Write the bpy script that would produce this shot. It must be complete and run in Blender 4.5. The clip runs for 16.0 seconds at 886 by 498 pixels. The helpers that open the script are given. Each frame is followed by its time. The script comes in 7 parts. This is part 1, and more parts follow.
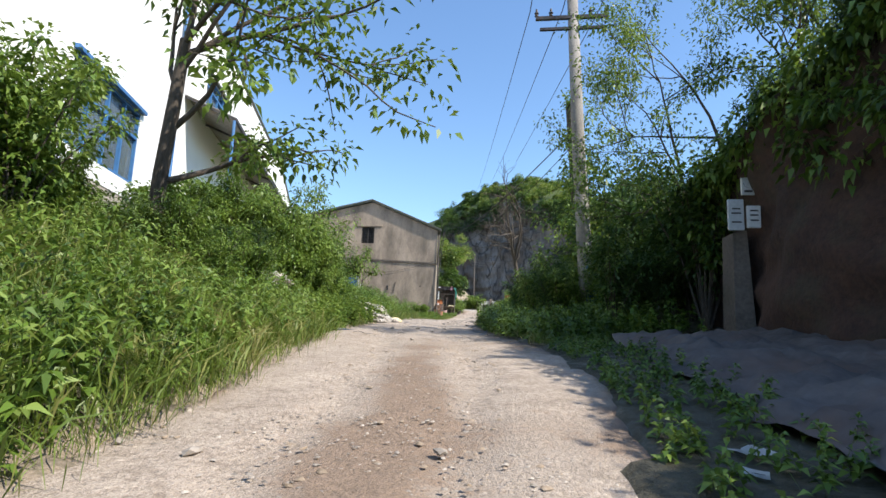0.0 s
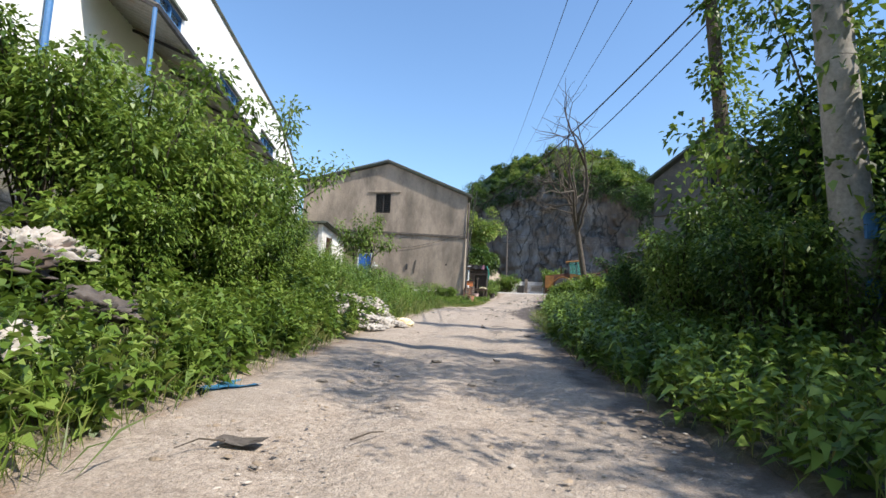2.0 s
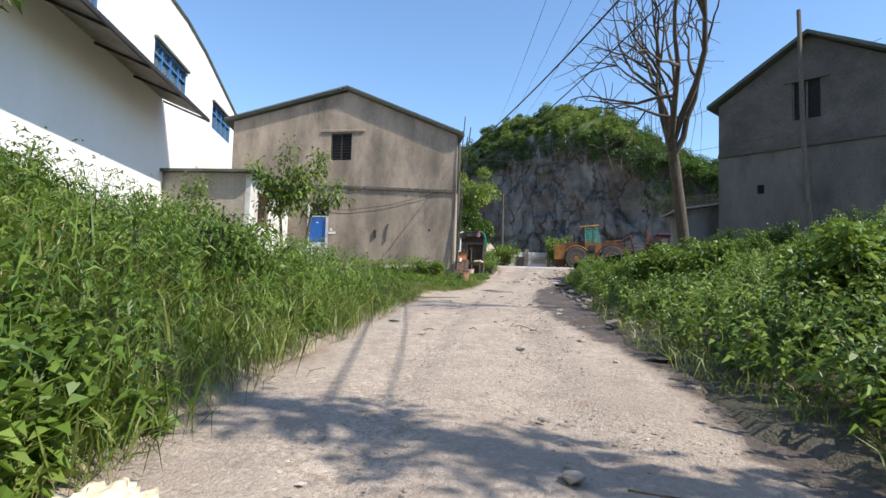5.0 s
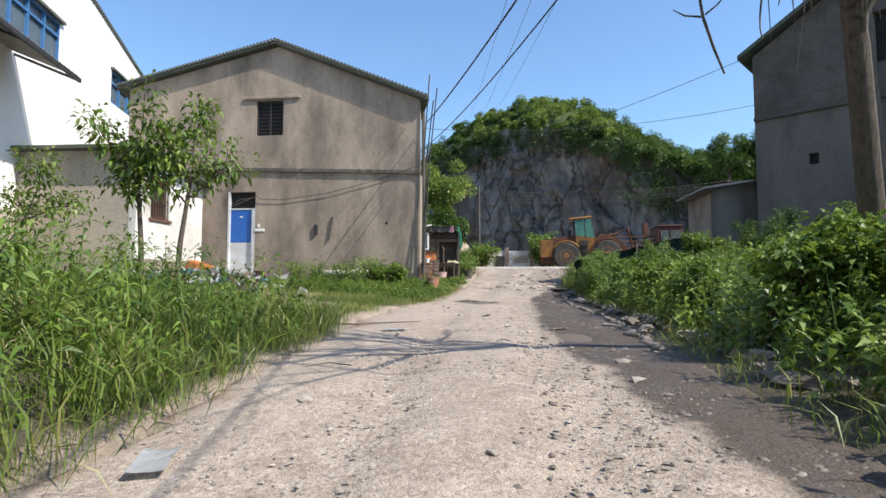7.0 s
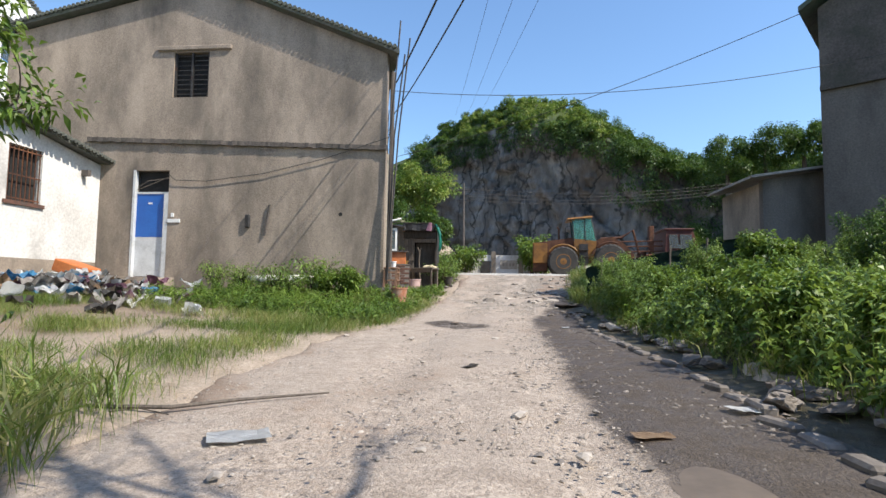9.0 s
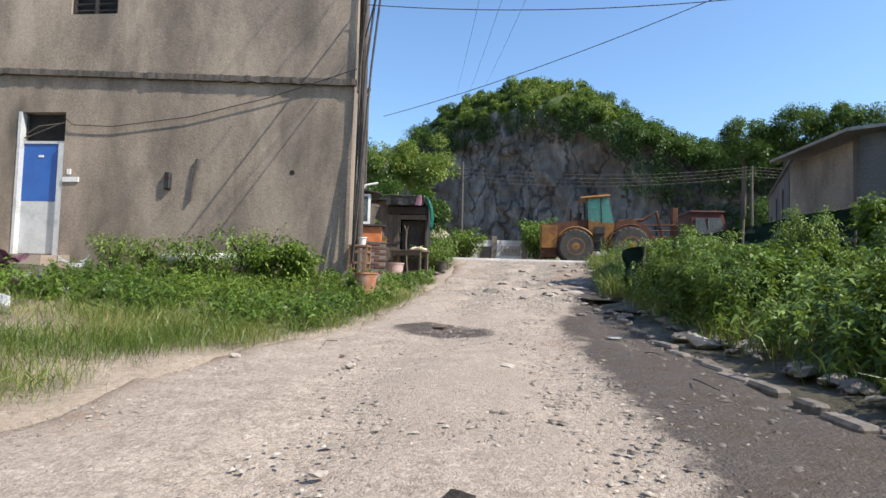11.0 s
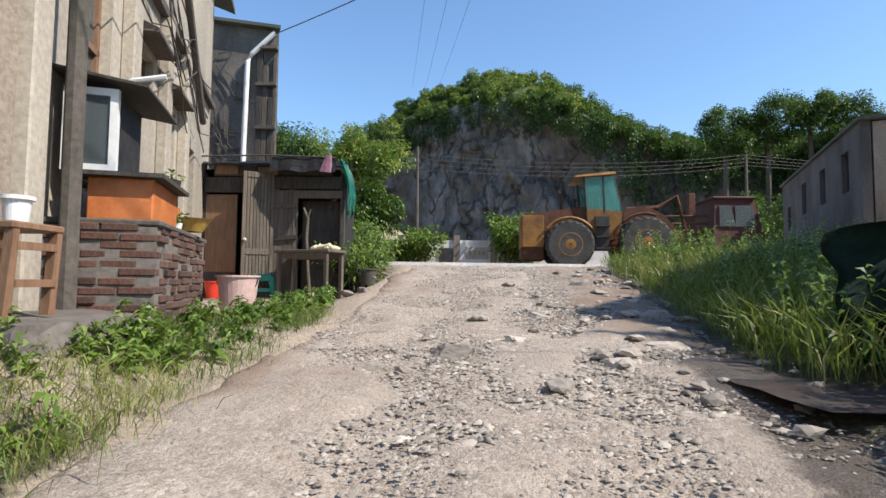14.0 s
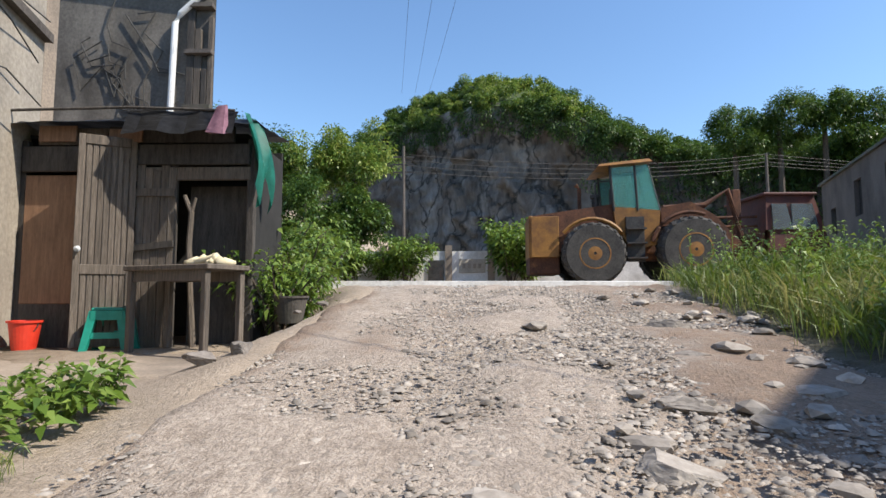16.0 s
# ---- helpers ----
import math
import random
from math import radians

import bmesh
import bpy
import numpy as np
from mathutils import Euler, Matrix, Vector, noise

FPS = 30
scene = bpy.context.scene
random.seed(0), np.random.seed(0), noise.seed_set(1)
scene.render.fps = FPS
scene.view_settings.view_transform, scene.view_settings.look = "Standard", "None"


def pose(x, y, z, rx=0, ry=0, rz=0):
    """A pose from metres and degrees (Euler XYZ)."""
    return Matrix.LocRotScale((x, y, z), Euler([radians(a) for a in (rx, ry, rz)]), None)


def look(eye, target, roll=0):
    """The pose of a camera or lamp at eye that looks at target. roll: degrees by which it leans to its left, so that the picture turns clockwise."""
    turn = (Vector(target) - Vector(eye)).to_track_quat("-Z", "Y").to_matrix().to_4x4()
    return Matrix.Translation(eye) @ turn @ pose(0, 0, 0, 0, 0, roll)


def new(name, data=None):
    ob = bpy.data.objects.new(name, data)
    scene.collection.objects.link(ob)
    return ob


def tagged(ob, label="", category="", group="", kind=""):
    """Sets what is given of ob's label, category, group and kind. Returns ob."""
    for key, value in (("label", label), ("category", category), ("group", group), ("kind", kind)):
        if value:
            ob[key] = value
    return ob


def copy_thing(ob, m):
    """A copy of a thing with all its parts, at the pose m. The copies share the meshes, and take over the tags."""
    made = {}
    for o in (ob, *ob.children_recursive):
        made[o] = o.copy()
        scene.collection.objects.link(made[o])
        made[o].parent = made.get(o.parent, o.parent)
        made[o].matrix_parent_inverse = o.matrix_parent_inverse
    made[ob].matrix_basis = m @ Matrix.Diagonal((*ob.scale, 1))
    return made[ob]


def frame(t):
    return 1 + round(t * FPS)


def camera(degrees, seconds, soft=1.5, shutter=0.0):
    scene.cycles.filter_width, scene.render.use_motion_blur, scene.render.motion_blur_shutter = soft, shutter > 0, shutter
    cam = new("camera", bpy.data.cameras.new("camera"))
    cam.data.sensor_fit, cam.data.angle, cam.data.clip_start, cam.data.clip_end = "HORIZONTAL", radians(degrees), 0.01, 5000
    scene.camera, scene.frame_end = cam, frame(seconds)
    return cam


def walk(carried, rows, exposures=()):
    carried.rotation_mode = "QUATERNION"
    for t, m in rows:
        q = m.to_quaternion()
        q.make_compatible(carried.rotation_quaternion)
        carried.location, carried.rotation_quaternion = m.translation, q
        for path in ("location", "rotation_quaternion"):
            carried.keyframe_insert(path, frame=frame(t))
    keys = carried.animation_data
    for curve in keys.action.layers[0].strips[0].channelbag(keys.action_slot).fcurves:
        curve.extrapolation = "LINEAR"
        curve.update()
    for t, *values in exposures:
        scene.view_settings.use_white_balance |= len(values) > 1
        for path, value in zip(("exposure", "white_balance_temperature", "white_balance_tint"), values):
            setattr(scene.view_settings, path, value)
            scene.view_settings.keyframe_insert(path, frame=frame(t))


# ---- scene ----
cam = camera(79.1, 16.0)
PATH = [
    (0, (3.005, 0.55, 2.547), (2.714, 2.506, 2.849), 2.3),
    (0.5, (2.739, 2.341, 2.698), (2.441, 4.3, 2.975), 2.1),
    (1, (2.493, 4.026, 2.88), (2.187, 5.985, 3.138), 2.4),
    (1.5, (2.132, 5.76, 3.01), (1.789, 7.714, 3.264), 2.3),
    (2, (1.795, 7.214, 3.121), (1.407, 9.164, 3.338), 2.6),
    (2.5, (1.447, 8.605, 3.158), (1.041, 10.553, 3.354), 2.7),
    (3, (1.145, 10.023, 3.243), (0.723, 11.969, 3.426), 2.5),
    (3.5, (0.868, 11.519, 3.348), (0.457, 13.469, 3.522), 1.9),
    (4, (0.661, 13.019, 3.446), (0.282, 14.976, 3.597), 1.6),
    (6.3, (0.115, 18.968, 3.549), (-0.165, 20.946, 3.656), 0.2),
    (6.5, (0.067, 19.504, 3.558), (-0.204, 21.482, 3.671), -0.5),
    (7, (-0.06, 20.843, 3.685), (-0.313, 22.823, 3.81), 0.0),
    (7.5, (-0.14, 22.031, 3.695), (-0.376, 24.013, 3.826), 0.1),
    (8, (-0.184, 23.047, 3.741), (-0.399, 25.031, 3.87), 0.3),
    (8.5, (-0.241, 24.07, 3.819), (-0.441, 26.056, 3.951), 0.6),
    (9, (-0.271, 24.952, 3.854), (-0.466, 26.938, 3.996), 0.8),
    (9.2, (-0.234, 25.279, 3.843), (-0.43, 27.264, 3.994), 1.5),
    (11.3, (-0.405, 28.887, 3.817), (-0.595, 30.876, 3.912), 1.6),
    (11.5, (-0.421, 29.251, 3.817), (-0.603, 31.241, 3.914), 1.6),
    (12, (-0.448, 30.279, 3.86), (-0.608, 32.27, 3.96), 1.4),
    (12.5, (-0.445, 31.53, 3.871), (-0.576, 33.523, 3.969), 1.3),
    (13, (-0.454, 32.727, 3.89), (-0.557, 34.721, 3.996), 1.2),
    (13.5, (-0.421, 33.771, 3.985), (-0.496, 35.767, 4.096), 0.6),
    (14, (-0.408, 34.9, 4.034), (-0.459, 36.896, 4.153), 0.6),
    (14.5, (-0.399, 35.925, 4.049), (-0.444, 37.921, 4.172), 0.7),
    (15, (-0.353, 36.841, 4.076), (-0.4, 38.836, 4.201), -0.1),
    (15.5, (-0.346, 37.697, 4.187), (-0.392, 39.69, 4.335), -0.1),
    (16, (-0.294, 38.612, 4.25), (-0.324, 40.605, 4.416), -0.1),
]
walk(cam, [(t, look(eye, target, roll)) for t, eye, target, roll in PATH], exposures=((0, 0.70), (2.5, 0.62), (9, 0.58), (12.5, 0.54), (16, 0.48)))

# ---- light ----
SUN = Vector((0.64, -0.24, 0.73)).normalized()
world = bpy.data.worlds.new("world")
scene.world = world
world.use_nodes = True
sky = world.node_tree.nodes.new("ShaderNodeTexSky")
sky.sky_type = "NISHITA"
sky.sun_disc = False
sky.sun_elevation = math.asin(SUN.z)
sky.sun_rotation = math.atan2(SUN.x, SUN.y)
sky.air_density, sky.dust_density, sky.ozone_density = 1.3, 0.4, 7.0
background = world.node_tree.nodes["Background"]
background.inputs["Strength"].default_value = 0.15
world.node_tree.links.new(sky.outputs[0], background.inputs["Color"])
lamp = bpy.data.lights.new("sun", "SUN")
lamp.energy, lamp.angle, lamp.color = 4.9, radians(0.55), (1.0, 0.925, 0.82)
new("sun", lamp).matrix_world = look((40, -12, 45), Vector((40, -12, 45)) - SUN)

# ---- materials ----


def material(name, dark, light, rough=0.85, grain=40.0, patch=1.5, bump=0.3, metal=0.0, stain=None, stain_at=0.62, spread=1.0, streak=False, depth=0.02, island=0.0):
    """Two noises, fine and broad, mix two colours; stains of a third colour; grain as bump."""
    m = bpy.data.materials.new(name)
    m.use_nodes = True
    n, link = m.node_tree.nodes, m.node_tree.links.new
    bsdf = n["Principled BSDF"]
    bsdf.inputs["Roughness"].default_value, bsdf.inputs["Metallic"].default_value = rough, metal
    where = n.new("ShaderNodeTexCoord").outputs["Object"]
    if streak:
        scale = n.new("ShaderNodeMapping")
        scale.inputs["Scale"].default_value = streak if isinstance(streak, tuple) else (1, 1, 0.42)
        link(where, scale.inputs[0])
        broad_at = scale.outputs[0]
    else:
        broad_at = where

    def noise_of(size, detail, at):
        node = n.new("ShaderNodeTexNoise")
        node.inputs["Scale"].default_value, node.inputs["Detail"].default_value, node.inputs["Roughness"].default_value = size, detail, 0.62
        link(at, node.inputs["Vector"])
        return node.outputs["Fac"]

    fine, broad = noise_of(grain, 5, broad_at if isinstance(streak, tuple) else where), noise_of(patch, 6, broad_at)
    mean = n.new("ShaderNodeMath")
    mean.operation = "MULTIPLY_ADD"
    mean.inputs[1].default_value = 0.45
    link(fine, mean.inputs[0])
    half = n.new("ShaderNodeMath")
    half.operation = "MULTIPLY"
    half.inputs[1].default_value = 0.55
    link(broad, half.inputs[0])
    link(half.outputs[0], mean.inputs[2])
    ramp = n.new("ShaderNodeValToRGB")
    ramp.color_ramp.elements[0].position, ramp.color_ramp.elements[1].position = 0.5 - 0.16 * spread, 0.5 + 0.16 * spread
    ramp.color_ramp.elements[0].color, ramp.color_ramp.elements[1].color = (*dark, 1), (*light, 1)
    link(mean.outputs[0], ramp.inputs[0])
    colour = ramp.outputs[0]
    if stain:
        mask = n.new("ShaderNodeValToRGB")
        mask.color_ramp.elements[0].position, mask.color_ramp.elements[1].position = stain_at - 0.04, stain_at + 0.24
        link(noise_of(patch * 1.1, 8, broad_at), mask.inputs[0])
        mix = n.new("ShaderNodeMix")
        mix.data_type = "RGBA"
        link(mask.outputs[0], mix.inputs[0])
        link(colour, mix.inputs[6])
        mix.inputs[7].default_value = (*stain, 1)
        colour = mix.outputs[2]
    if island:
        geo, hsv, span = n.new("ShaderNodeNewGeometry"), n.new("ShaderNodeHueSaturation"), n.new("ShaderNodeMapRange")
        info, add, wrap = n.new("ShaderNodeObjectInfo"), n.new("ShaderNodeMath"), n.new("ShaderNodeMath")
        link(geo.outputs["Random Per Island"], add.inputs[0])
        link(info.outputs["Random"], add.inputs[1])
        wrap.operation = "FRACT"
        link(add.outputs[0], wrap.inputs[0])
        span.inputs[3].default_value, span.inputs[4].default_value = 1 - island, 1 + island
        link(wrap.outputs[0], span.inputs[0])
        link(span.outputs[0], hsv.inputs["Value"])
        link(colour, hsv.inputs["Color"])
        colour = hsv.outputs[0]
    link(colour, bsdf.inputs["Base Color"])
    if bump:
        b = n.new("ShaderNodeBump")
        b.inputs["Strength"].default_value, b.inputs["Distance"].default_value = bump, depth
        link(mean.outputs[0], b.inputs["Height"])
        link(b.outputs[0], bsdf.inputs["Normal"])
    return m


def leaf_material(name, dark, light, warm, through_light=0.26, rough=0.5):
    """Leaves: colour by leaf and by broad patches, light comes through them."""
    m = bpy.data.materials.new(name)
    m.use_nodes = True
    n, link = m.node_tree.nodes, m.node_tree.links.new
    bsdf, out = n["Principled BSDF"], n["Material Output"]
    bsdf.inputs["Roughness"].default_value = rough
    geo, ramp = n.new("ShaderNodeNewGeometry"), n.new("ShaderNodeValToRGB")
    tex, add = n.new("ShaderNodeTexNoise"), n.new("ShaderNodeMath")
    tex.inputs["Scale"].default_value, tex.inputs["Detail"].default_value = 0.9, 3
    link(geo.outputs["Position"], tex.inputs["Vector"])
    add.operation = "MULTIPLY_ADD"
    add.inputs[1].default_value = 0.5
    link(geo.outputs["Random Per Island"], add.inputs[0])
    link(tex.outputs["Fac"], add.inputs[2])
    e = ramp.color_ramp.elements
    e[0].position, e[1].position = 0.4, 0.8
    e[0].color, e[1].color = (*dark, 1), (*light, 1)
    w = e.new(0.96)
    w.color = (*warm, 1)
    link(add.outputs[0], ramp.inputs[0])
    link(ramp.outputs[0], bsdf.inputs["Base Color"])
    tr, mix, bright = n.new("ShaderNodeBsdfTranslucent"), n.new("ShaderNodeMixShader"), n.new("ShaderNodeHueSaturation")
    bright.inputs["Value"].default_value, bright.inputs["Hue"].default_value = 1.6, 0.485
    link(ramp.outputs[0], bright.inputs["Color"])
    link(bright.outputs[0], tr.inputs["Color"])
    mix.inputs[0].default_value = through_light
    link(bsdf.outputs[0], mix.inputs[1])
    link(tr.outputs[0], mix.inputs[2])
    link(mix.outputs[0], out.inputs["Surface"])
    return m


def glass_material(name, colour, rough=0.05):
    m = bpy.data.materials.new(name)
    m.use_nodes = True
    b = m.node_tree.nodes["Principled BSDF"]
    b.inputs["Base Color"].default_value = (*colour, 1)
    b.inputs["Roughness"].default_value = rough
    b.inputs["Transmission Weight"].default_value = 0.75
    return m


M = dict(
    puddle=material("shallow_puddle_water", (0.10, 0.075, 0.05), (0.16, 0.122, 0.085), 0.5, 14, 2, 0.15),
    concrete=material("grey_cement_render", (0.16, 0.13, 0.10), (0.45, 0.365, 0.285), 0.9, 34, 0.9, 0.6, stain=(0.10, 0.084, 0.068), stain_at=0.5, spread=1.1, streak=True),
    pale_render=material("weathered_pale_render", (0.23, 0.20, 0.16), (0.52, 0.46, 0.375), 0.9, 22, 0.7, 0.4, stain=(0.22, 0.19, 0.16), stain_at=0.6, streak=True),
    # darker cement render for the right-hand houses, their shade put into the colour
    shaded_render=material("shade_darkened_render", (0.075, 0.066, 0.058), (0.19, 0.168, 0.148), 0.92, 26, 0.7, 0.5, stain=(0.05, 0.046, 0.04), stain_at=0.5, streak=True),
    whitewash=material("worn_whitewash", (0.42, 0.40, 0.37), (0.78, 0.76, 0.72), 0.9, 18, 0.8, 0.3, stain=(0.27, 0.25, 0.23), stain_at=0.57),
    white=material("white_wall_paint", (0.74, 0.73, 0.70), (0.84, 0.83, 0.81), 0.8, 20, 0.5, 0.1, stain=(0.6, 0.58, 0.54), stain_at=0.66, streak=True),
    # mossy concrete; its dark tone also paints shade on the right gable and pier
    grime_shade=material("dark_mossy_shaded_concrete", (0.05, 0.043, 0.038), (0.16, 0.135, 0.115), 0.95, 22, 0.8, 0.7, stain=(0.045, 0.05, 0.03), stain_at=0.55),
    # red earth lowered to near-black, so the wall's shade is in its colour
    red_earth=material("shade_dark_red_earth_wall", (0.016, 0.011, 0.009), (0.075, 0.038, 0.024), 0.95, 14, 0.8, 0.9, stain=(0.05, 0.055, 0.03), stain_at=0.55, depth=0.06),
    old_wall=material("mottled_old_plaster", (0.084, 0.075, 0.063), (0.240, 0.216, 0.186), 0.95, 14, 1.1, 0.5, stain=(0.051, 0.045, 0.039), stain_at=0.5, streak=True),
    rock=material("quarried_grey_rock", (0.045, 0.04, 0.035), (0.33, 0.305, 0.275), 0.9, 1.1, 0.16, 1.0, stain=(0.085, 0.062, 0.045), stain_at=0.46, spread=0.9, streak=(1, 1, 0.45), depth=0.5),
    hillside=material("scrubby_hillside", (0.025, 0.045, 0.012), (0.075, 0.10, 0.03), 0.95, 2.5, 0.4, 0.8, stain=(0.05, 0.045, 0.025), stain_at=0.6, depth=0.3),
    scree=material("brown_scree", (0.17, 0.13, 0.09), (0.42, 0.35, 0.27), 0.95, 2.5, 0.4, 0.8, stain=(0.07, 0.09, 0.04), stain_at=0.55, depth=0.3),
    stone=material("pale_limestone_rubble", (0.171, 0.147, 0.122), (0.405, 0.360, 0.310), 0.92, 20, 3.0, 0.6, island=0.4),
    dark_stone=material("dark_damp_stone", (0.075, 0.065, 0.055), (0.23, 0.20, 0.172), 0.85, 20, 3.0, 0.6, island=0.3),
    brick=material("old_red_brick", (0.050, 0.026, 0.019), (0.167, 0.077, 0.053), 0.92, 45, 6, 0.6, stain=(0.056, 0.046, 0.040), stain_at=0.5, island=0.35),
    wood=material("grey_weathered_wood", (0.045, 0.036, 0.028), (0.198, 0.162, 0.128), 0.85, 16, 3.0, 0.5, streak=(14, 14, 0.9), island=0.2),
    dark_wood=material("blackened_timber", (0.018, 0.016, 0.014), (0.095, 0.082, 0.07), 0.85, 16, 3.0, 0.5, streak=(9, 9, 1.2), island=0.25),
    brown_wood=material("brown_stained_wood", (0.12, 0.062, 0.034), (0.30, 0.17, 0.10), 0.6, 20, 3, 0.3, streak=(12, 12, 1)),
    orange_wood=material("orange_varnished_board", (0.38, 0.10, 0.025), (0.60, 0.20, 0.06), 0.5, 14, 3, 0.2, stain=(0.2, 0.07, 0.03), stain_at=0.6),
    bark=material("grey_brown_bark", (0.035, 0.028, 0.021), (0.133, 0.105, 0.081), 0.95, 25, 6, 0.8, streak=(6, 6, 1.2), depth=0.03),
    pole=material("weathered_concrete_pole", (0.15, 0.135, 0.12), (0.36, 0.335, 0.30), 0.9, 30, 2, 0.4, stain=(0.11, 0.10, 0.09), stain_at=0.55, streak=True),
    tile=material("dark_roof_tile", (0.05, 0.055, 0.045), (0.15, 0.15, 0.13), 0.9, 20, 1.2, 0.5, stain=(0.05, 0.085, 0.045), stain_at=0.5),
    iron=material("dark_painted_iron", (0.025, 0.025, 0.027), (0.09, 0.085, 0.08), 0.6, 30, 5, 0.2, metal=0.6, stain=(0.13, 0.06, 0.03), stain_at=0.6),
    blue=material("blue_door_paint", (0.012, 0.085, 0.34), (0.02, 0.14, 0.48), 0.4, 25, 2, 0.06),
    blue_frame=material("faded_blue_frame", (0.03, 0.10, 0.24), (0.06, 0.19, 0.40), 0.55, 25, 4, 0.1),
    pale_metal=material("scuffed_pale_sheet", (0.42, 0.43, 0.43), (0.62, 0.63, 0.63), 0.45, 25, 2.5, 0.1, stain=(0.22, 0.21, 0.2), stain_at=0.62),
    sheet=material("corrugated_rusty_sheet", (0.17, 0.15, 0.13), (0.36, 0.33, 0.30), 0.6, 14, 1.5, 0.2, stain=(0.22, 0.11, 0.05), stain_at=0.58),
    yellow=material("worn_yellow_machine_paint", (0.145, 0.060, 0.013), (0.323, 0.153, 0.025), 0.6, 12, 2.2, 0.3, stain=(0.085, 0.036, 0.017), stain_at=0.52),
    rust=material("heavy_brown_rust", (0.035, 0.017, 0.011), (0.15, 0.06, 0.03), 0.9, 22, 3, 0.5, stain=(0.30, 0.13, 0.05), stain_at=0.6),
    red_paint=material("faded_red_cab_paint", (0.045, 0.013, 0.011), (0.128, 0.034, 0.025), 0.6, 16, 3, 0.3, stain=(0.053, 0.022, 0.015), stain_at=0.56),
    rubber=material("dusty_black_rubber", (0.020, 0.020, 0.020), (0.085, 0.08, 0.072), 0.9, 25, 3, 0.4),
    # near-black colour that paints the unlit depth of openings and rooms
    dark=material("unlit_interior", (0.010, 0.010, 0.010), (0.03, 0.028, 0.026), 0.95, 10, 2, 0.1),
    tarp=material("black_plastic_tarp", (0.012, 0.012, 0.013), (0.05, 0.05, 0.052), 0.45, 12, 3, 0.5),
    green_tarp=material("green_plastic_sheet", (0.012, 0.16, 0.12), (0.03, 0.28, 0.21), 0.5, 12, 3, 0.3),
    net=material("dark_green_shade_net", (0.006, 0.022, 0.016), (0.018, 0.05, 0.036), 0.9, 60, 3, 0.4),
    red_plastic=material("red_plastic", (0.55, 0.03, 0.015), (0.72, 0.06, 0.03), 0.4, 20, 4, 0.03),
    pink_plastic=material("faded_pink_plastic", (0.46, 0.30, 0.27), (0.62, 0.44, 0.40), 0.5, 20, 5, 0.05, stain=(0.3, 0.22, 0.18), stain_at=0.64),
    green_plastic=material("teal_plastic", (0.008, 0.19, 0.14), (0.02, 0.30, 0.22), 0.4, 20, 4, 0.03),
    yellow_plastic=material("dull_yellow_plastic", (0.40, 0.24, 0.05), (0.56, 0.36, 0.09), 0.5, 20, 5, 0.05),
    terracotta=material("dirty_terracotta_tray", (0.30, 0.11, 0.055), (0.50, 0.24, 0.14), 0.8, 20, 5, 0.3, stain=(0.36, 0.30, 0.24), stain_at=0.56),
    white_plastic=material("white_plastic", (0.62, 0.62, 0.60), (0.80, 0.80, 0.78), 0.4, 20, 4, 0.03, stain=(0.4, 0.37, 0.33), stain_at=0.66),
    sack=material("dirty_white_woven_sack", (0.24, 0.215, 0.19), (0.48, 0.45, 0.415), 0.8, 26, 3.2, 0.6, stain=(0.45, 0.33, 0.30), stain_at=0.62),
    grey_tarp=material("dusty_grey_tarpaulin", (0.04, 0.034, 0.031), (0.14, 0.12, 0.11), 0.85, 10, 1.4, 0.5, stain=(0.12, 0.075, 0.055), stain_at=0.52),
    cloth=material("cream_cloth", (0.52, 0.44, 0.28), (0.74, 0.66, 0.46), 0.9, 30, 6, 0.3),
    card=material("brown_cardboard", (0.26, 0.17, 0.10), (0.42, 0.30, 0.19), 0.9, 20, 4, 0.2),
    purple_cloth=material("mauve_cloth", (0.16, 0.07, 0.10), (0.32, 0.17, 0.22), 0.9, 30, 8, 0.3),
    blue_plastic=material("light_blue_plastic", (0.05, 0.22, 0.42), (0.10, 0.36, 0.58), 0.5, 15, 4, 0.1, stain=(0.4, 0.42, 0.42), stain_at=0.6),
    glass=glass_material("dusty_window_glass", (0.30, 0.36, 0.38), 0.18),
    cab_glass=glass_material("green_cab_glass", (0.25, 0.55, 0.48), 0.12),
    leaf=leaf_material("broad_green_leaves", (0.035, 0.073, 0.011), (0.100, 0.176, 0.022), (0.167, 0.246, 0.040)),
    shrub=leaf_material("fresh_shrub_leaves", (0.040, 0.084, 0.012), (0.115, 0.192, 0.025), (0.197, 0.275, 0.059)),
    dark_leaf=leaf_material("dark_shrub_leaves", (0.019, 0.047, 0.011), (0.047, 0.104, 0.019), (0.093, 0.155, 0.031)),
    grass=leaf_material("meadow_grass", (0.050, 0.090, 0.011), (0.131, 0.194, 0.028), (0.255, 0.255, 0.084), 0.3),
    far_leaf=leaf_material("hill_foliage", (0.019, 0.049, 0.009), (0.053, 0.112, 0.016), (0.102, 0.170, 0.027), 0.25),
    bright_leaf=leaf_material("yellow_green_foliage", (0.053, 0.111, 0.015), (0.127, 0.211, 0.031), (0.264, 0.305, 0.074), 0.3),
    dry=leaf_material("dry_stems", (0.149, 0.106, 0.056), (0.322, 0.236, 0.124), (0.400, 0.347, 0.186), 0.15),
)



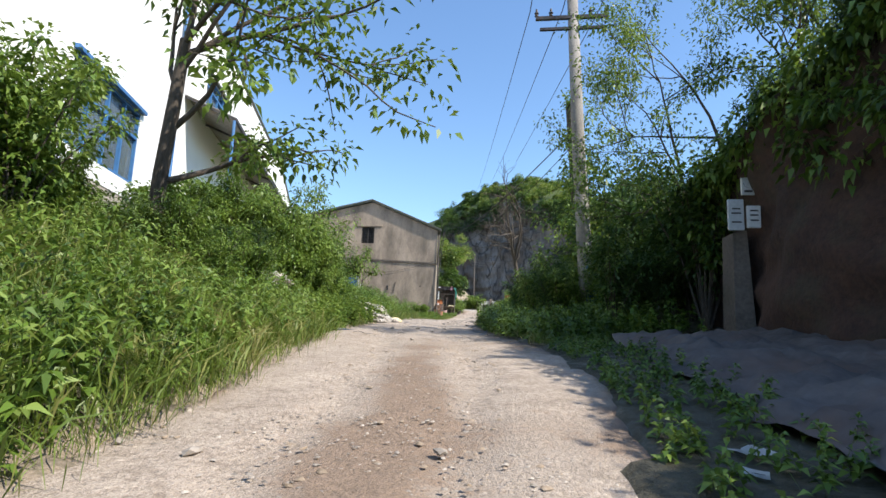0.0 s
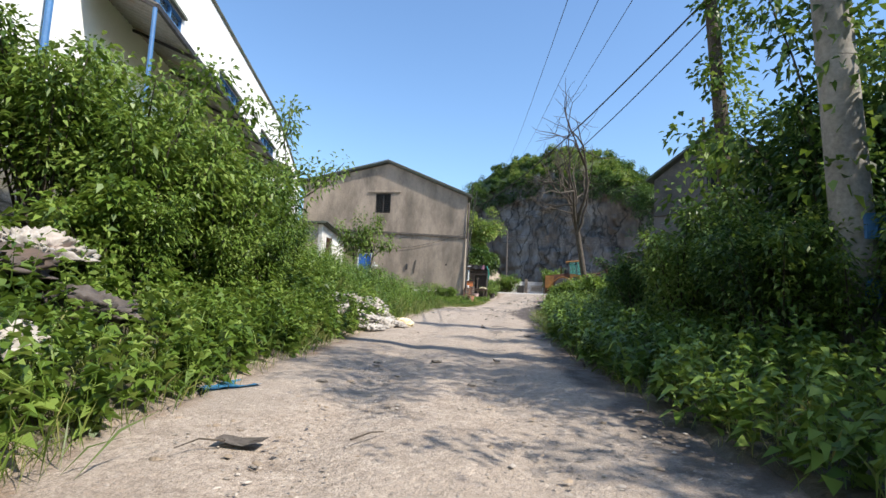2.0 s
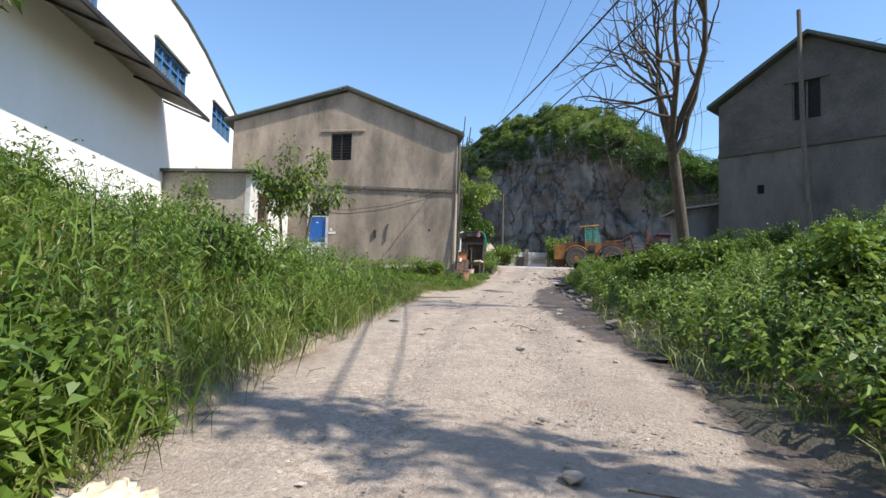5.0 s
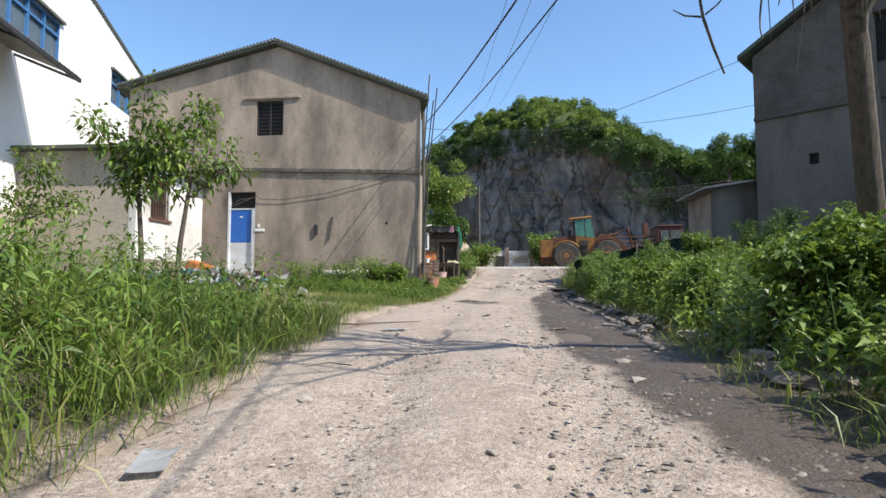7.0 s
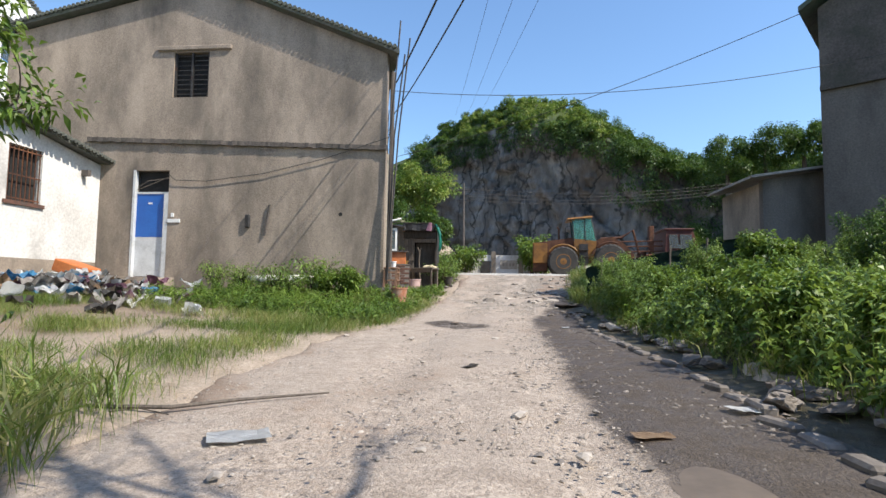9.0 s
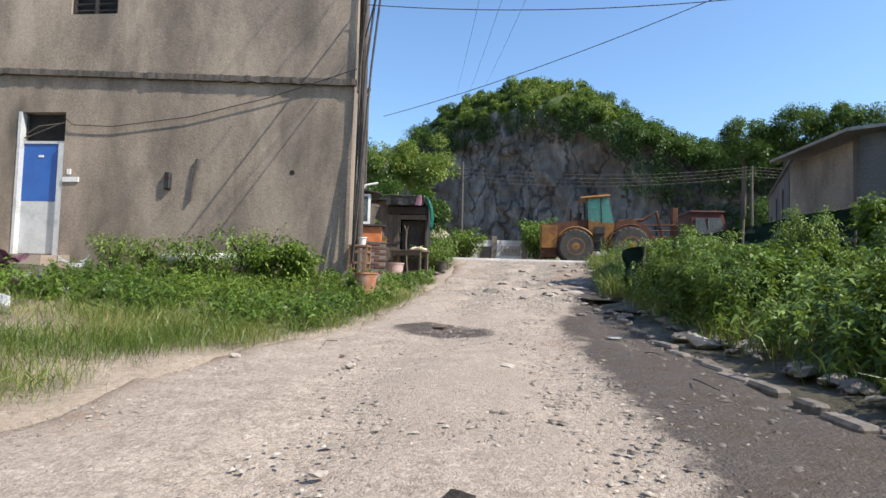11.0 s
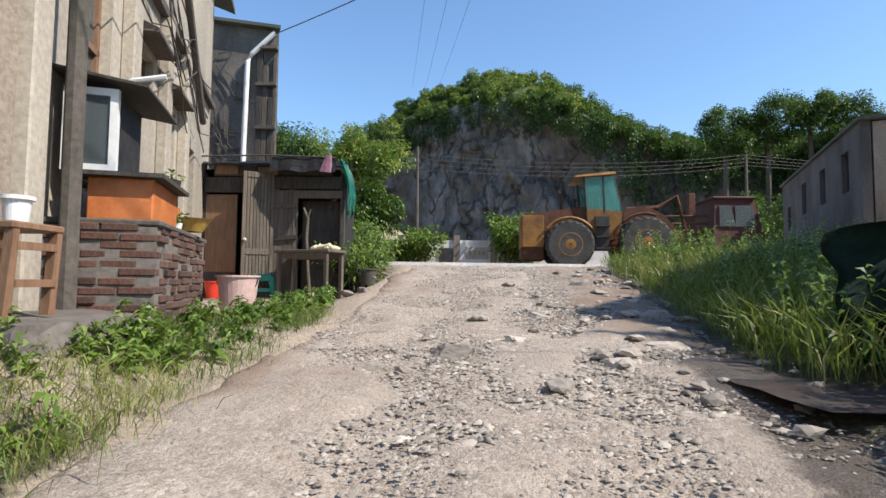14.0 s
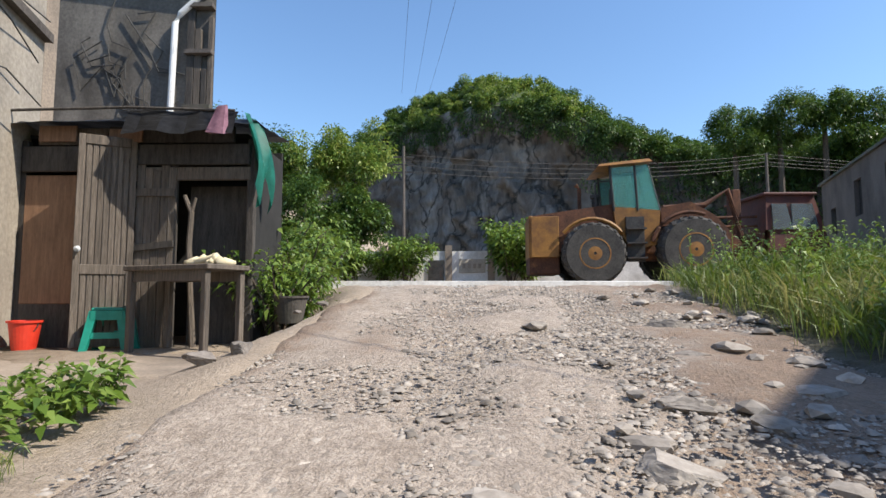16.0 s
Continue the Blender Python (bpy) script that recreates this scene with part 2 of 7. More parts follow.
def ground_material(name, dry, dry_dark, soaked, dirt, mask_rough):
    """Dusty gravel that turns to dark wet mud where the mesh attribute wet says so, and to brown dirt where dirt does."""
    m = bpy.data.materials.new(name)
    m.use_nodes = True
    n, link = m.node_tree.nodes, m.node_tree.links.new
    bsdf = n["Principled BSDF"]
    where = n.new("ShaderNodeTexCoord").outputs["Object"]

    def noisy(size, detail=5, rough=0.62):
        t = n.new("ShaderNodeTexNoise")
        t.inputs["Scale"].default_value, t.inputs["Detail"].default_value, t.inputs["Roughness"].default_value = size, detail, rough
        link(where, t.inputs["Vector"])
        return t.outputs["Fac"]

    def calc(kind, a, b, c=None):
        t = n.new("ShaderNodeMath")
        t.operation = kind
        for i, v in enumerate((a, b, c)):
            if v is None:
                continue
            if isinstance(v, (int, float)):
                t.inputs[i].default_value = v
            else:
                link(v, t.inputs[i])
        return t.outputs[0]

    def ramp(v, lo, hi):
        t = n.new("ShaderNodeMapRange")
        t.interpolation_type = "SMOOTHSTEP"
        t.inputs[1].default_value, t.inputs[2].default_value = lo, hi
        link(v, t.inputs[0])
        return t.outputs[0]

    def mix(f, a, b):
        t = n.new("ShaderNodeMix")
        t.data_type = "RGBA"
        for i, v in ((0, f), (6, a), (7, b)):
            if isinstance(v, tuple):
                t.inputs[i].default_value = (*v, 1)
            else:
                link(v, t.inputs[i])
        return t.outputs[2]

    broad, mid, fine, grit = noisy(0.7, 6), noisy(4.5, 6), noisy(26, 5), noisy(110, 3)
    pebble = n.new("ShaderNodeTexVoronoi")
    pebble.inputs["Scale"].default_value = 42
    link(where, pebble.inputs["Vector"])
    dust = calc("MULTIPLY_ADD", fine, 0.42, calc("MULTIPLY_ADD", mid, 0.3, calc("MULTIPLY", grit, 0.45)))
    colour = mix(ramp(dust, 0.46, 0.70), dry_dark, dry)
    colour = mix(calc("MULTIPLY", ramp(broad, 0.42, 0.68), 0.65), colour, tuple(0.72 * a for a in dry))
    shade = n.new("ShaderNodeSeparateColor")
    link(pebble.outputs["Color"], shade.inputs[0])
    few = calc("MULTIPLY", ramp(shade.outputs[0], 0.80, 0.86), ramp(mid, 0.42, 0.6))
    colour = mix(calc("MULTIPLY", few, 0.55), colour, mix(ramp(shade.outputs[1], 0.3, 0.7), tuple(0.45 * a for a in dry), tuple(min(0.75, 1.25 * a) for a in dry)))
    edge = calc("ADD", calc("MULTIPLY_ADD", mid, 0.9, -0.45), calc("MULTIPLY_ADD", fine, 0.6, -0.3))

    def mask(attribute):
        t = n.new("ShaderNodeAttribute")
        t.attribute_name = attribute
        return ramp(calc("ADD", t.outputs["Fac"], calc("MULTIPLY", edge, mask_rough)), 0.32, 0.68)

    brown, wet = mask("dirt"), mask("wet")
    colour = mix(brown, colour, mix(ramp(dust, 0.42, 0.72), tuple(0.55 * a for a in dirt), dirt))
    colour = mix(wet, colour, mix(ramp(dust, 0.4, 0.75), tuple(0.5 * a for a in soaked), soaked))
    link(colour, bsdf.inputs["Base Color"])
    link(calc("MULTIPLY_ADD", calc("MULTIPLY", wet, ramp(mid, 0.35, 0.6)), -0.42, 0.95), bsdf.inputs["Roughness"])
    bump, high = n.new("ShaderNodeBump"), calc("MULTIPLY_ADD", pebble.outputs["Distance"], -0.25, dust)
    bump.inputs["Strength"].default_value, bump.inputs["Distance"].default_value = 0.8, 0.03
    link(high, bump.inputs["Height"])
    link(bump.outputs[0], bsdf.inputs["Normal"])
    return m


M["road"] = ground_material("pale_dusty_gravel", (0.455, 0.382, 0.312), (0.225, 0.178, 0.138), (0.10, 0.077, 0.058), (0.27, 0.195, 0.14), 1.0)
M["ground"] = ground_material("bare_soil", (0.40, 0.325, 0.25), (0.23, 0.18, 0.13), (0.085, 0.074, 0.044), (0.24, 0.18, 0.125), 1.0)
M["soil"] = material("brown_clods", (0.17, 0.13, 0.09), (0.38, 0.30, 0.22), 0.95, 30, 1.1, 0.8)

# dark fractures in the rock
nodes, link = M["rock"].node_tree.nodes, M["rock"].node_tree.links.new
crack, shape, where, mixed, edge, mixed2 = (nodes.new(k) for k in ("ShaderNodeTexVoronoi", "ShaderNodeMapping", "ShaderNodeTexCoord", "ShaderNodeMix", "ShaderNodeValToRGB", "ShaderNodeTexNoise"))
crack.feature = "DISTANCE_TO_EDGE"
crack.inputs["Scale"].default_value = 0.3
shape.inputs["Scale"].default_value = (1.0, 0.4, 0.38)
mixed2.inputs["Scale"].default_value = 0.5
bent = nodes.new("ShaderNodeVectorMath")
bent.operation = "MULTIPLY_ADD"
bent.inputs[1].default_value = (3, 3, 3)
link(where.outputs["Object"], mixed2.inputs["Vector"])
link(mixed2.outputs["Color"], bent.inputs[0])
link(where.outputs["Object"], bent.inputs[2])
link(bent.outputs[0], shape.inputs[0])
link(shape.outputs[0], crack.inputs["Vector"])
edge.color_ramp.elements[0].position, edge.color_ramp.elements[1].position = 0.0, 0.055
link(crack.outputs["Distance"], edge.inputs[0])
mixed.data_type = "RGBA"
mixed.inputs[6].default_value = (0.03, 0.028, 0.025, 1)
rock_bsdf = nodes["Principled BSDF"]
link(rock_bsdf.inputs["Base Color"].links[0].from_socket, mixed.inputs[7])
link(edge.outputs[0], mixed.inputs[0])
link(mixed.outputs[2], rock_bsdf.inputs["Base Color"])

# ---- building helpers ----


def mesh_object(name, mesh, mat, parent=None, label="", smooth=False):
    ob = new(name, mesh)
    if mat:
        mesh.materials.append(M[mat])
    if smooth:
        mesh.polygons.foreach_set("use_smooth", [True] * len(mesh.polygons))
    if parent:
        ob.parent = parent
        ob.matrix_parent_inverse = parent.matrix_basis.inverted()
    if label:
        ob["label"] = label
    return ob


def part(name, bm, mat, parent=None, label="", smooth=False):
    """Links a bmesh as one mesh object, under a thing or a part."""
    mesh = bpy.data.meshes.new(name)
    bmesh.ops.recalc_face_normals(bm, faces=bm.faces)
    bm.to_mesh(mesh)
    bm.free()
    return mesh_object(name, mesh, mat, parent, label, smooth)


def quads(name, v, f, mat, parent=None, label="", smooth=False):
    """A mesh from arrays of corners and four-sided faces."""
    v, f = np.asarray(v, np.float32), np.asarray(f, np.int32)
    mesh = bpy.data.meshes.new(name)
    mesh.vertices.add(len(v))
    mesh.vertices.foreach_set("co", v.ravel())
    mesh.loops.add(f.size)
    mesh.loops.foreach_set("vertex_index", f.ravel())
    mesh.polygons.add(len(f))
    mesh.polygons.foreach_set("loop_start", np.arange(0, f.size, 4, dtype=np.int32))
    mesh.update(calc_edges=True)
    return mesh_object(name, mesh, mat, parent, label, smooth)


def thing(name, at=(0, 0, 0), label="", category="", group="", kind="", m=None):
    """An empty at the base of a thing that has parts."""
    ob = new(name)
    ob.matrix_basis = m if m else Matrix.Translation(at)
    bpy.context.view_layer.update()
    return tagged(ob, label, category, group, kind)


def box(bm, a, b, m=None, bevel=0.0):
    """A box between two corners, turned by m."""
    made = bmesh.ops.create_cube(bm, size=1.0)["verts"]
    a, b = Vector(a), Vector(b)
    bmesh.ops.transform(bm, verts=made, matrix=(m or Matrix()) @ Matrix.Translation((a + b) / 2) @ Matrix.Diagonal((*(b - a), 1)))
    if bevel:
        edges = list({e for v in made for e in v.link_edges})
        bmesh.ops.bevel(bm, geom=edges, offset=bevel, segments=1, affect="EDGES")
    return bm


def slab(bm, bottom, top, m=None):
    """A solid between two rings of corners."""
    lo = [bm.verts.new((m or Matrix()) @ Vector(p)) for p in bottom]
    hi = [bm.verts.new((m or Matrix()) @ Vector(p)) for p in top]
    k = len(lo)
    bm.faces.new(lo[::-1]), bm.faces.new(hi)
    for i in range(k):
        bm.faces.new((lo[i], lo[(i + 1) % k], hi[(i + 1) % k], hi[i]))
    return bm


def tube(bm, points, radii, sides=8, cap=True):
    """A round bar along points, with a radius for each."""
    points = [Vector(p) for p in points]
    radii = radii if hasattr(radii, "__len__") else [radii] * len(points)
    rings = []
    for i, p in enumerate(points):
        way = (points[min(i + 1, len(points) - 1)] - points[max(i - 1, 0)]).normalized()
        side = way.cross(Vector((0.3, 0.9, 0.1)) if abs(way.z) > 0.8 else Vector((0, 0, 1))).normalized()
        up = side.cross(way)
        rings.append([bm.verts.new(p + radii[i] * (math.cos(a) * side + math.sin(a) * up)) for a in [2 * math.pi * k / sides for k in range(sides)]])
    for r, s in zip(rings, rings[1:]):
        for k in range(sides):
            bm.faces.new((r[k], r[(k + 1) % sides], s[(k + 1) % sides], s[k]))
    if cap:
        bm.faces.new(rings[0][::-1]), bm.faces.new(rings[-1])
    return bm


def lathe(bm, profile, at=(0, 0, 0), sides=20, m=None):
    """A turned shape from (radius, height) pairs."""
    rings = []
    for r, z in profile:
        rings.append([bm.verts.new((m or Matrix()) @ Vector((at[0] + r * math.cos(2 * math.pi * k / sides), at[1] + r * math.sin(2 * math.pi * k / sides), at[2] + z))) for k in range(sides)])
    for r, s in zip(rings, rings[1:]):
        for k in range(sides):
            bm.faces.new((r[k], r[(k + 1) % sides], s[(k + 1) % sides], s[k]))
    bm.faces.new(rings[0][::-1])
    bm.faces.new(rings[-1])
    return bm


def along(p, d):
    """A frame at p whose x axis runs along d on the plan; y is to its left."""
    return Matrix.Translation((p[0], p[1], 0)) @ Matrix.Rotation(math.atan2(d[1], d[0]), 4, "Z")


def wall(bm, u0, u1, base, top, thick, holes=(), m=None):
    """A wall along u with a top that is a height or a list of (u, z), and holes (u0, z0, u1, z1) right through it. Thickness goes to +y."""
    line = top if hasattr(top, "__len__") else [(u0, top), (u1, top)]
    us, zs = [p[0] for p in line], [p[1] for p in line]
    cuts = sorted({u0, u1, *[u for u in us if u0 < u < u1], *[h[0] for h in holes], *[h[2] for h in holes]})
    for a, b in zip(cuts, cuts[1:]):
        spans, z = [], base
        for h in sorted(h for h in holes if h[0] <= a + 1e-6 and h[2] >= b - 1e-6):
            spans.append((z, h[1], h[1]))
            z = h[3]
        spans.append((z, float(np.interp(a, us, zs)), float(np.interp(b, us, zs))))
        for lo, ha, hb in spans:
            if max(ha, hb) - lo > 1e-4:
                slab(bm, [(a, 0, lo), (b, 0, lo), (b, thick, lo), (a, thick, lo)], [(a, 0, ha), (b, 0, hb), (b, thick, hb), (a, thick, ha)], m)
    bmesh.ops.remove_doubles(bm, verts=bm.verts, dist=0.0005)
    return bm


rng = np.random.default_rng(7)

# ---- the lie of the land ----
ROAD_Y = [-14, 0.5, 5.8, 8.5, 11, 15.8, 19.5, 25, 29.3, 34.5, 38.6, 41, 44, 46.3, 50]
ROAD_Z = [1.1, 1.75, 2.25, 2.4, 2.5, 2.72, 2.8, 3.05, 3.1, 3.2, 3.5, 3.75, 4.1, 4.38, 4.42]
LEFT_Y = [-14, 0.5, 2.5, 4.8, 7.5, 8.7, 11, 14.2, 16.6, 19.5, 23.5, 26, 29.4, 32.6, 34, 37.4, 42, 46.4, 50]
LEFT_X = [2.6, 1.5, 1.15, 0.8, 0.25, -0.15, -0.55, -0.95, -1.1, -1.6, -1.9, -2.1, -2.5, -2.45, -2.05, -1.7, -1.45, -1.4, -1.6]
RIGHT_Y = [-14, 2.7, 4.2, 5.6, 8.6, 10.7, 15.4, 19.6, 24, 29, 33, 38, 41.7, 44, 46.4, 50]
RIGHT_X = [5.2, 3.56, 3.64, 3.6, 3.2, 2.6, 1.85, 1.6, 1.35, 1.6, 1.45, 1.5, 2.0, 2.3, 2.7, 3.2]


def road_z(y):
    return np.interp(y, ROAD_Y, ROAD_Z)


def land(x, y):
    """Height of the ground beside and under the road."""
    x, y = np.asarray(x, float), np.asarray(y, float)
    z = road_z(y)
    dl = np.maximum(np.interp(y, LEFT_Y, LEFT_X) - x, 0)
    dr = np.maximum(x - np.interp(y, RIGHT_Y, RIGHT_X), 0)
    steep = np.where(dl < 2.2, 0.5 * dl, 1.1 + 0.36 * (dl - 2.2))
    steep = np.minimum(steep, 3.4)
    mild = np.minimum(0.09 * dl, 0.75)
    k = np.interp(y, [0, 18, 27], [1, 1, 0])
    left = steep * k + mild * (1 - k)
    yard = np.clip(3.68 - z, -0.5, 0.4) * np.clip((dl - 0.2) / 0.6, 0, 1)
    ky = np.interp(y, [35.8, 37.4, 45.0, 47.0], [0, 1, 1, 0])
    left = left * (1 - ky) + yard * ky
    right_low = np.minimum(0.06 * dr, 0.4)
    right_high = np.minimum(0.12 * np.minimum(dr, 0.6) + 0.20 * np.maximum(dr - 0.4, 0), 2.0)
    kr = np.interp(y, [8, 14], [0, 1])
    right = right_low * (1 - kr) + right_high * kr
    right = right * np.interp(y, [36, 40, 45, 47], [1, 0.45, 0.35, 0.0])
    left = left * np.interp(y, [47, 50], [1, 0])
    return z + left + right


# ground: one sheet that reaches the horizon
gx = np.unique(np.concatenate([[-900, -400, -200, -120, -80, -60, -45, -35], np.arange(-28, -5, 0.5), np.arange(-5, 7, 0.16), np.arange(7, 24, 0.5), [26, 32, 45, 60, 80, 120, 200, 400, 900]]))
gy = np.unique(np.concatenate([[-900, -400, -150, -60, -30, -20], np.arange(-14, 0, 0.5), np.arange(0, 48, 0.16), np.arange(48, 66, 0.5), [70, 80, 95, 120, 200, 400, 900, 1500]]))
X, Y = np.meshgrid(gx, gy)
Z = land(X, np.clip(Y, -14, 60))
inside = (X > np.interp(Y, LEFT_Y, LEFT_X) + 0.1) & (X < np.interp(Y, RIGHT_Y, RIGHT_X) - 0.1) & (Y < 46.3)
wave = np.array([noise.noise((a * 0.9, b * 0.9, 0)) * 0.07 + noise.noise((a * 3.1, b * 3.1, 4)) * 0.025 for a, b in zip(X.ravel(), Y.ravel())]).reshape(X.shape)
near = (np.abs(X) < 30) & (Y > -16) & (Y < 70)
Z = Z + np.where(near, wave, 0) - np.where(inside, 0.14, 0)


def grid_faces(ny, nx):
    i = np.arange(ny * nx).reshape(ny, nx)
    return np.stack([i[:-1, :-1], i[:-1, 1:], i[1:, 1:], i[1:, :-1]], -1).reshape(-1, 4)


ground = quads("ground", np.stack([X, Y, Z], -1).reshape(-1, 3), grid_faces(*X.shape), "ground", smooth=True)


def attribute(ob, name, values):
    """A number for each corner of a mesh, for its material."""
    ob.data.attributes.new(name, "FLOAT", "POINT").data.foreach_set("value", np.ascontiguousarray(values, dtype=np.float32).ravel())


# leaf mould under the growth; bare trodden soil by the house and the yard
off_left = np.interp(Y, LEFT_Y, LEFT_X) - X
bare = np.clip((Y - 25.5) / 2, 0, 1) * np.clip((35.5 - Y) / 2, 0, 1) * np.clip((6.5 - off_left) / 2, 0, 1) * (off_left > -0.5)
bare = np.maximum(bare, np.clip((Y - 44) / 2, 0, 1))
bare = np.maximum(bare, np.clip((Y - 36.5) / 1, 0, 1) * (off_left > -0.5) * np.clip((4 - off_left) / 2, 0, 1))
bare = np.maximum(bare, np.clip(1 - np.abs(off_left) / 0.35, 0, 1) * 0.7)
attribute(ground, "wet", 1 - bare)
attribute(ground, "dirt", np.clip(off_left / 3, 0, 1) * 0.6)
tagged(ground, "bare brown soil ground under weeds and grass", "ground", kind="structure")


PUDDLES = [(0.66, 27.1, 0.17, 0.42)]

# road: a strip with ragged edges that dive under the soil
ry = np.arange(-14, 46.31, 0.09)
ru = np.linspace(-1, 1, 60)
U, YY = np.meshgrid(ru, ry)
ragged = np.array([[noise.noise((s * 5.0, y * 0.9, 1)) * 0.22 + noise.noise((s * 5.0, y * 3.3, 2)) * 0.08 for y in ry] for s in (1, 2)])
RL = np.interp(ry, LEFT_Y, LEFT_X) - 0.12 + ragged[0]
RR = np.interp(ry, RIGHT_Y, RIGHT_X) + 0.12 + ragged[1]
XX = RL[:, None] + (U + 1) / 2 * (RR - RL)[:, None]
rough_up = np.interp(ry, [0, 33, 37, 46], [0.6, 0.6, 1.5, 1.3])[:, None]
ZZ = road_z(YY) + rough_up * np.array([noise.noise((a * 1.1, b * 1.1, 7)) * 0.035 + noise.noise((a * 4.5, b * 4.5, 8)) * 0.013 + noise.noise((a * 12, b * 12, 9)) * 0.006 for a, b in zip(XX.ravel(), YY.ravel())]).reshape(XX.shape)
ZZ -= 0.22 * np.clip((np.abs(U) - 0.93) / 0.07, 0, 1) ** 2
ZZ += -0.03 * np.exp(-((U - 0.3) / 0.12) ** 2) - 0.03 * np.exp(-((U + 0.32) / 0.12) ** 2)
for px_, py_, pa_, pb_ in PUDDLES:
    wide = np.exp(-(((XX - px_) / (1.6 * pa_)) ** 2 + ((YY - py_) / (1.6 * pb_)) ** 2) ** 2)
    ZZ = ZZ * (1 - wide) + (road_z(YY) + 0.25 * (ZZ - road_z(YY)) + 0.012) * wide
    dip = np.exp(-(((XX - px_) / pa_) ** 2 + ((YY - py_) / pb_) ** 2) ** 2 * 0.6)
    ZZ = ZZ * (1 - dip) + (road_z(YY) - 0.03) * dip
road = quads("road", np.stack([XX, YY, ZZ], -1).reshape(-1, 3), grid_faces(*XX.shape), "road", smooth=True)
tagged(road, "pale dusty gravel track with wheel ruts and stones", "road", kind="structure")


def blob_sheet(name, cx, cy, rx, ry_, mat, lift, label, category, seed, turn=0.0, z_of=None):
    """A flat patch with an uneven outline, lying on the road."""
    bm = bmesh.new()
    c = bm.verts.new((cx, cy, float(z_of(cx, cy)) + lift))
    rings = []
    for f in (0.35, 0.7, 1.0):
        ring = []
        for k in range(40):
            a = 2 * math.pi * k / 40
            r = f * (1 + 0.30 * noise.noise((math.cos(a) * 1.3 + seed, math.sin(a) * 1.3, seed)) + 0.12 * noise.noise((math.cos(a) * 4 + seed, math.sin(a) * 4, 2)))
            px, py = rx * r * math.cos(a), ry_ * r * math.sin(a)
            x, y = cx + px * math.cos(turn) - py * math.sin(turn), cy + px * math.sin(turn) + py * math.cos(turn)
            ring.append(bm.verts.new((x, y, float(z_of(x, y)) + lift)))
        rings.append(ring)
    for k in range(40):
        bm.faces.new((c, rings[0][k], rings[0][(k + 1) % 40]))
        for r, s in zip(rings, rings[1:]):
            bm.faces.new((r[k], s[k], s[(k + 1) % 40], r[(k + 1) % 40]))
    return tagged(part(name, bm, mat, smooth=True), label, category, kind="structure")


# dark wet mud along the right of the track, brown dirt trodden and blown over the rest
inner = np.interp(YY, [13, 15, 20.5, 22, 23.5, 26, 29, 32, 34.5, 35.7, 37, 39.5, 41.6], [1.7, 1.5, 1.38, 1.1, 0.78, 0.45, 0.35, 0.42, 0.45, 0.5, 0.85, 1.25, 1.8])
muddy = np.clip(0.5 + (XX - inner) / 0.5, 0, 1) * np.clip((YY - 14.5) / 1.5, 0, 1) * np.clip((43 - YY) / 3, 0, 1)
muddy = np.maximum(muddy, 0.55 * np.exp(-(((XX - 0.95) / 0.3) ** 2 + ((YY - 16.9) / 0.6) ** 2) ** 2))
muddy = np.maximum(muddy, 0.95 * np.exp(-(((XX + 0.95) / 0.66) ** 2 + ((YY - 34.5) / 0.55) ** 2) ** 2))
muddy = np.maximum(muddy, 0.62 * np.clip(0.5 + (U - 0.62) / 0.3, 0, 1) * np.clip((YY - 6) / 2, 0, 1) * np.clip((15.5 - YY) / 2, 0, 1))
muddy *= 1 - 0.55 * np.clip((XX - np.interp(YY, RIGHT_Y, RIGHT_X) + 0.22) / 0.2, 0, 1) * np.clip((YY - 24) / 2, 0, 1) * np.clip((36 - YY) / 1, 0, 1)
muddy *= np.array([1.02 + 0.4 * noise.noise((a * 1.6, b * 0.9, 41)) + 0.3 * noise.noise((a * 5, b * 3.5, 43)) for a, b in zip(XX.ravel(), YY.ravel())]).reshape(XX.shape)
attribute(road, "wet", muddy)
patchy = np.array([noise.noise((a * 0.55, b * 0.4, 31)) + 0.6 * noise.noise((a * 1.7, b * 1.3, 33)) for a, b in zip(XX.ravel(), YY.ravel())]).reshape(XX.shape)
middle = np.exp(-((U + 0.02 + 0.06 * np.sin(YY * 1.3)) / 0.2) ** 2) * np.clip((9.5 - YY) / 3, 0, 1)
sides = np.clip((np.abs(U) - 0.78) / 0.2, 0, 1)
attribute(road, "dirt", np.clip(0.22 + 0.34 * patchy + 0.5 * middle + 0.45 * sides + 0.35 * np.clip((XX - 0.5) / 1, 0, 1) * np.clip((YY - 37) / 3, 0, 1), 0, 1))

# ---- puddles ----
for k, (px_, py_, pa_, pb_) in enumerate(PUDDLES):
    level = lambda x, y: road_z(y)
    blob_sheet("puddle", px_, py_, pa_ * 1.2, pb_ * 1.2, "puddle", -0.012, "shallow brown puddle in a dip of the track", "puddle", 3.0 * k + 1, 0.1, level)

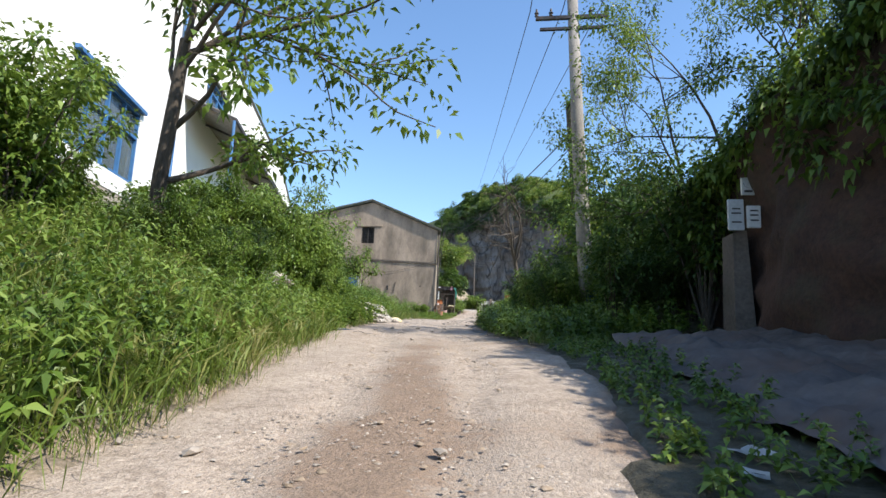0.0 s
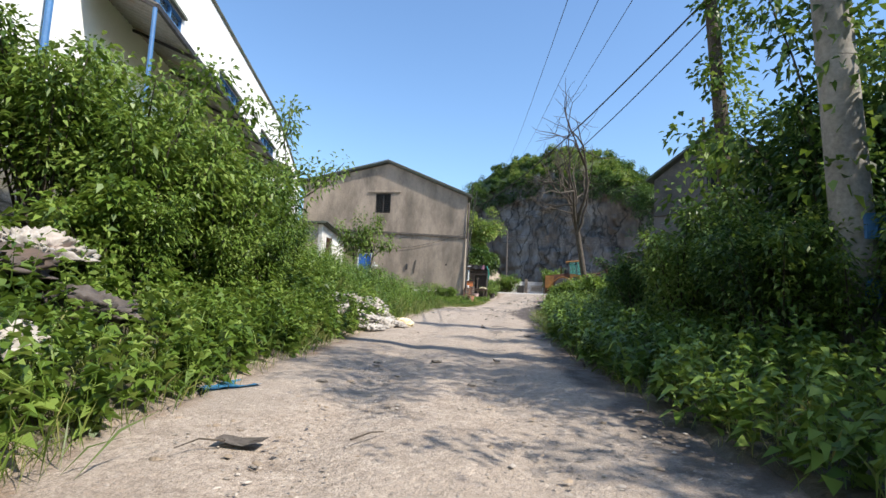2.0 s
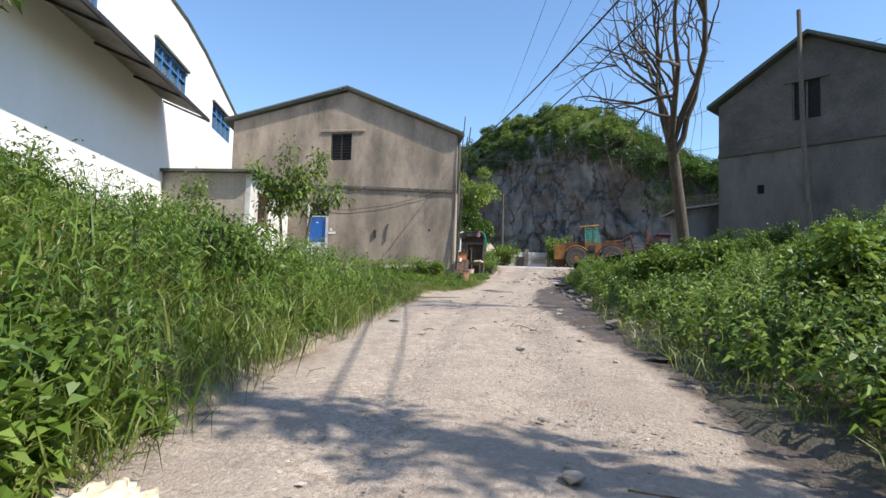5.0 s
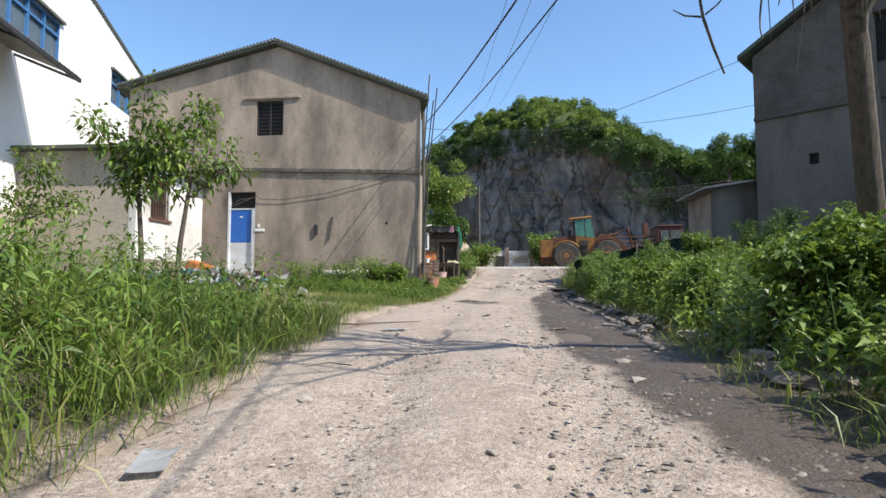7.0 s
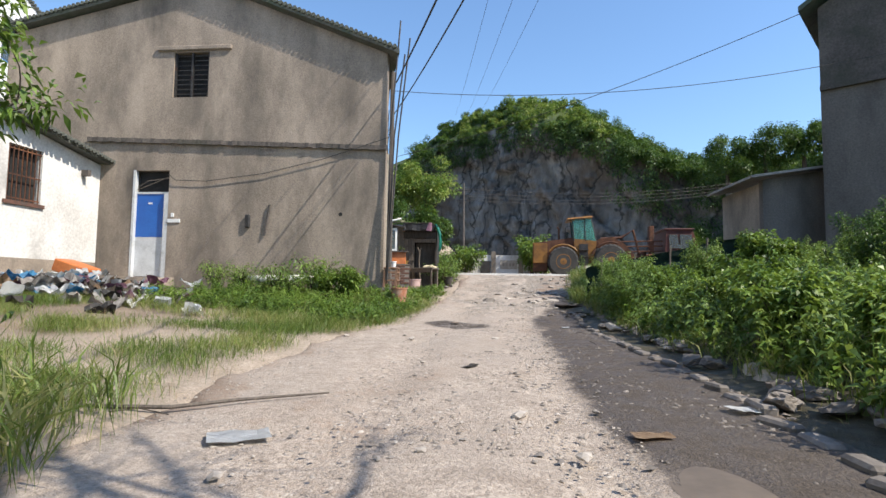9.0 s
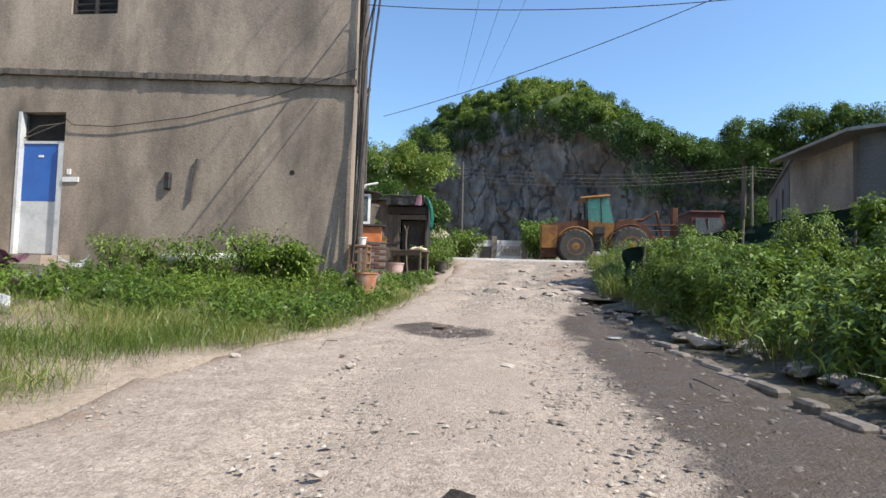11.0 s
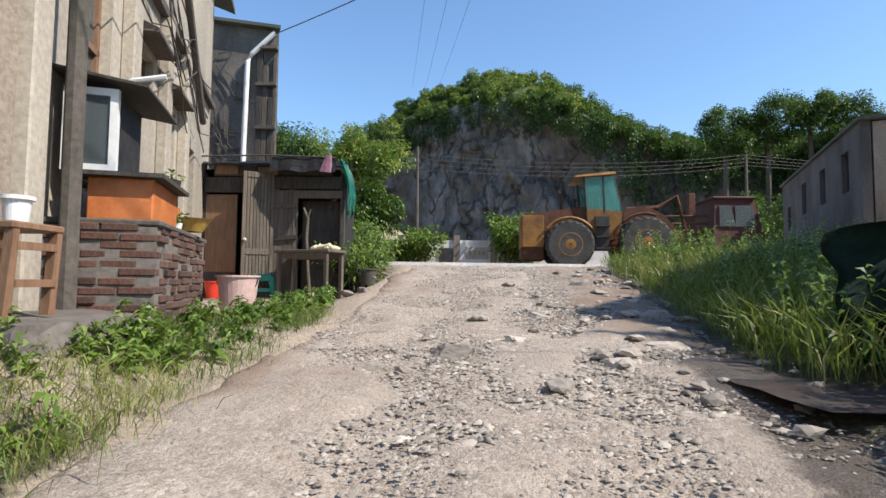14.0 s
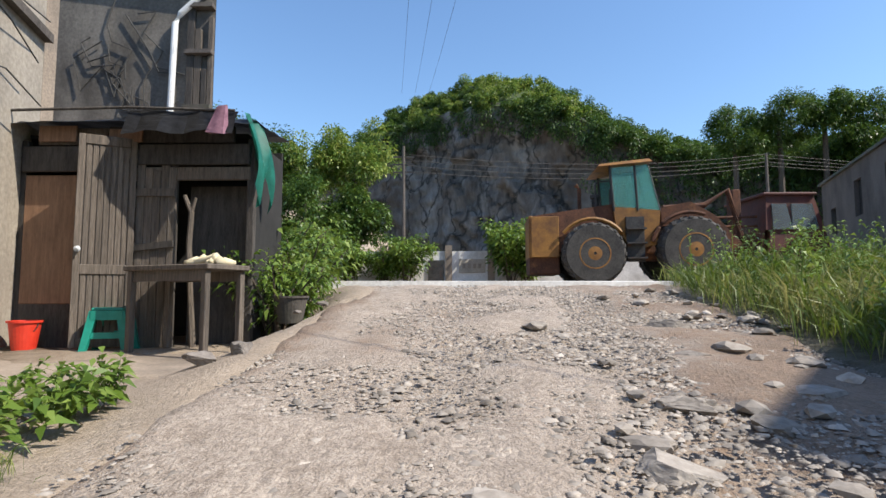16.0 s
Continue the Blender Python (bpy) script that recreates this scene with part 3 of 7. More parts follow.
# concrete edge where the track meets the yard
bm = bmesh.new()
slab(bm, [(-2.2, 46.2, 4.2), (4.6, 46.05, 4.2), (4.6, 47.2, 4.2), (-2.2, 47.2, 4.2)], [(-2.2, 46.25, 4.435), (4.6, 46.1, 4.40), (4.6, 47.2, 4.44), (-2.2, 47.2, 4.45)])
tagged(part("pavement", bm, "whitewash"), "pale concrete slab edge at the top of the slope", "pavement", kind="structure")
bm = bmesh.new()
slab(bm, [(-5.2, 38.3, 3.3), (-2.3, 38.3, 3.3), (-2.0, 40.2, 3.3), (-2.15, 41.2, 3.3), (-1.85, 42.7, 3.3), (-1.8, 44.9, 3.3), (-5.2, 44.9, 3.3)], [(-5.2, 38.3, 3.69), (-2.33, 38.4, 3.66), (-2.05, 40.2, 3.66), (-2.2, 41.2, 3.67), (-1.9, 42.7, 3.67), (-1.85, 44.8, 3.69), (-5.2, 44.9, 3.70)])
tagged(part("pavement", bm, "concrete"), "worn concrete yard slab in front of the shed", "pavement", kind="structure")

# ---- the grey two-storey house ----
SIDE = (-0.295, 1.0)
front = Matrix.Translation((0, 37.635, 0))
house = thing("house", (-8, 37.6, 3.6), "grey cement two-storey house with gable, mossy roof edge", "house")
bm = bmesh.new()
wall(bm, -13.2, -2.96, 3.3, [(-13.2, 10.42), (-7.8, 11.62), (-2.96, 9.6)], 0.24, [(-9.42, 4.0, -8.5, 6.71), (-8.53, 8.6, -7.58, 9.78)], front)
part("front_wall", bm, "concrete", house)
side = along((-2.96, 37.635), SIDE)
bm = bmesh.new()
L_SIDE = 7.2
HOLES = [(1.05, 4.72, 1.95, 6.75), (2.75, 5.85, 3.35, 6.5), (3.8, 4.9, 4.5, 6.25), (5.0, 3.7, 5.9, 6.05), (1.2, 7.9, 2.1, 9.0), (3.9, 7.9, 4.8, 9.0)]
wall(bm, 0.26, L_SIDE, 3.3, 9.6, 0.24, HOLES, side)
part("side_wall", bm, "pale_render", house)
bm = bmesh.new()
box(bm, (-13.2, 37.9, 3.3), (-12.96, 45, 10.3))
box(bm, (-13.2, 44.8, 3.3), (-5.2, 45.0, 9.6))
box(bm, (-12.9, 38.2, 7.0), (-5.6, 44.5, 7.2))
part("rear_wall", bm, "concrete", house)
bm = bmesh.new()
rings = []
for k in range(129):
    x = -10.75 + k * 0.06125
    w, t0 = 0.075 + 0.03 * noise.noise((k * 0.35, 1, 1)) + 0.012 * noise.noise((k * 1.3, 4, 1)), float(np.interp(x, [-13.2, -2.96], [0.42, 0.0]))
    lo, hi = 7.16 + t0 + 0.025 * noise.noise((k * 0.4, 5, 1)), 7.27 + t0 + 0.025 * noise.noise((k * 0.5, 3, 1))
    rings.append([bm.verts.new(p) for p in ((x, 37.64, lo), (x, 37.635 - w, lo), (x, 37.635 - w, hi), (x, 37.64, hi))])
for r, q in zip(rings, rings[1:]):
    for k in range(4):
        bm.faces.new((r[k], r[(k + 1) % 4], q[(k + 1) % 4], q[k]))
bm.faces.new(rings[0]), bm.faces.new(rings[-1][::-1])
part("ledge", bm, "grime_shade", house, "dark broken concrete ledge")
bm = bmesh.new()
box(bm, (0.2, -0.09, 7.16), (L_SIDE, 0.01, 7.26), side)
part("ledge", bm, "grime_shade", house)
bm = bmesh.new()
for a, b in (((-13.55, 10.36), (-7.8, 11.66)), ((-7.8, 11.66), (-2.62, 9.50))):
    sx = -0.295 * 8.2
    slab(bm, [(a[0], 37.42, a[1]), (b[0], 37.42, b[1]), (b[0] + sx, 45.6, b[1]), (a[0] + sx, 45.6, a[1])], [(a[0], 37.42, a[1] + 0.1), (b[0], 37.42, b[1] + 0.1), (b[0] + sx, 45.6, b[1] + 0.1), (a[0] + sx, 45.6, a[1] + 0.1)])
roof = part("roof", bm, "tile", house)


def eave_tiles(spots, owner, way):
    """Curved tiles along an eave, sharing one mesh."""
    mesh = None
    for p in spots:
        if mesh is None:
            ob = part("tile", tube(bmesh.new(), [(0, 0, 0), way], 0.052, 6), "tile", owner)
            mesh = ob.data
        else:
            ob = new("tile", mesh)
        ob.parent = owner
        ob.matrix_parent_inverse = owner.matrix_world.inverted()
        ob.matrix_basis = Matrix.Translation(p) @ Matrix.Rotation(rng.normal(0, 0.03), 4, "Z")


bpy.context.view_layer.update()
eave_tiles([(-13.5 + k * 0.121, 37.36, float(np.interp(-13.5 + k * 0.121, [-13.55, -7.8, -2.62], [10.46, 11.76, 9.60])) + 0.02) for k in range(90)], roof, (0, 0.39, 0.01))
bm = bmesh.new()
box(bm, (-8.98, 37.57, 9.82), (-6.98, 37.66, 9.94), bevel=0.02)
part("lintel", bm, "concrete", house, "rough cement window lintel")
# near-black plate stands for the unlit room behind the bars
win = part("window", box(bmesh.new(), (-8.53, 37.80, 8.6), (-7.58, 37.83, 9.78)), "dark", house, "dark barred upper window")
bm = bmesh.new()
for x in (-8.53, -8.08, -7.63):
    box(bm, (x, 37.68, 8.6), (x + 0.05, 37.74, 9.78))
for k in range(9):
    box(bm, (-8.5, 37.70, 8.7 + k * 0.125), (-7.6, 37.72, 8.715 + k * 0.125))
part("grille", bm, "iron", win)
door = part("door", box(bmesh.new(), (-9.40, 37.72, 5.02), (-8.62, 37.76, 6.12)), "blue", house, "blue and grey metal door")
part("door_panel", box(bmesh.new(), (-9.40, 37.72, 4.02), (-8.62, 37.76, 5.015)), "pale_metal", door, "scuffed grey lower panel")
bm = bmesh.new()
box(bm, (-9.46, 37.62, 4.0), (-9.40, 37.74, 6.72)), box(bm, (-8.62, 37.64, 4.0), (-8.50, 37.70, 6.12)), box(bm, (-9.4, 37.70, 6.12), (-8.5, 37.76, 6.17))
part("frame", bm, "pale_metal", door)
# open transom: its inner darkness is a near-black plate
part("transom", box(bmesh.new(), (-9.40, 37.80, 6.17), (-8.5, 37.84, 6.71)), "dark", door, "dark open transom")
bm = bmesh.new()
tube(bm, [(-9.36, 37.70, 6.3), (-9.1, 37.69, 6.45), (-8.55, 37.7, 6.52)], 0.012, 5), tube(bm, [(-9.38, 37.69, 6.22), (-8.54, 37.69, 6.55)], 0.01, 5)
part("twig_bar", bm, "wood", door)
part("plate", box(bmesh.new(), (-9.08, 37.705, 5.86), (-8.98, 37.722, 5.90)), "white_plastic", door)
bm = bmesh.new()
box(bm, (-8.48, 37.61, 5.38), (-8.16, 37.636, 5.47)), box(bm, (-8.40, 37.612, 5.52), (-8.33, 37.636, 5.62))
part("wall_plate", bm, "white_plastic", house, "small white plates beside the door")
bm = bmesh.new()
slab(bm, [(-5.96, 37.58, 5.05), (-5.91, 37.58, 5.05), (-5.91, 37.64, 5.1), (-5.96, 37.64, 5.1)], [(-5.85, 37.58, 5.82), (-5.81, 37.58, 5.82), (-5.80, 37.64, 5.84), (-5.86, 37.64, 5.84)])
part("bracket", bm, "grime_shade", house)
bm = bmesh.new()
box(bm, (-6.44, 37.56, 5.25), (-6.32, 37.64, 5.58), bevel=0.02)
part("switch_box", bm, "iron", house)
# hole drawn as a near-black disc, the dark inside put into its colour
bm = bmesh.new()
lathe(bm, [(0.05, 0), (0.05, 0.012)], (0, 0, 0), 10, Matrix.Translation((-4.04, 37.642, 5.59)) @ Matrix.Rotation(radians(90), 4, "X"))
part("hole", bm, "dark", house)
bm = bmesh.new()
slab(bm, [(-9.8, 37.0, 3.6), (-8.2, 36.9, 3.6), (-8.2, 37.63, 3.6), (-9.8, 37.63, 3.6)], [(-9.75, 37.05, 4.0), (-8.25, 37.0, 3.99), (-8.25, 37.63, 4.0), (-9.75, 37.63, 4.0)])
part("door_step", bm, "concrete", house)
# side windows, pilasters and door
for i, (a, z0, b, z1) in enumerate(HOLES):
    if i == 3:
        w = part("door", box(bmesh.new(), (a, 0.16, z0), (b, 0.2, z1), side), "dark_wood", house, "dark wooden side door")
        continue
    w = part("window", box(bmesh.new(), (a, 0.13, z0), (b, 0.145, z1), side), "glass", house, "dusty glazed window in a brown wooden frame")
    bm = bmesh.new()
    for p, q in (((a, z0), (a + 0.06, z1)), ((b - 0.06, z0), (b, z1)), ((a, z0), (b, z0 + 0.06)), ((a, z1 - 0.06), (b, z1)), (((a + b) / 2 - 0.025, z0), ((a + b) / 2 + 0.025, z1)), ((a, z0 + 0.62 * (z1 - z0)), (b, z0 + 0.62 * (z1 - z0) + 0.05))):
        box(bm, (p[0], 0.09, p[1]), (q[0], 0.16, q[1]), side)
    part("frame", bm, "brown_wood", w)
    part("backing", box(bmesh.new(), (a - 0.05, 0.246, z0 - 0.05), (b + 0.05, 0.27, z1 + 0.05), side), "dark", w)
    if i in (1, 2):
        bm = bmesh.new()
        slab(bm, [(a - 0.1, -0.22, z1 + 0.08), (b + 0.1, -0.22, z1 + 0.08), (b + 0.1, 0, z1 + 0.08), (a - 0.1, 0, z1 + 0.08)], [(a - 0.1, -0.22, z1 + 0.12), (b + 0.1, -0.22, z1 + 0.12), (b + 0.15, 0, z1 + 0.2), (a - 0.15, 0, z1 + 0.2)], side)
        part("hood", bm, "grime_shade", w, "thin concrete rain hood")
for u in (0.3, 2.2, 3.55, 4.65):
    part("pilaster", box(bmesh.new(), (u, -0.12, 3.4), (u + 0.24, 0.0, 7.16), side, 0.012), "pale_render", house)
for u0, u1, lab in ((0.25, 0.25, ""), (0.9, 5.6, "")):
    bm = bmesh.new()
    tube(bm, [side @ Vector((u0 + 0.4, -0.22, 3.6)), side @ Vector((u0 + 0.4, -0.2, 9.4))] if u0 < 0.5 else [side @ Vector((2.0, -0.2, 9.5)), side @ Vector((5.4, -0.2, 6.4))], 0.06 if u0 < 0.5 else 0.05, 8)
    part("drain_pipe", bm, "grime_shade", house, "rusty dark drain pipe")
# taller wing further back
bm = bmesh.new()
slab(bm, [(-10.2, 51, 3.4), (-5.95, 51, 3.4), (-8.4, 56, 3.4), (-12, 56, 3.4)], [(-10.2, 51, 12.3), (-5.98, 51, 11.72), (-8.4, 56, 11.72), (-12, 56, 12.3)])
part("wing_wall", bm, "old_wall", house, "blackened peeling plaster wing")
bm = bmesh.new()
slab(bm, [(-10.4, 50.75, 12.32), (-5.85, 50.75, 11.70), (-8.4, 56.3, 11.70), (-12.2, 56.3, 12.32)], [(-10.4, 50.75, 12.42), (-5.85, 50.75, 11.80), (-8.4, 56.3, 11.80), (-12.2, 56.3, 12.42)])
part("wing_roof", bm, "tile", house)
bm = bmesh.new()
tube(bm, [(-6.05, 50.86, 11.62), (-6.75, 50.86, 10.95), (-6.88, 50.86, 10.7), (-6.92, 50.86, 8.2), (-6.95, 50.86, 5.0)], 0.075, 10)
part("drain_pipe", bm, "white_plastic", house, "white plastic drain pipe")
for z in (7.2, 8.6, 9.95, 11.1):
    part("ledge", box(bmesh.new(), (-6.62, 50.8, z), (-5.97, 50.998, z + 0.1)), "grime_shade", house)
for k, (x, w_, z0, z1, mt) in enumerate(((-6.6, 0.17, 5, 11.2, "dark_wood"), (-6.42, 0.16, 5, 10.6, "wood"), (-6.24, 0.13, 5, 9.6, "dark_wood"), (-6.1, 0.12, 5, 10.9, "wood"))):
    part("board", box(bmesh.new(), (x, 50.9 + 0.01 * (k % 2), z0), (x + w_, 50.995, z1), None, 0.01), mt, house)
for k in range(14):
    x0_, z0_ = rng.uniform(-9.2, -7.4), rng.uniform(8.6, 11.2)
    pts = [(x0_ + 0.5 * q + 0.25 * rng.normal(), 50.93, z0_ - 0.9 * q + 0.2 * rng.normal()) for q in np.linspace(0, 1.6, 6)]
    part("cable", tube(bmesh.new(), pts, 0.018, 5), "rubber", house, "tangled black cable" if k == 0 else "")
# wires hung on the side wall
for k in range(9):
    u0, u1 = rng.uniform(0.4, 3), rng.uniform(4, 7)
    z0, z1 = rng.uniform(6.0, 9.0), rng.uniform(5.9, 7.6)
    pts = [side @ Vector((u0 + (u1 - u0) * s, -0.2 - 0.05 * rng.random(), z0 + (z1 - z0) * s - 0.5 * rng.random() * math.sin(math.pi * s))) for s in np.linspace(0, 1, 9)]
    part("cable", tube(bmesh.new(), pts, 0.008, 5), "rubber", house)
# bundle of bars standing at the corner
for k, (dx, top) in enumerate(((0.0, 10.35), (0.1, 9.5), (0.2, 9.9))):
    part("rod", tube(bmesh.new(), [(-2.86 + dx * 0.3, 37.55 - dx, 4.0), (-2.83 + dx, 37.55, 7.5), (-2.62 + dx * 1.2, 37.5, top)], 0.022, 6), "iron", house, "dark upright bar at the corner")

# ---- low whitewashed extension ----
ext = thing("outbuilding", (-12, 35.5, 3.8), "low whitewashed outbuilding with tiled eaves and barred window", "outbuilding")
bm = bmesh.new()
wall(bm, -3.2, 0.0, 3.4, [(-3.2, 7.35), (0, 6.85)], 0.22, [(-2.6, 5.55, -1.75, 6.75)], along((-10.38, 37.63), (0, 1)))
part("side_wall", bm, "whitewash", ext)
bm = bmesh.new()
wall(bm, -17.2, -10.62, 3.4, [(-17.2, 7.6), (-10.62, 7.4)], 0.22, [], Matrix.Translation((0, 34.43, 0)))
part("front_wall", bm, "pale_render", ext)
bm = bmesh.new()
slab(bm, [(-17.4, 34.1, 7.5), (-10.1, 34.1, 7.38), (-10.1, 37.63, 6.86), (-17.4, 37.63, 7.5)], [(-17.4, 34.1, 7.6), (-10.1, 34.1, 7.48), (-10.1, 37.63, 6.96), (-17.4, 37.63, 7.6)])
eroof = part("roof", bm, "tile", ext)
bpy.context.view_layer.update()
eave_tiles([(-10.35, 34.15 + k * 0.12, float(np.interp(34.15 + k * 0.12, [34.1, 37.63], [7.48, 6.96])) + 0.02) for k in range(30)], eroof, (0.37, 0, -0.05))
w = part("window", box(bmesh.new(), (-10.56, 35.03, 5.55), (-10.54, 35.88, 6.75)), "dark", ext, "small window with rusty bars")
bm = bmesh.new()
for k in range(8):
    box(bm, (-10.42, 35.06 + k * 0.11, 5.55), (-10.40, 35.075 + k * 0.11, 6.75))
for z in (5.6, 6.1, 6.65):
    box(bm, (-10.425, 35.03, z), (-10.405, 35.88, z + 0.03))
part("grille", bm, "rust", w)
part("sill", box(bmesh.new(), (-10.42, 34.95, 5.47), (-10.33, 35.95, 5.55)), "brick", w)
part("plinth", box(bmesh.new(), (-10.39, 34.45, 3.4), (-10.365, 37.62, 4.35)), "concrete", ext, "grey damp plinth")
bm = bmesh.new()
box(bm, (-10.4, 37.0, 6.45), (-10.2, 37.1, 6.6))
part("lamp_box", bm, "grime_shade", ext)

# ---- white factory along the left ----
fac = along((-7.6, 13.5), (-0.313, 1.0))  # u runs along the wall, +y is behind it
F = 1.048  # metres of wall for one metre of plan
uu = lambda y: (y - 13.5) * F
factory = thing("factory", (-12, 25, 5.5), "white rendered factory with blue-framed windows and a sheet canopy", "factory")
bm = bmesh.new()
wins = [(uu(18.7), uu(22.0)), (uu(25.9), uu(29.1)), (uu(33.0), uu(36.3)), (uu(40.0), uu(43.3))]
low = (uu(10.0), 6.15, uu(13.45), 8.2)
wall(bm, uu(3.0), uu(46.5), 5.7, [(uu(3), 14.2), (uu(36), 14.3), (uu(38.5), 14.0), (uu(46.5), 12.3)], 0.3, [(a, 10.88, b, 12.2) for a, b in wins] + [low], fac)
part("wall", bm, "white", factory)
part("plinth", wall(bmesh.new(), uu(3.0), uu(46.5), 3.0, 5.7, 0.3, [], fac @ Matrix.Translation((0, 0.02, 0))), "pale_render", factory, "grey unpainted base wall")
bm = bmesh.new()
wall(bm, uu(3.0), uu(46.5), 12.3, [(uu(3), 14.32), (uu(36), 14.42), (uu(38.5), 14.12), (uu(46.5), 12.42)], 0.5, [(uu(3.0), 12.3, uu(46.5), 12.301)], fac @ Matrix.Translation((0, 0.305, 0)))
for k in range(220):
    u = uu(14) + k * 0.155
    z = float(np.interp(u, [uu(3), uu(36), uu(38.5), uu(46.5)], [14.3, 14.4, 14.1, 12.4]))
    tube(bm, [fac @ Vector((u, -0.1, z)), fac @ Vector((u, 0.5, z + 0.06))], 0.05, 5)
part("roof_edge", bm, "tile", factory, "wavy tiled roof edge")
bm = bmesh.new()
slab(bm, [(uu(3), 0.8, 3), (uu(46), 0.8, 3), (uu(46), 12, 3), (uu(3), 12, 3)], [(uu(3), 0.8, 12.2), (uu(46), 0.8, 12.2), (uu(46), 12, 12.2), (uu(3), 12, 12.2)], fac)
part("rear_block", bm, "white", factory)
for a, b, z0, z1 in [(a, b, 10.88, 12.2) for a, b in wins] + [(low[0], low[2], low[1], low[3])]:
    w = part("window", box(bmesh.new(), (a, 0.12, z0), (b, 0.135, z1), fac), "glass", factory, "dusty factory window with a blue frame")
    bm = bmesh.new()
    cols = np.linspace(a, b, 5)
    for x in cols:
        box(bm, (x - 0.035, 0.03, z0), (x + 0.035, 0.14, z1), fac)
    for z in (z0, z1 - 0.08, z0 + 0.62 * (z1 - z0)):
        box(bm, (a, 0.03, z), (b, 0.14, z + 0.07), fac)
    part("frame", bm, "blue_frame", w)
    bm = bmesh.new()
    box(bm, (a - 0.1, -0.12, z1), (b + 0.1, 0.02, z1 + 0.09), fac)
    part("hood", bm, "blue_frame" if z0 < 10 else "tile", w)
    part("backing", box(bmesh.new(), (a - 0.1, 0.4, z0 - 0.1), (b + 0.1, 0.44, z1 + 0.1), fac), "concrete", w)
# canopy of sheet metal on a frame
bm = bmesh.new()
u0, u1 = uu(16.5), uu(34.0)
for k in range(int((u1 - u0) / 0.11)):
    a = u0 + k * 0.11
    d = 0.025 * (k % 2)
    slab(bm, [(a, -1.75, 9.55 + d), (a + 0.112, -1.75, 9.575 - d), (a + 0.112, 0.0, 10.25 - d), (a, 0.0, 10.225 + d)], [(a, -1.75, 9.57 + d), (a + 0.112, -1.75, 9.595 - d), (a + 0.112, 0.0, 10.27 - d), (a, 0.0, 10.245 + d)], fac)
canopy = part("canopy", bm, "sheet", factory, "corrugated sheet canopy, grey and rusting")
bm = bmesh.new()
box(bm, (u0, -1.78, 9.43), (u1, -1.70, 9.55), fac)
for u in np.linspace(u0, u1, 8):
    slab(bm, [(u, -1.74, 9.45), (u + 0.05, -1.74, 9.45), (u + 0.05, 0, 10.12), (u, 0, 10.12)], [(u, -1.74, 9.53), (u + 0.05, -1.74, 9.53), (u + 0.05, 0, 10.2), (u, 0, 10.2)], fac)
part("truss", bm, "iron", canopy)
for u in (u0,):
    part("post", tube(bmesh.new(), [fac @ Vector((u, -1.7, 4.0)), fac @ Vector((u, -1.7, 9.45))], 0.05, 8), "blue_frame", canopy)
bm = bmesh.new()
tube(bm, [fac @ Vector((uu(15.6), -0.12, 5.8)), fac @ Vector((uu(15.6), -0.12, 9.4)), fac @ Vector((uu(15.6), -0.12, 13.8))], 0.07, 8)
part("drain_pipe", bm, "blue_frame", factory, "blue drain pipe")

# ---- dark house on the right ----
rh = along((7.5, 38.4), (4.9, -3.8))
rhouse = thing("house", (10, 37, 5.7), "shaded dark grey gabled house with pale lower storey", "house")
LR = 6.35
bm = bmesh.new()
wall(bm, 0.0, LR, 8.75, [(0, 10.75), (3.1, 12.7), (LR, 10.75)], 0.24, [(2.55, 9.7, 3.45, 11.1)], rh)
# both wall colours of this gable front hold its shade
part("upper_wall", bm, "grime_shade", rhouse)
part("lower_wall", wall(bmesh.new(), 0.0, LR, 3.6, 8.75, 0.24, [(1.38, 7.12, 1.62, 7.45)], rh), "shaded_render", rhouse)
bm = bmesh.new()
box(bm, (0, 0.25, 3.6), (0.24, 8, 10.7), rh), box(bm, (LR - 0.24, 0.25, 3.6), (LR, 8, 10.7), rh), box(bm, (0, 8, 3.6), (LR, 8.2, 10.7), rh), box(bm, (0.3, 0.6, 3.6), (LR - 0.3, 0.7, 10.6), rh)
part("rear_wall", bm, "concrete", rhouse)
bm = bmesh.new()
for a, b in (((-0.35, 10.68), (3.1, 12.74)), ((3.1, 12.74), (LR + 0.35, 10.68))):
    slab(bm, [(a[0], -0.3, a[1]), (b[0], -0.3, b[1]), (b[0], 8.3, b[1]), (a[0], 8.3, a[1])], [(a[0], -0.3, a[1] + 0.13), (b[0], -0.3, b[1] + 0.13), (b[0], 8.3, b[1] + 0.13), (a[0], 8.3, a[1] + 0.13)], rh)
part("roof", bm, "tile", rhouse)
bm = bmesh.new()
for k in range(40):
    a, b = k * LR / 40, (k + 1) * LR / 40
    w = 0.09 + 0.04 * noise.noise((k * 0.6, 8, 1))
    slab(bm, [(a, -w, 8.68), (b, -w, 8.68), (b, 0.0, 8.68), (a, 0.0, 8.68)], [(a, -w, 8.8), (b, -w, 8.8), (b, 0.0, 8.8), (a, 0.0, 8.8)], rh)
part("ledge", bm, "grime_shade", rhouse)
w = part("window", box(bmesh.new(), (2.55, 0.15, 9.7), (3.45, 0.17, 11.1), rh), "dark", rhouse, "dark broken upper window")
bm = bmesh.new()
for u in (2.55, 2.97, 3.4):
    box(bm, (u, 0.06, 9.7), (u + 0.05, 0.12, 11.1), rh)
part("grille", bm, "wood", w)
part("lintel", box(bmesh.new(), (2.3, -0.06, 11.1), (3.7, 0.02, 11.22), rh), "grime_shade", w)
part("vent_hole", box(bmesh.new(), (1.38, 0.15, 7.12), (1.62, 0.2, 7.45), rh), "dark", rhouse)
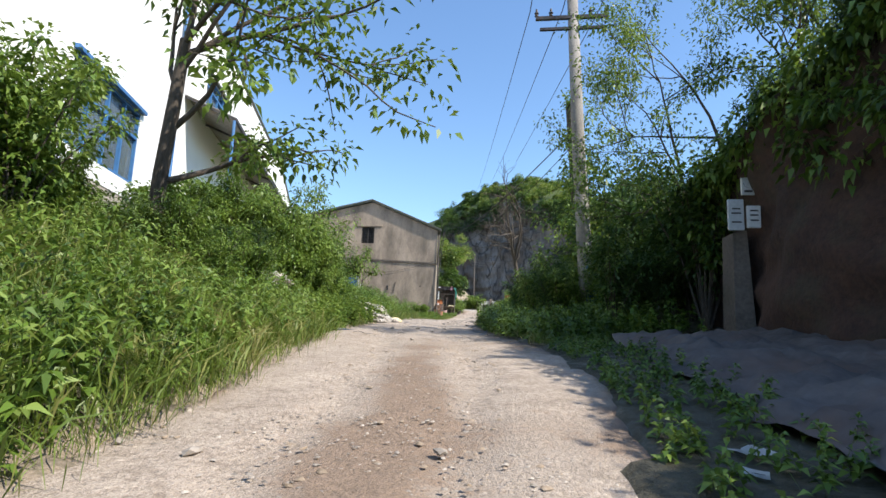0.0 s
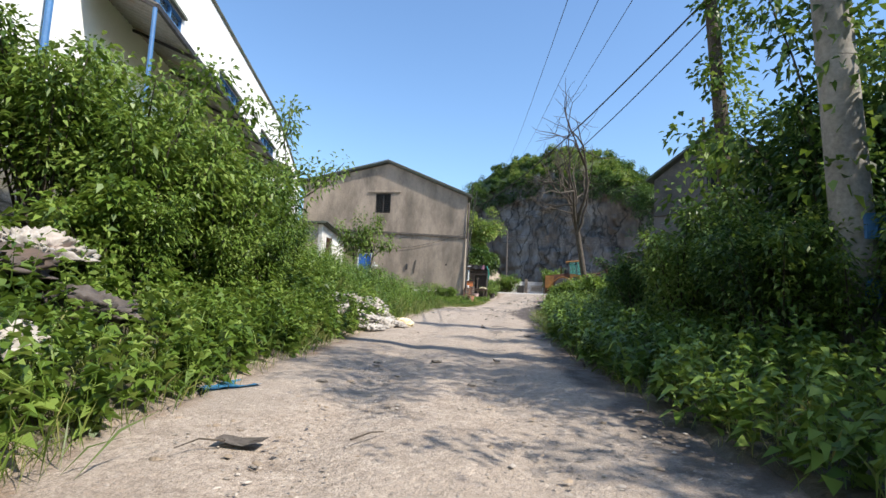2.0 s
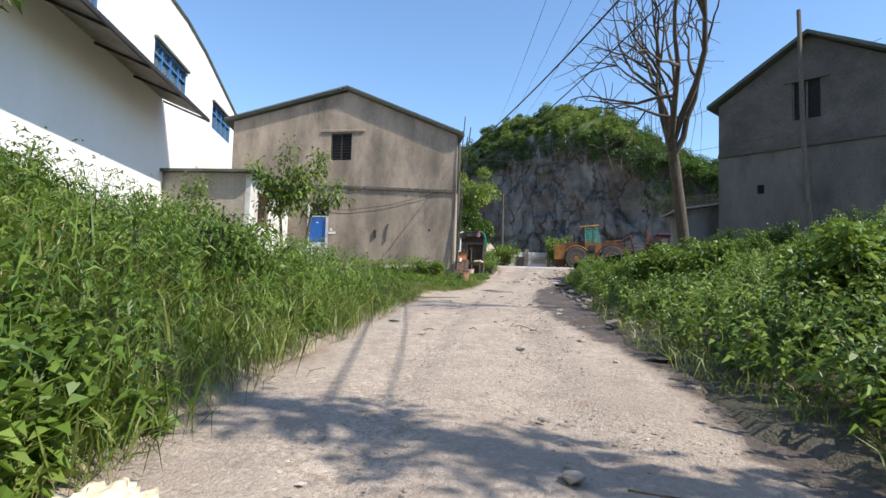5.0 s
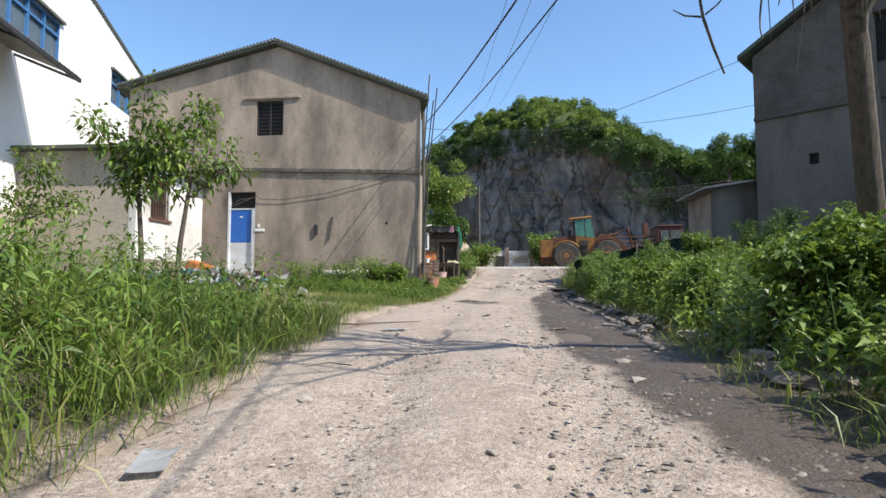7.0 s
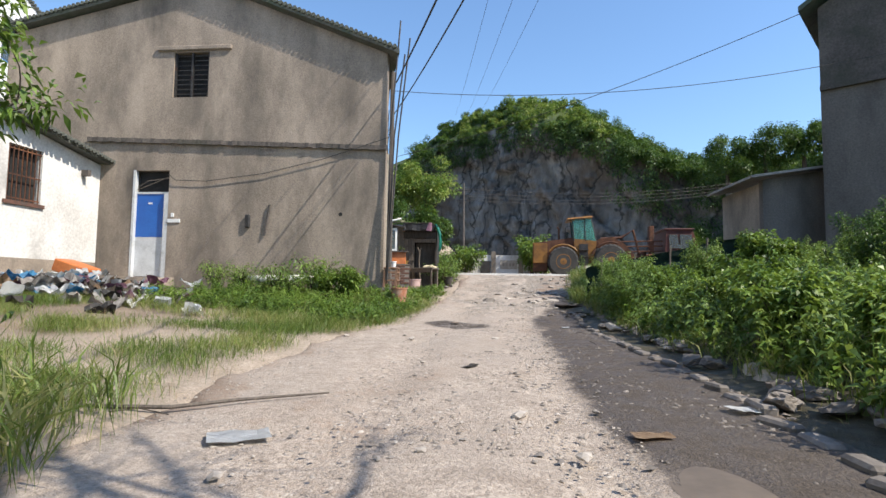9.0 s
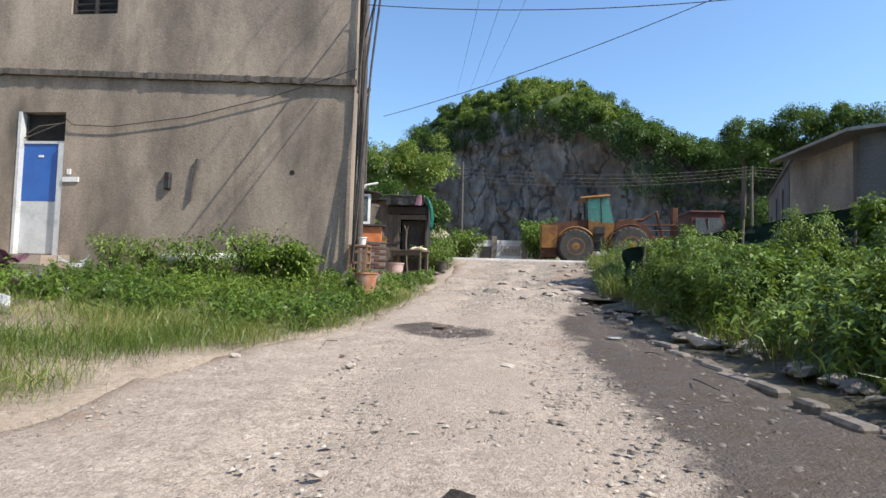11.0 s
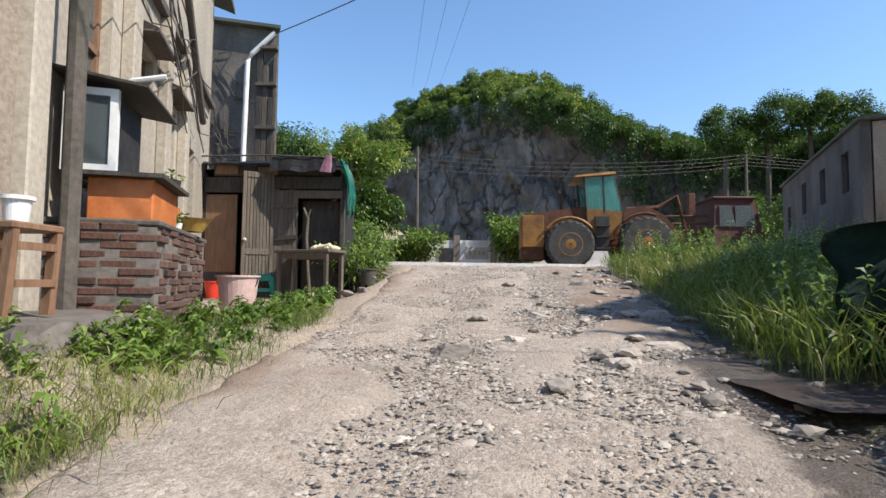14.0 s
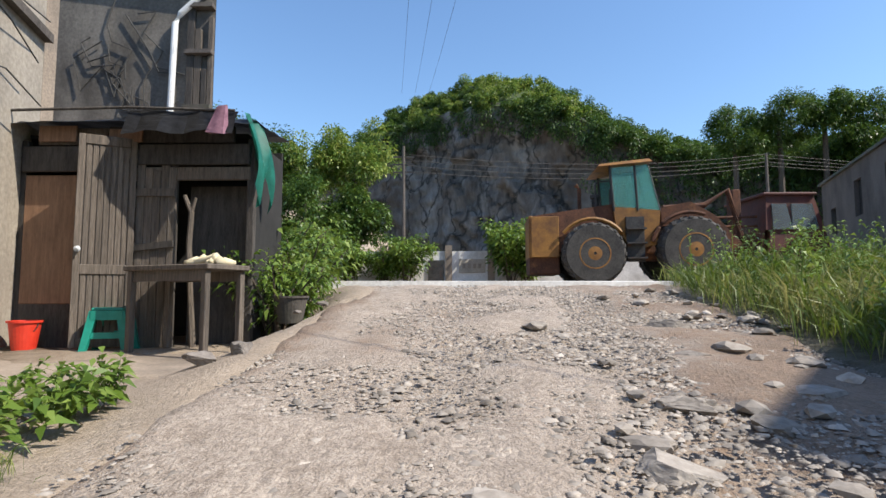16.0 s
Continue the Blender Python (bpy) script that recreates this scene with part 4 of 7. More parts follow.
part("pole", tube(bmesh.new(), [rh @ Vector((3.25, -0.5, 4.6)), rh @ Vector((3.0, -0.45, 9)), rh @ Vector((2.88, -0.4, 13.6))], [0.09, 0.085, 0.07], 8), "wood", rhouse, "dark wooden pole in front of the gable")
lean = thing("lean_to", (7, 39.2, 5), "small grey lean-to with a sloping sheet roof", "shed")
# lean-to wall takes the render darkened for shade
part("wall", wall(bmesh.new(), 6.4, 8.3, 3.6, [(6.4, 6.66), (8.3, 6.96)], 0.2, [], Matrix.Translation((0, 39.0, 0))), "shaded_render", lean)
bm = bmesh.new()
slab(bm, [(6.0, 38.7, 6.66), (8.4, 38.7, 7.0), (8.4, 41.5, 7.0), (6.0, 41.5, 6.66)], [(6.0, 38.7, 6.72), (8.4, 38.7, 7.06), (8.4, 41.5, 7.06), (6.0, 41.5, 6.72)])
part("roof", bm, "sheet", lean)
box_bm = box(bmesh.new(), (6.4, 39.2, 3.6), (6.6, 41.4, 6.6))
part("side_wall", box_bm, "concrete", lean)

# ---- far building, right ----
fb = along((15.9, 62.0), (-2.8, -7.1))
far_house = thing("house", (14, 57, 4.4), "distant plain grey house with small square windows", "house")
fh = [(1.2, 6.6, 1.9, 7.7), (4.2, 7.0, 5.0, 8.3), (7.2, 7.0, 8.0, 8.3), (10, 7.0, 10.8, 8.3)]
# far wall in the shade-darkened render too
part("wall", wall(bmesh.new(), 0, 12, 4.0, 8.9, 0.25, fh, fb), "shaded_render", far_house)
bm = bmesh.new()
box(bm, (-0.2, -0.1, 8.9), (12.2, 5.0, 9.0), fb)
part("roof", bm, "tile", far_house)
for a, z0, b, z1 in fh:
    part("window", box(bmesh.new(), (a, 0.15, z0), (b, 0.18, z1), fb), "dark", far_house)
part("rear_wall", box(bmesh.new(), (0, 0.3, 4.0), (12, 5, 8.85), fb), "concrete", far_house)

# ---- dark retaining wall at the right with signs ----
bm = bmesh.new()
nx_, nz_ = 110, 40
grid = []
for i in range(nx_ + 1):
    for j in range(nz_ + 1):
        s = i / nx_
        py = 14.0 - 24.0 * s
        px = float(np.interp(py, [-10, 2, 8.6, 14], [8.4, 7.0, 5.95, 6.3]))
        top = float(np.interp(py, [-10, 2, 5, 6.8, 8.2, 10, 14], [5.4, 5.5, 5.7, 5.7, 5.2, 5.0, 4.6])) + 0.3 * noise.noise((py * 0.9, 4, 4)) + 0.12 * noise.noise((py * 3, 4, 4))
        z = 2.0 + (top - 2.0) * j / nz_
        d = 0.38 * noise.noise((px * 0.9, py * 0.9, z * 0.8)) + 0.14 * noise.noise((px * 3, py * 3, z * 2.5))
        grid.append(bm.verts.new((px + d + 0.03 * (z - 2.4), py + d * 0.3, z)))
for i in range(nx_):
    for j in range(nz_):
        a = i * (nz_ + 1) + j
        bm.faces.new((grid[a], grid[a + nz_ + 1], grid[a + nz_ + 2], grid[a + 1]))
back = [bm.verts.new((p.co.x + 4.0, p.co.y, p.co.z + 0.6)) for p in grid[nz_::nz_ + 1]]
tops = grid[nz_::nz_ + 1]
for i in range(nx_):
    bm.faces.new((tops[i], tops[i + 1], back[i + 1], back[i]))
# wall face painted with its deep shade already in the earth colour
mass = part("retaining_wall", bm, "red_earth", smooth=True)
tagged(mass, "stained earth and concrete retaining wall, darkened for shade, overgrown on top", "wall")
bm = bmesh.new()
slab(bm, [(5.8, 8.16, 2.3), (6.06, 8.1, 2.3), (6.06, 8.5, 2.3), (5.8, 8.6, 2.3)], [(5.84, 8.2, 4.02), (6.0, 8.16, 4.06), (6.0, 8.5, 4.06), (5.84, 8.6, 4.02)])
# dark concrete puts the shade at the wall's end into the pier's colour
part("pier", bm, "grime_shade", mass, "worn concrete pier at the wall's end")


def wall_sign(x, y, z, w, h, label, bars, mat="pale_metal"):
    s = thing("sign", (x, y, z), label, "sign")
    part("plate", box(bmesh.new(), (x - w / 2, y - 0.02, z - h / 2), (x + w / 2, y + 0.02, z + h / 2), None, 0.008), mat, s)
    for k, (bx, bz, bw, bh) in enumerate(bars):
        part("mark", box(bmesh.new(), (x + bx - bw / 2, y - 0.026, z + bz - bh / 2), (x + bx + bw / 2, y - 0.021, z + bz + bh / 2)), "iron", s)
    return s


s = wall_sign(5.98, 8.02, 4.62, 0.17, 0.24, "small white sign with a dark ring symbol", [(0, -0.07, 0.1, 0.03)])
bm = bmesh.new()
bmesh.ops.create_cone(bm, segments=20, radius1=0.06, radius2=0.06, depth=0.008, matrix=Matrix.Translation((5.98, 7.996, 4.66)) @ Matrix.Rotation(radians(90), 4, "X"))
part("ring", bm, "iron", s)
bm = bmesh.new()
bmesh.ops.create_cone(bm, segments=20, radius1=0.042, radius2=0.042, depth=0.008, matrix=Matrix.Translation((5.98, 7.990, 4.66)) @ Matrix.Rotation(radians(90), 4, "X"))
part("ring_face", bm, "pale_metal", s)
wall_sign(5.80, 7.98, 4.22, 0.2, 0.42, "pale metal box on the wall end with faded lines", [(0, 0.08, 0.1, 0.02), (0, 0.02, 0.12, 0.02), (0, -0.1, 0.12, 0.02)])
wall_sign(6.03, 8.0, 4.2, 0.17, 0.3, "white notice plate with dark lines", [(0, 0.08, 0.1, 0.02), (0, 0.02, 0.1, 0.02), (0, -0.05, 0.1, 0.02)], "white_plastic")
# tarpaulin on the ground at the right
bm = bmesh.new()
tv = {}
for i in range(61):
    for j in range(51):
        x, y = 4.3 + i * 0.08, 2.6 + j * 0.115
        edge = min(i, 60 - i, j, 50 - j) / 6
        x += 0.25 * noise.noise((y * 0.8, 3, 1)) * max(0, 1 - i / 12)
        z = float(land(x, y)) + 0.10 + 0.10 * abs(noise.noise((x * 0.8, y * 0.6, 11))) + 0.16 * abs(noise.noise((x * 2.2 + y, y * 1.2, 5))) + 0.13 * abs(noise.noise((x * 4.5, y * 3.2 + x, 8))) + 0.03 * noise.noise((x * 6, y * 5, 2))
        tv[i, j] = bm.verts.new((x, y, z - 0.13 * max(0, 1 - edge)))
for i in range(60):
    for j in range(50):
        bm.faces.new((tv[i, j], tv[i + 1, j], tv[i + 1, j + 1], tv[i, j + 1]))
tagged(part("tarpaulin", bm, "grey_tarp", smooth=True), "crumpled dusty grey tarpaulin spread on the ground", "tarpaulin")

# ---- utility poles and lines ----


def curve_line(name, pts, r, mat, label, category, sag=0.0):
    a, b = Vector(pts[0]), Vector(pts[-1])
    line = [a.lerp(b, s) - Vector((0, 0, sag * 4 * s * (1 - s))) for s in np.linspace(0, 1, 24)] if len(pts) == 2 else pts
    return tagged(part(name, tube(bmesh.new(), line, r, 5), mat), label, category)


pole = thing("utility_pole", (4.25, 12.4, 2.6), "tall weathered concrete utility pole with iron crossarms", "utility pole")
part("shaft", tube(bmesh.new(), [(4.33, 12.4, 2.3), (4.24, 12.4, 4), (4.08, 12.4, 7), (3.9, 12.4, 11.6)], [0.17, 0.165, 0.145, 0.115], 14), "pole", pole, smooth=True)
bm = bmesh.new()
box(bm, (3.1, 12.28, 9.82), (4.75, 12.36, 9.90), Matrix.Translation((0, 0, 0))), box(bm, (3.2, 12.28, 9.55), (4.7, 12.35, 9.61))
arm = part("crossarm", bm, "iron", pole)
for x in (3.12, 3.45, 4.35, 4.7):
    bm = bmesh.new()
    lathe(bm, [(0.02, 0), (0.05, 0.02), (0.03, 0.06), (0.055, 0.09), (0.03, 0.13), (0.02, 0.2)], (x, 12.32, 9.9), 10)
    part("insulator", bm, "iron", arm)
for z in (3.45, 4.0):
    bm = bmesh.new()
    lathe(bm, [(0.176, 0), (0.176, 0.22)], (4.30, 12.4, z - 0.15), 14)
    part("band", bm, "blue_frame", pole, "faded blue painted band")
pole.matrix_basis = Matrix.Translation((0.13, 0, 0)) @ pole.matrix_basis
pole2 = thing("utility_pole", (4.6, 16.6, 2.6), "second older pole wrapped in climbing vines", "utility pole")
part("shaft", tube(bmesh.new(), [(4.75, 16.6, 2.3), (4.6, 16.6, 6), (4.35, 16.6, 9.6)], [0.13, 0.12, 0.09], 10), "bark", pole2)
pole3 = thing("utility_pole", (4.75, 11.6, 2.6), "thin wooden stay pole among the shrubs", "utility pole")
part("shaft", tube(bmesh.new(), [(4.45, 12.9, 2.4), (4.5, 12.95, 5.4)], 0.045, 8), "wood", pole3)
for x0, x1 in ((3.1, -6.8), (3.85, -5.0), (4.7, -3.2)):
    curve_line("power_line", [(x0, 12.4, 10.1), (x1, 108, 30.9)], 0.011, "iron", "thin dark power line rising to the hill", "wire", 0.9)
    curve_line("power_line", [(x0, 12.4, 10.1), (x0 + 2.5, -25, 9.0)], 0.011, "iron", "thin dark power line", "wire", 0.5)
curve_line("cable", [(4.35, 16.6, 8.6), (-2.7, 37.5, 8.8)], 0.018, "rubber", "black cable slung to the house corner", "cable", 0.5)
curve_line("cable", [(4.4, 16.6, 8.2), (-2.75, 37.5, 8.0)], 0.012, "rubber", "black cable slung to the house corner", "cable", 0.7)
curve_line("cable", [(-4.05, 45.2, 8.9), (12.0, 36.0, 12.3)], 0.01, "rubber", "thin cable between the houses", "cable", 0.6)
curve_line("cable", [(-2.8, 37.5, 8.6), (9.0, 37.0, 9.2)], 0.008, "rubber", "thin cable between the houses", "cable", 0.5)
curve_line("cable", [(-8.5, 37.6, 6.6), (-8.3, 37.58, 6.45), (-7.5, 37.58, 6.42), (-6.0, 37.58, 6.6), (-4.5, 37.58, 6.95), (-2.9, 37.55, 7.45)], 0.01, "rubber", "sagging black cable along the house front", "cable")
fp = thing("utility_pole", (-2.75, 66, 4.4), "distant slim concrete pole with short crossarms", "utility pole")
part("shaft", tube(bmesh.new(), [(-2.72, 66, 4.3), (-2.75, 66, 11.9)], [0.11, 0.08], 8), "grime_shade", fp)
for z in (11.3, 10.9, 10.5):
    part("crossarm", box(bmesh.new(), (-3.3, 65.95, z), (-2.2, 66.03, z + 0.07)), "iron", fp)
fp2 = thing("utility_pole", (13, 72, 4.4), "distant slim pole below the hill", "utility pole")
part("shaft", tube(bmesh.new(), [(19.5, 72, 4.3), (19.5, 72, 13.0)], [0.11, 0.08], 8), "grime_shade", fp2)
for k in range(4):
    curve_line("power_line", [(-2.75, 66, 10.6 + 0.3 * k), (19.5, 72, 12.2 + 0.25 * k)], 0.014, "iron", "thin dark line below the cliff", "wire", 0.6)
    curve_line("power_line", [(19.5, 72, 12.2 + 0.25 * k), (60, 80, 13.5)], 0.014, "iron", "thin dark line below the cliff", "wire", 0.6)

# ---- low wall at the back of the yard ----
bw = thing("boundary_wall", (1, 62, 4.4), "low pale concrete boundary wall with piers and a faded panel", "wall")
part("wall", wall(bmesh.new(), -6.0, 9.0, 4.3, 6.1, 0.22, [], Matrix.Translation((0, 62, 0))), "whitewash", bw)
for x in (-5.9, -3.4, -0.55, 1.3, 3.0, 5.5):
    part("pier", box(bmesh.new(), (x, 61.9, 4.3), (x + 0.3, 62.3, 6.35)), "concrete", bw)
bm = bmesh.new()
box(bm, (0.05, 61.96, 5.15), (1.2, 61.99, 5.75))
panel = part("panel", bm, "pale_render", bw, "faded wall panel with worn dark strokes")
for k in range(4):
    part("mark", box(bmesh.new(), (0.2 + 0.23 * k, 61.945, 5.35), (0.33 + 0.23 * k, 61.957, 5.55)), "concrete", panel)
part("gate", box(bmesh.new(), (-1.3, 61.93, 4.4), (-0.6, 61.98, 5.7)), "iron", bw, "dark sheet gate")

# ---- quarry cliff and hill ----
KEY = [-130, -45, -30, -14, -9, -4, 5, 13, 20, 30, 40, 55, 75, 170]
RIM = [9, 13, 15, 20, 24.0, 26.0, 28.4, 27.8, 24.8, 20.8, 20.0, 21, 19, 12]
DEPTH = [132, 130, 128, 126, 124, 120, 106, 101.5, 98.5, 94.5, 90, 85, 78, 60]


def seen_from_yard(x, z, y):
    """Carries a place on the plane y = 105 along its line of sight from the yard to another depth."""
    k = (y - 38.6) / 66.4
    return -0.3 + (x + 0.3) * k, y, 4.25 + (z - 4.25) * k


cx = np.linspace(-30, 75, 250)
cv = np.linspace(0, 1, 76)
CX0, CV = np.meshgrid(cx, cv)
rim = np.interp(cx, KEY, RIM)
CX, CY, CZ = seen_from_yard(CX0, 3.8 + (rim[None, :] - 3.8) * CV, np.interp(CX0, KEY, DEPTH) + np.interp(CV, [0, 0.2, 1], [-1.5, 0, 2.0]))
jut = np.zeros_like(CX)
for (i, j), x in np.ndenumerate(CX):
    z = CZ[i, j]
    q = noise.noise(noise.voronoi((x * 0.20 + 0.06 * z, z * 0.10, 1.0))[1][0] * 5.3)
    q2 = noise.noise(noise.voronoi((x * 0.55 + 0.2 * z, z * 0.24, 4.0))[1][0] * 7.7)
    jut[i, j] = 2.6 * q + 1.3 * q2 + 1.6 * noise.noise((x * 0.12, z * 0.08, 2)) + 0.5 * noise.noise((x * 1.1, z * 0.8, 5))
cliff = quads("cliff", np.stack([CX - 0.4 * jut, CY - jut, CZ], -1).reshape(-1, 3), grid_faces(*CX.shape), "rock")
tagged(cliff, "quarried grey rock face with brown streaks", "cliff", kind="structure")
hx, hy = np.linspace(-130, 170, 110), np.linspace(0, 1, 40)
HX0, HV = np.meshgrid(hx, hy)
HX, HY, HZ = seen_from_yard(HX0, np.interp(HX0, KEY, RIM), np.interp(HX0, KEY, DEPTH) + 1.2)
HY = HY + HV * 90
HZ = HZ + np.interp(HV, [0, 0.05, 0.14, 1], [-0.4, 2.8, 8.4, -24]) * np.interp(HX0, [-40, -10, 2, 10, 17, 24, 40, 75, 170], [0.5, 0.95, 1.0, 0.92, 0.85, 0.7, 0.5, 0.6, 0.5])
hill = quads("hill", np.stack([HX, HY, HZ], -1).reshape(-1, 3), grid_faces(*HX.shape), "hillside", smooth=True)
tagged(hill, "green wooded hill above the quarry", "hill", kind="structure")
# scree slope on the left of the cliff
sx_, sv_ = np.linspace(-34, -3, 60), np.linspace(0, 1, 30)
SX, SV = np.meshgrid(sx_, sv_)
SZ = 4.2 + SV * np.interp(SX, [-34, -16, -8, -3], [8, 10, 7, 0.5]) + np.array([noise.noise((a * 0.6, b * 6, 3)) * 0.7 for a, b in zip(SX.ravel(), SV.ravel())]).reshape(SX.shape)
scree = quads("slope", np.stack([SX, 70 + SV * 26 + 0 * SX, SZ], -1).reshape(-1, 3), grid_faces(*SX.shape), "scree", smooth=True)
tagged(scree, "brown stony slope beside the cliff", "slope", kind="structure")

# ---- plants ----


def leaf_cloud(centres, ways, length, width, droop=0.25):
    """Folded, pointed leaves: four corners each. Returns corners and faces."""
    n = len(centres)
    ways = ways / (np.linalg.norm(ways, axis=1, keepdims=True) + 1e-9)
    aside = np.cross(ways, rng.normal(0, 0.35, (n, 3)) + np.array([0, 0, 1.0]))
    aside /= np.linalg.norm(aside, axis=1, keepdims=True) + 1e-9
    up = np.cross(aside, ways)
    length = np.broadcast_to(np.asarray(length, float), (n,))[:, None]
    wide = length * width
    base = centres
    tip = centres + ways * length - np.array([0, 0, 1.0]) * length * droop
    mid = centres + ways * length * 0.45
    v = np.stack([base, mid + aside * wide / 2 + up * length * 0.10, tip, mid - aside * wide / 2 + up * length * 0.10], 1).reshape(-1, 3)
    return v, np.arange(4 * n).reshape(n, 4)


def ball(n):
    d = rng.normal(0, 1, (n, 3))
    return d / np.linalg.norm(d, axis=1, keepdims=True)


def join(pieces):
    vs, fs, k = [], [], 0
    for v, f in pieces:
        vs.append(v), fs.append(f + k)
        k += len(v)
    return np.concatenate(vs), np.concatenate(fs)


def crown(clumps, per, spread, size, width=0.5, droop=0.3, flat=0.7):
    """Leaves in clumps round the given points."""
    out = []
    for c in clumps:
        d = ball(per)
        r = spread * rng.uniform(0.35, 1.05, (per, 1)) * rng.uniform(0.75, 1.25)
        at = np.asarray(c) + d * r * np.array([1, 1, flat])
        way = d + rng.normal(0, 0.5, (per, 3)) + np.array([0, 0, -0.1])
        out.append(leaf_cloud(at, way, rng.uniform(0.65, 1.25, per) * size, width, droop))
    return join(out)


def branches(bm, start, way, length, radius, depth, tips, bend=0.35, split=3, sides=6, rise=0.15, seed_pts=None):
    """A limb that bends, thins and forks; collects the points near its ends."""
    p, d = Vector(start), Vector(way).normalized()
    pts, n = [p.copy()], 4
    for k in range(n):
        d = (d + Vector(rng.normal(0, bend * 0.35, 3)) + Vector((0, 0, rise * 0.3))).normalized()
        p = p + d * length / n
        pts.append(p.copy())
        if depth <= 1:
            tips.append(tuple(p))
    radii = [radius * (1 - 0.5 * k / n) for k in range(n + 1)]
    tube(bm, pts, radii, sides if depth > 1 else 4, False)
    if depth > 0:
        for k in range(split):
            q = pts[-1] if k == 0 else pts[rng.integers(2, n + 1)]
            turn = Vector(rng.normal(0, 0.75, 3))
            branches(bm, q, (d + turn * (0.5 if k == 0 else 1.0)).normalized(), length * rng.uniform(0.6, 0.8), radius * 0.52, depth - 1, tips, bend, split, sides, rise)


def tree(name, base, way, length, radius, depth, leaf, mat, label, per=26, spread=0.35, split=3, lean=None, bend=0.35, limbs=None, droop=0.3, width=0.5):
    """A tapered trunk with limbs and a crown of leaf clumps."""
    t = thing(name, base, label, "tree")
    bm, tips = bmesh.new(), []
    if limbs:
        pts = [Vector(p) for p in limbs[0]]
        tube(bm, pts, limbs[1], 8, False)
        for q, w, ln, r in limbs[2]:
            lb = bmesh.new()
            branches(lb, q, w, ln, r, depth, tips, bend, split)
            part("limb", lb, "bark", t, smooth=True)
    else:
        branches(bm, base, way, length, radius, depth, tips, bend, split, 8)
    part("trunk", bm, "bark", t, smooth=True)
    if leaf:
        v, f = crown(tips, per, spread, leaf, width, droop)
        quads("crown", v, f, mat, t)
    return t


def shrub_mesh(kind, tall, wide, leaves, size, mat, width=0.5):
    """A bush of thin stems with leaves: a mesh of stems and one of leaves."""
    s = thing(kind)
    bm, at, way = bmesh.new(), [], []
    stems = 11
    for k in range(stems):
        a = 2 * math.pi * k / stems + rng.uniform(-0.3, 0.3)
        out = wide * rng.uniform(0.25, 1.0)
        top = Vector((out * math.cos(a), out * math.sin(a), tall * rng.uniform(0.65, 1.08)))
        pts = [Vector((0, 0, -0.1)), Vector((top.x * 0.3, top.y * 0.3, top.z * 0.45)), Vector((top.x * 0.7, top.y * 0.7, top.z * 0.8)), top]
        tube(bm, pts, [0.018, 0.013, 0.009, 0.004], 4, False)
        m = leaves // stems
        for s_ in rng.uniform(0.22, 1.05, m) ** 0.8:
            i = min(int(s_ * 3), 2)
            p = pts[i].lerp(pts[i + 1], min(s_ * 3 - i, 1.0))
            d = ball(1)[0]
            d[2] *= 0.55
            r = rng.uniform(0.05, 0.42) * (0.5 + 0.5 * wide) * (1.15 - 0.5 * s_)
            at.append((p.x + d[0] * r, p.y + d[1] * r, p.z + d[2] * r))
            way.append(d)
    part("stalk", bm, "bark", s)
    v, f = leaf_cloud(np.array(at), np.array(way) + rng.normal(0, 0.3, (len(at), 3)), rng.uniform(0.6, 1.25, len(at)) * size, width, 0.35)
    v[:, 2] = np.maximum(v[:, 2], 0.02)
    quads("foliage", v, f, mat, s)
    return s


protos = {
    "tall": [shrub_mesh("shrub", 1.9, 0.85, 3700, 0.092, "shrub", 0.45) for k in range(3)],
    "leafy": [shrub_mesh("shrub", 1.3, 0.7, 2100, 0.105, "leaf", 0.6) for k in range(2)],
    "dark": [shrub_mesh("shrub", 2.2, 1.0, 3400, 0.1, "dark_leaf", 0.5) for k in range(2)],
    "low": [shrub_mesh("shrub", 0.75, 0.5, 1000, 0.076, "shrub", 0.42) for k in range(3)],
}
LABELS = {"tall": "tall fresh green roadside shrub", "leafy": "broad-leaved green shrub on the bank", "dark": "dense dark green shrub in shade", "low": "low leafy green weed bush"}
used = set()


def plant(kind, x, y, size=1.0, high=1.0, z=None):
    proto = protos[kind][rng.integers(0, len(protos[kind]))]
    m = Matrix.Translation((x, y, float(land(x, y)) - 0.03 if z is None else z)) @ Matrix.Rotation(rng.uniform(0, 6.28), 4, "Z")
    if proto.name not in used:
        used.add(proto.name)
        ob = proto
        ob.matrix_basis = m
    else:
        ob = copy_thing(proto, m)
    ob.scale = (size, size, size * high)
    return tagged(ob, LABELS[kind], "shrub", "roadside shrubs")


def left_x(y):
    return float(np.interp(y, LEFT_Y, LEFT_X))


def right_x(y):
    return float(np.interp(y, RIGHT_Y, RIGHT_X))


for k in range(44):  # thicket on the left bank
    y = rng.uniform(6.2, 14.0)
    d = rng.uniform(0.75, 3.4)
    if 8.6 < y < 10.9 and d < 2.1:
        continue
    plant("tall" if rng.random() < 0.7 else "leafy", left_x(y) - d, y, rng.uniform(0.5, 0.82) * (0.7 if d < 1.2 or y < 8.6 else 1.3 if d > 1.5 and 9 < y < 13 else 1.0))
for x, y, k in ((-1.5, 4.6, 0.9), (-2.1, 5.0, 1.05), (-1.8, 4.0, 0.8), (-1.9, 11.5, 0.9), (-2.5, 12.0, 1.1), (-1.7, 12.3, 0.95), (-2.7, 11.2, 0.95), (-2.2, 13.0, 1.05)):  # the tallest bush
    plant("tall", x, y, k)
for k in range(26):
    y = rng.uniform(-1.0, 6.5)
    plant("tall" if rng.random() < 0.6 else "leafy", left_x(y) - rng.uniform(2.2, 4.6), y, rng.uniform(0.32, 0.55))
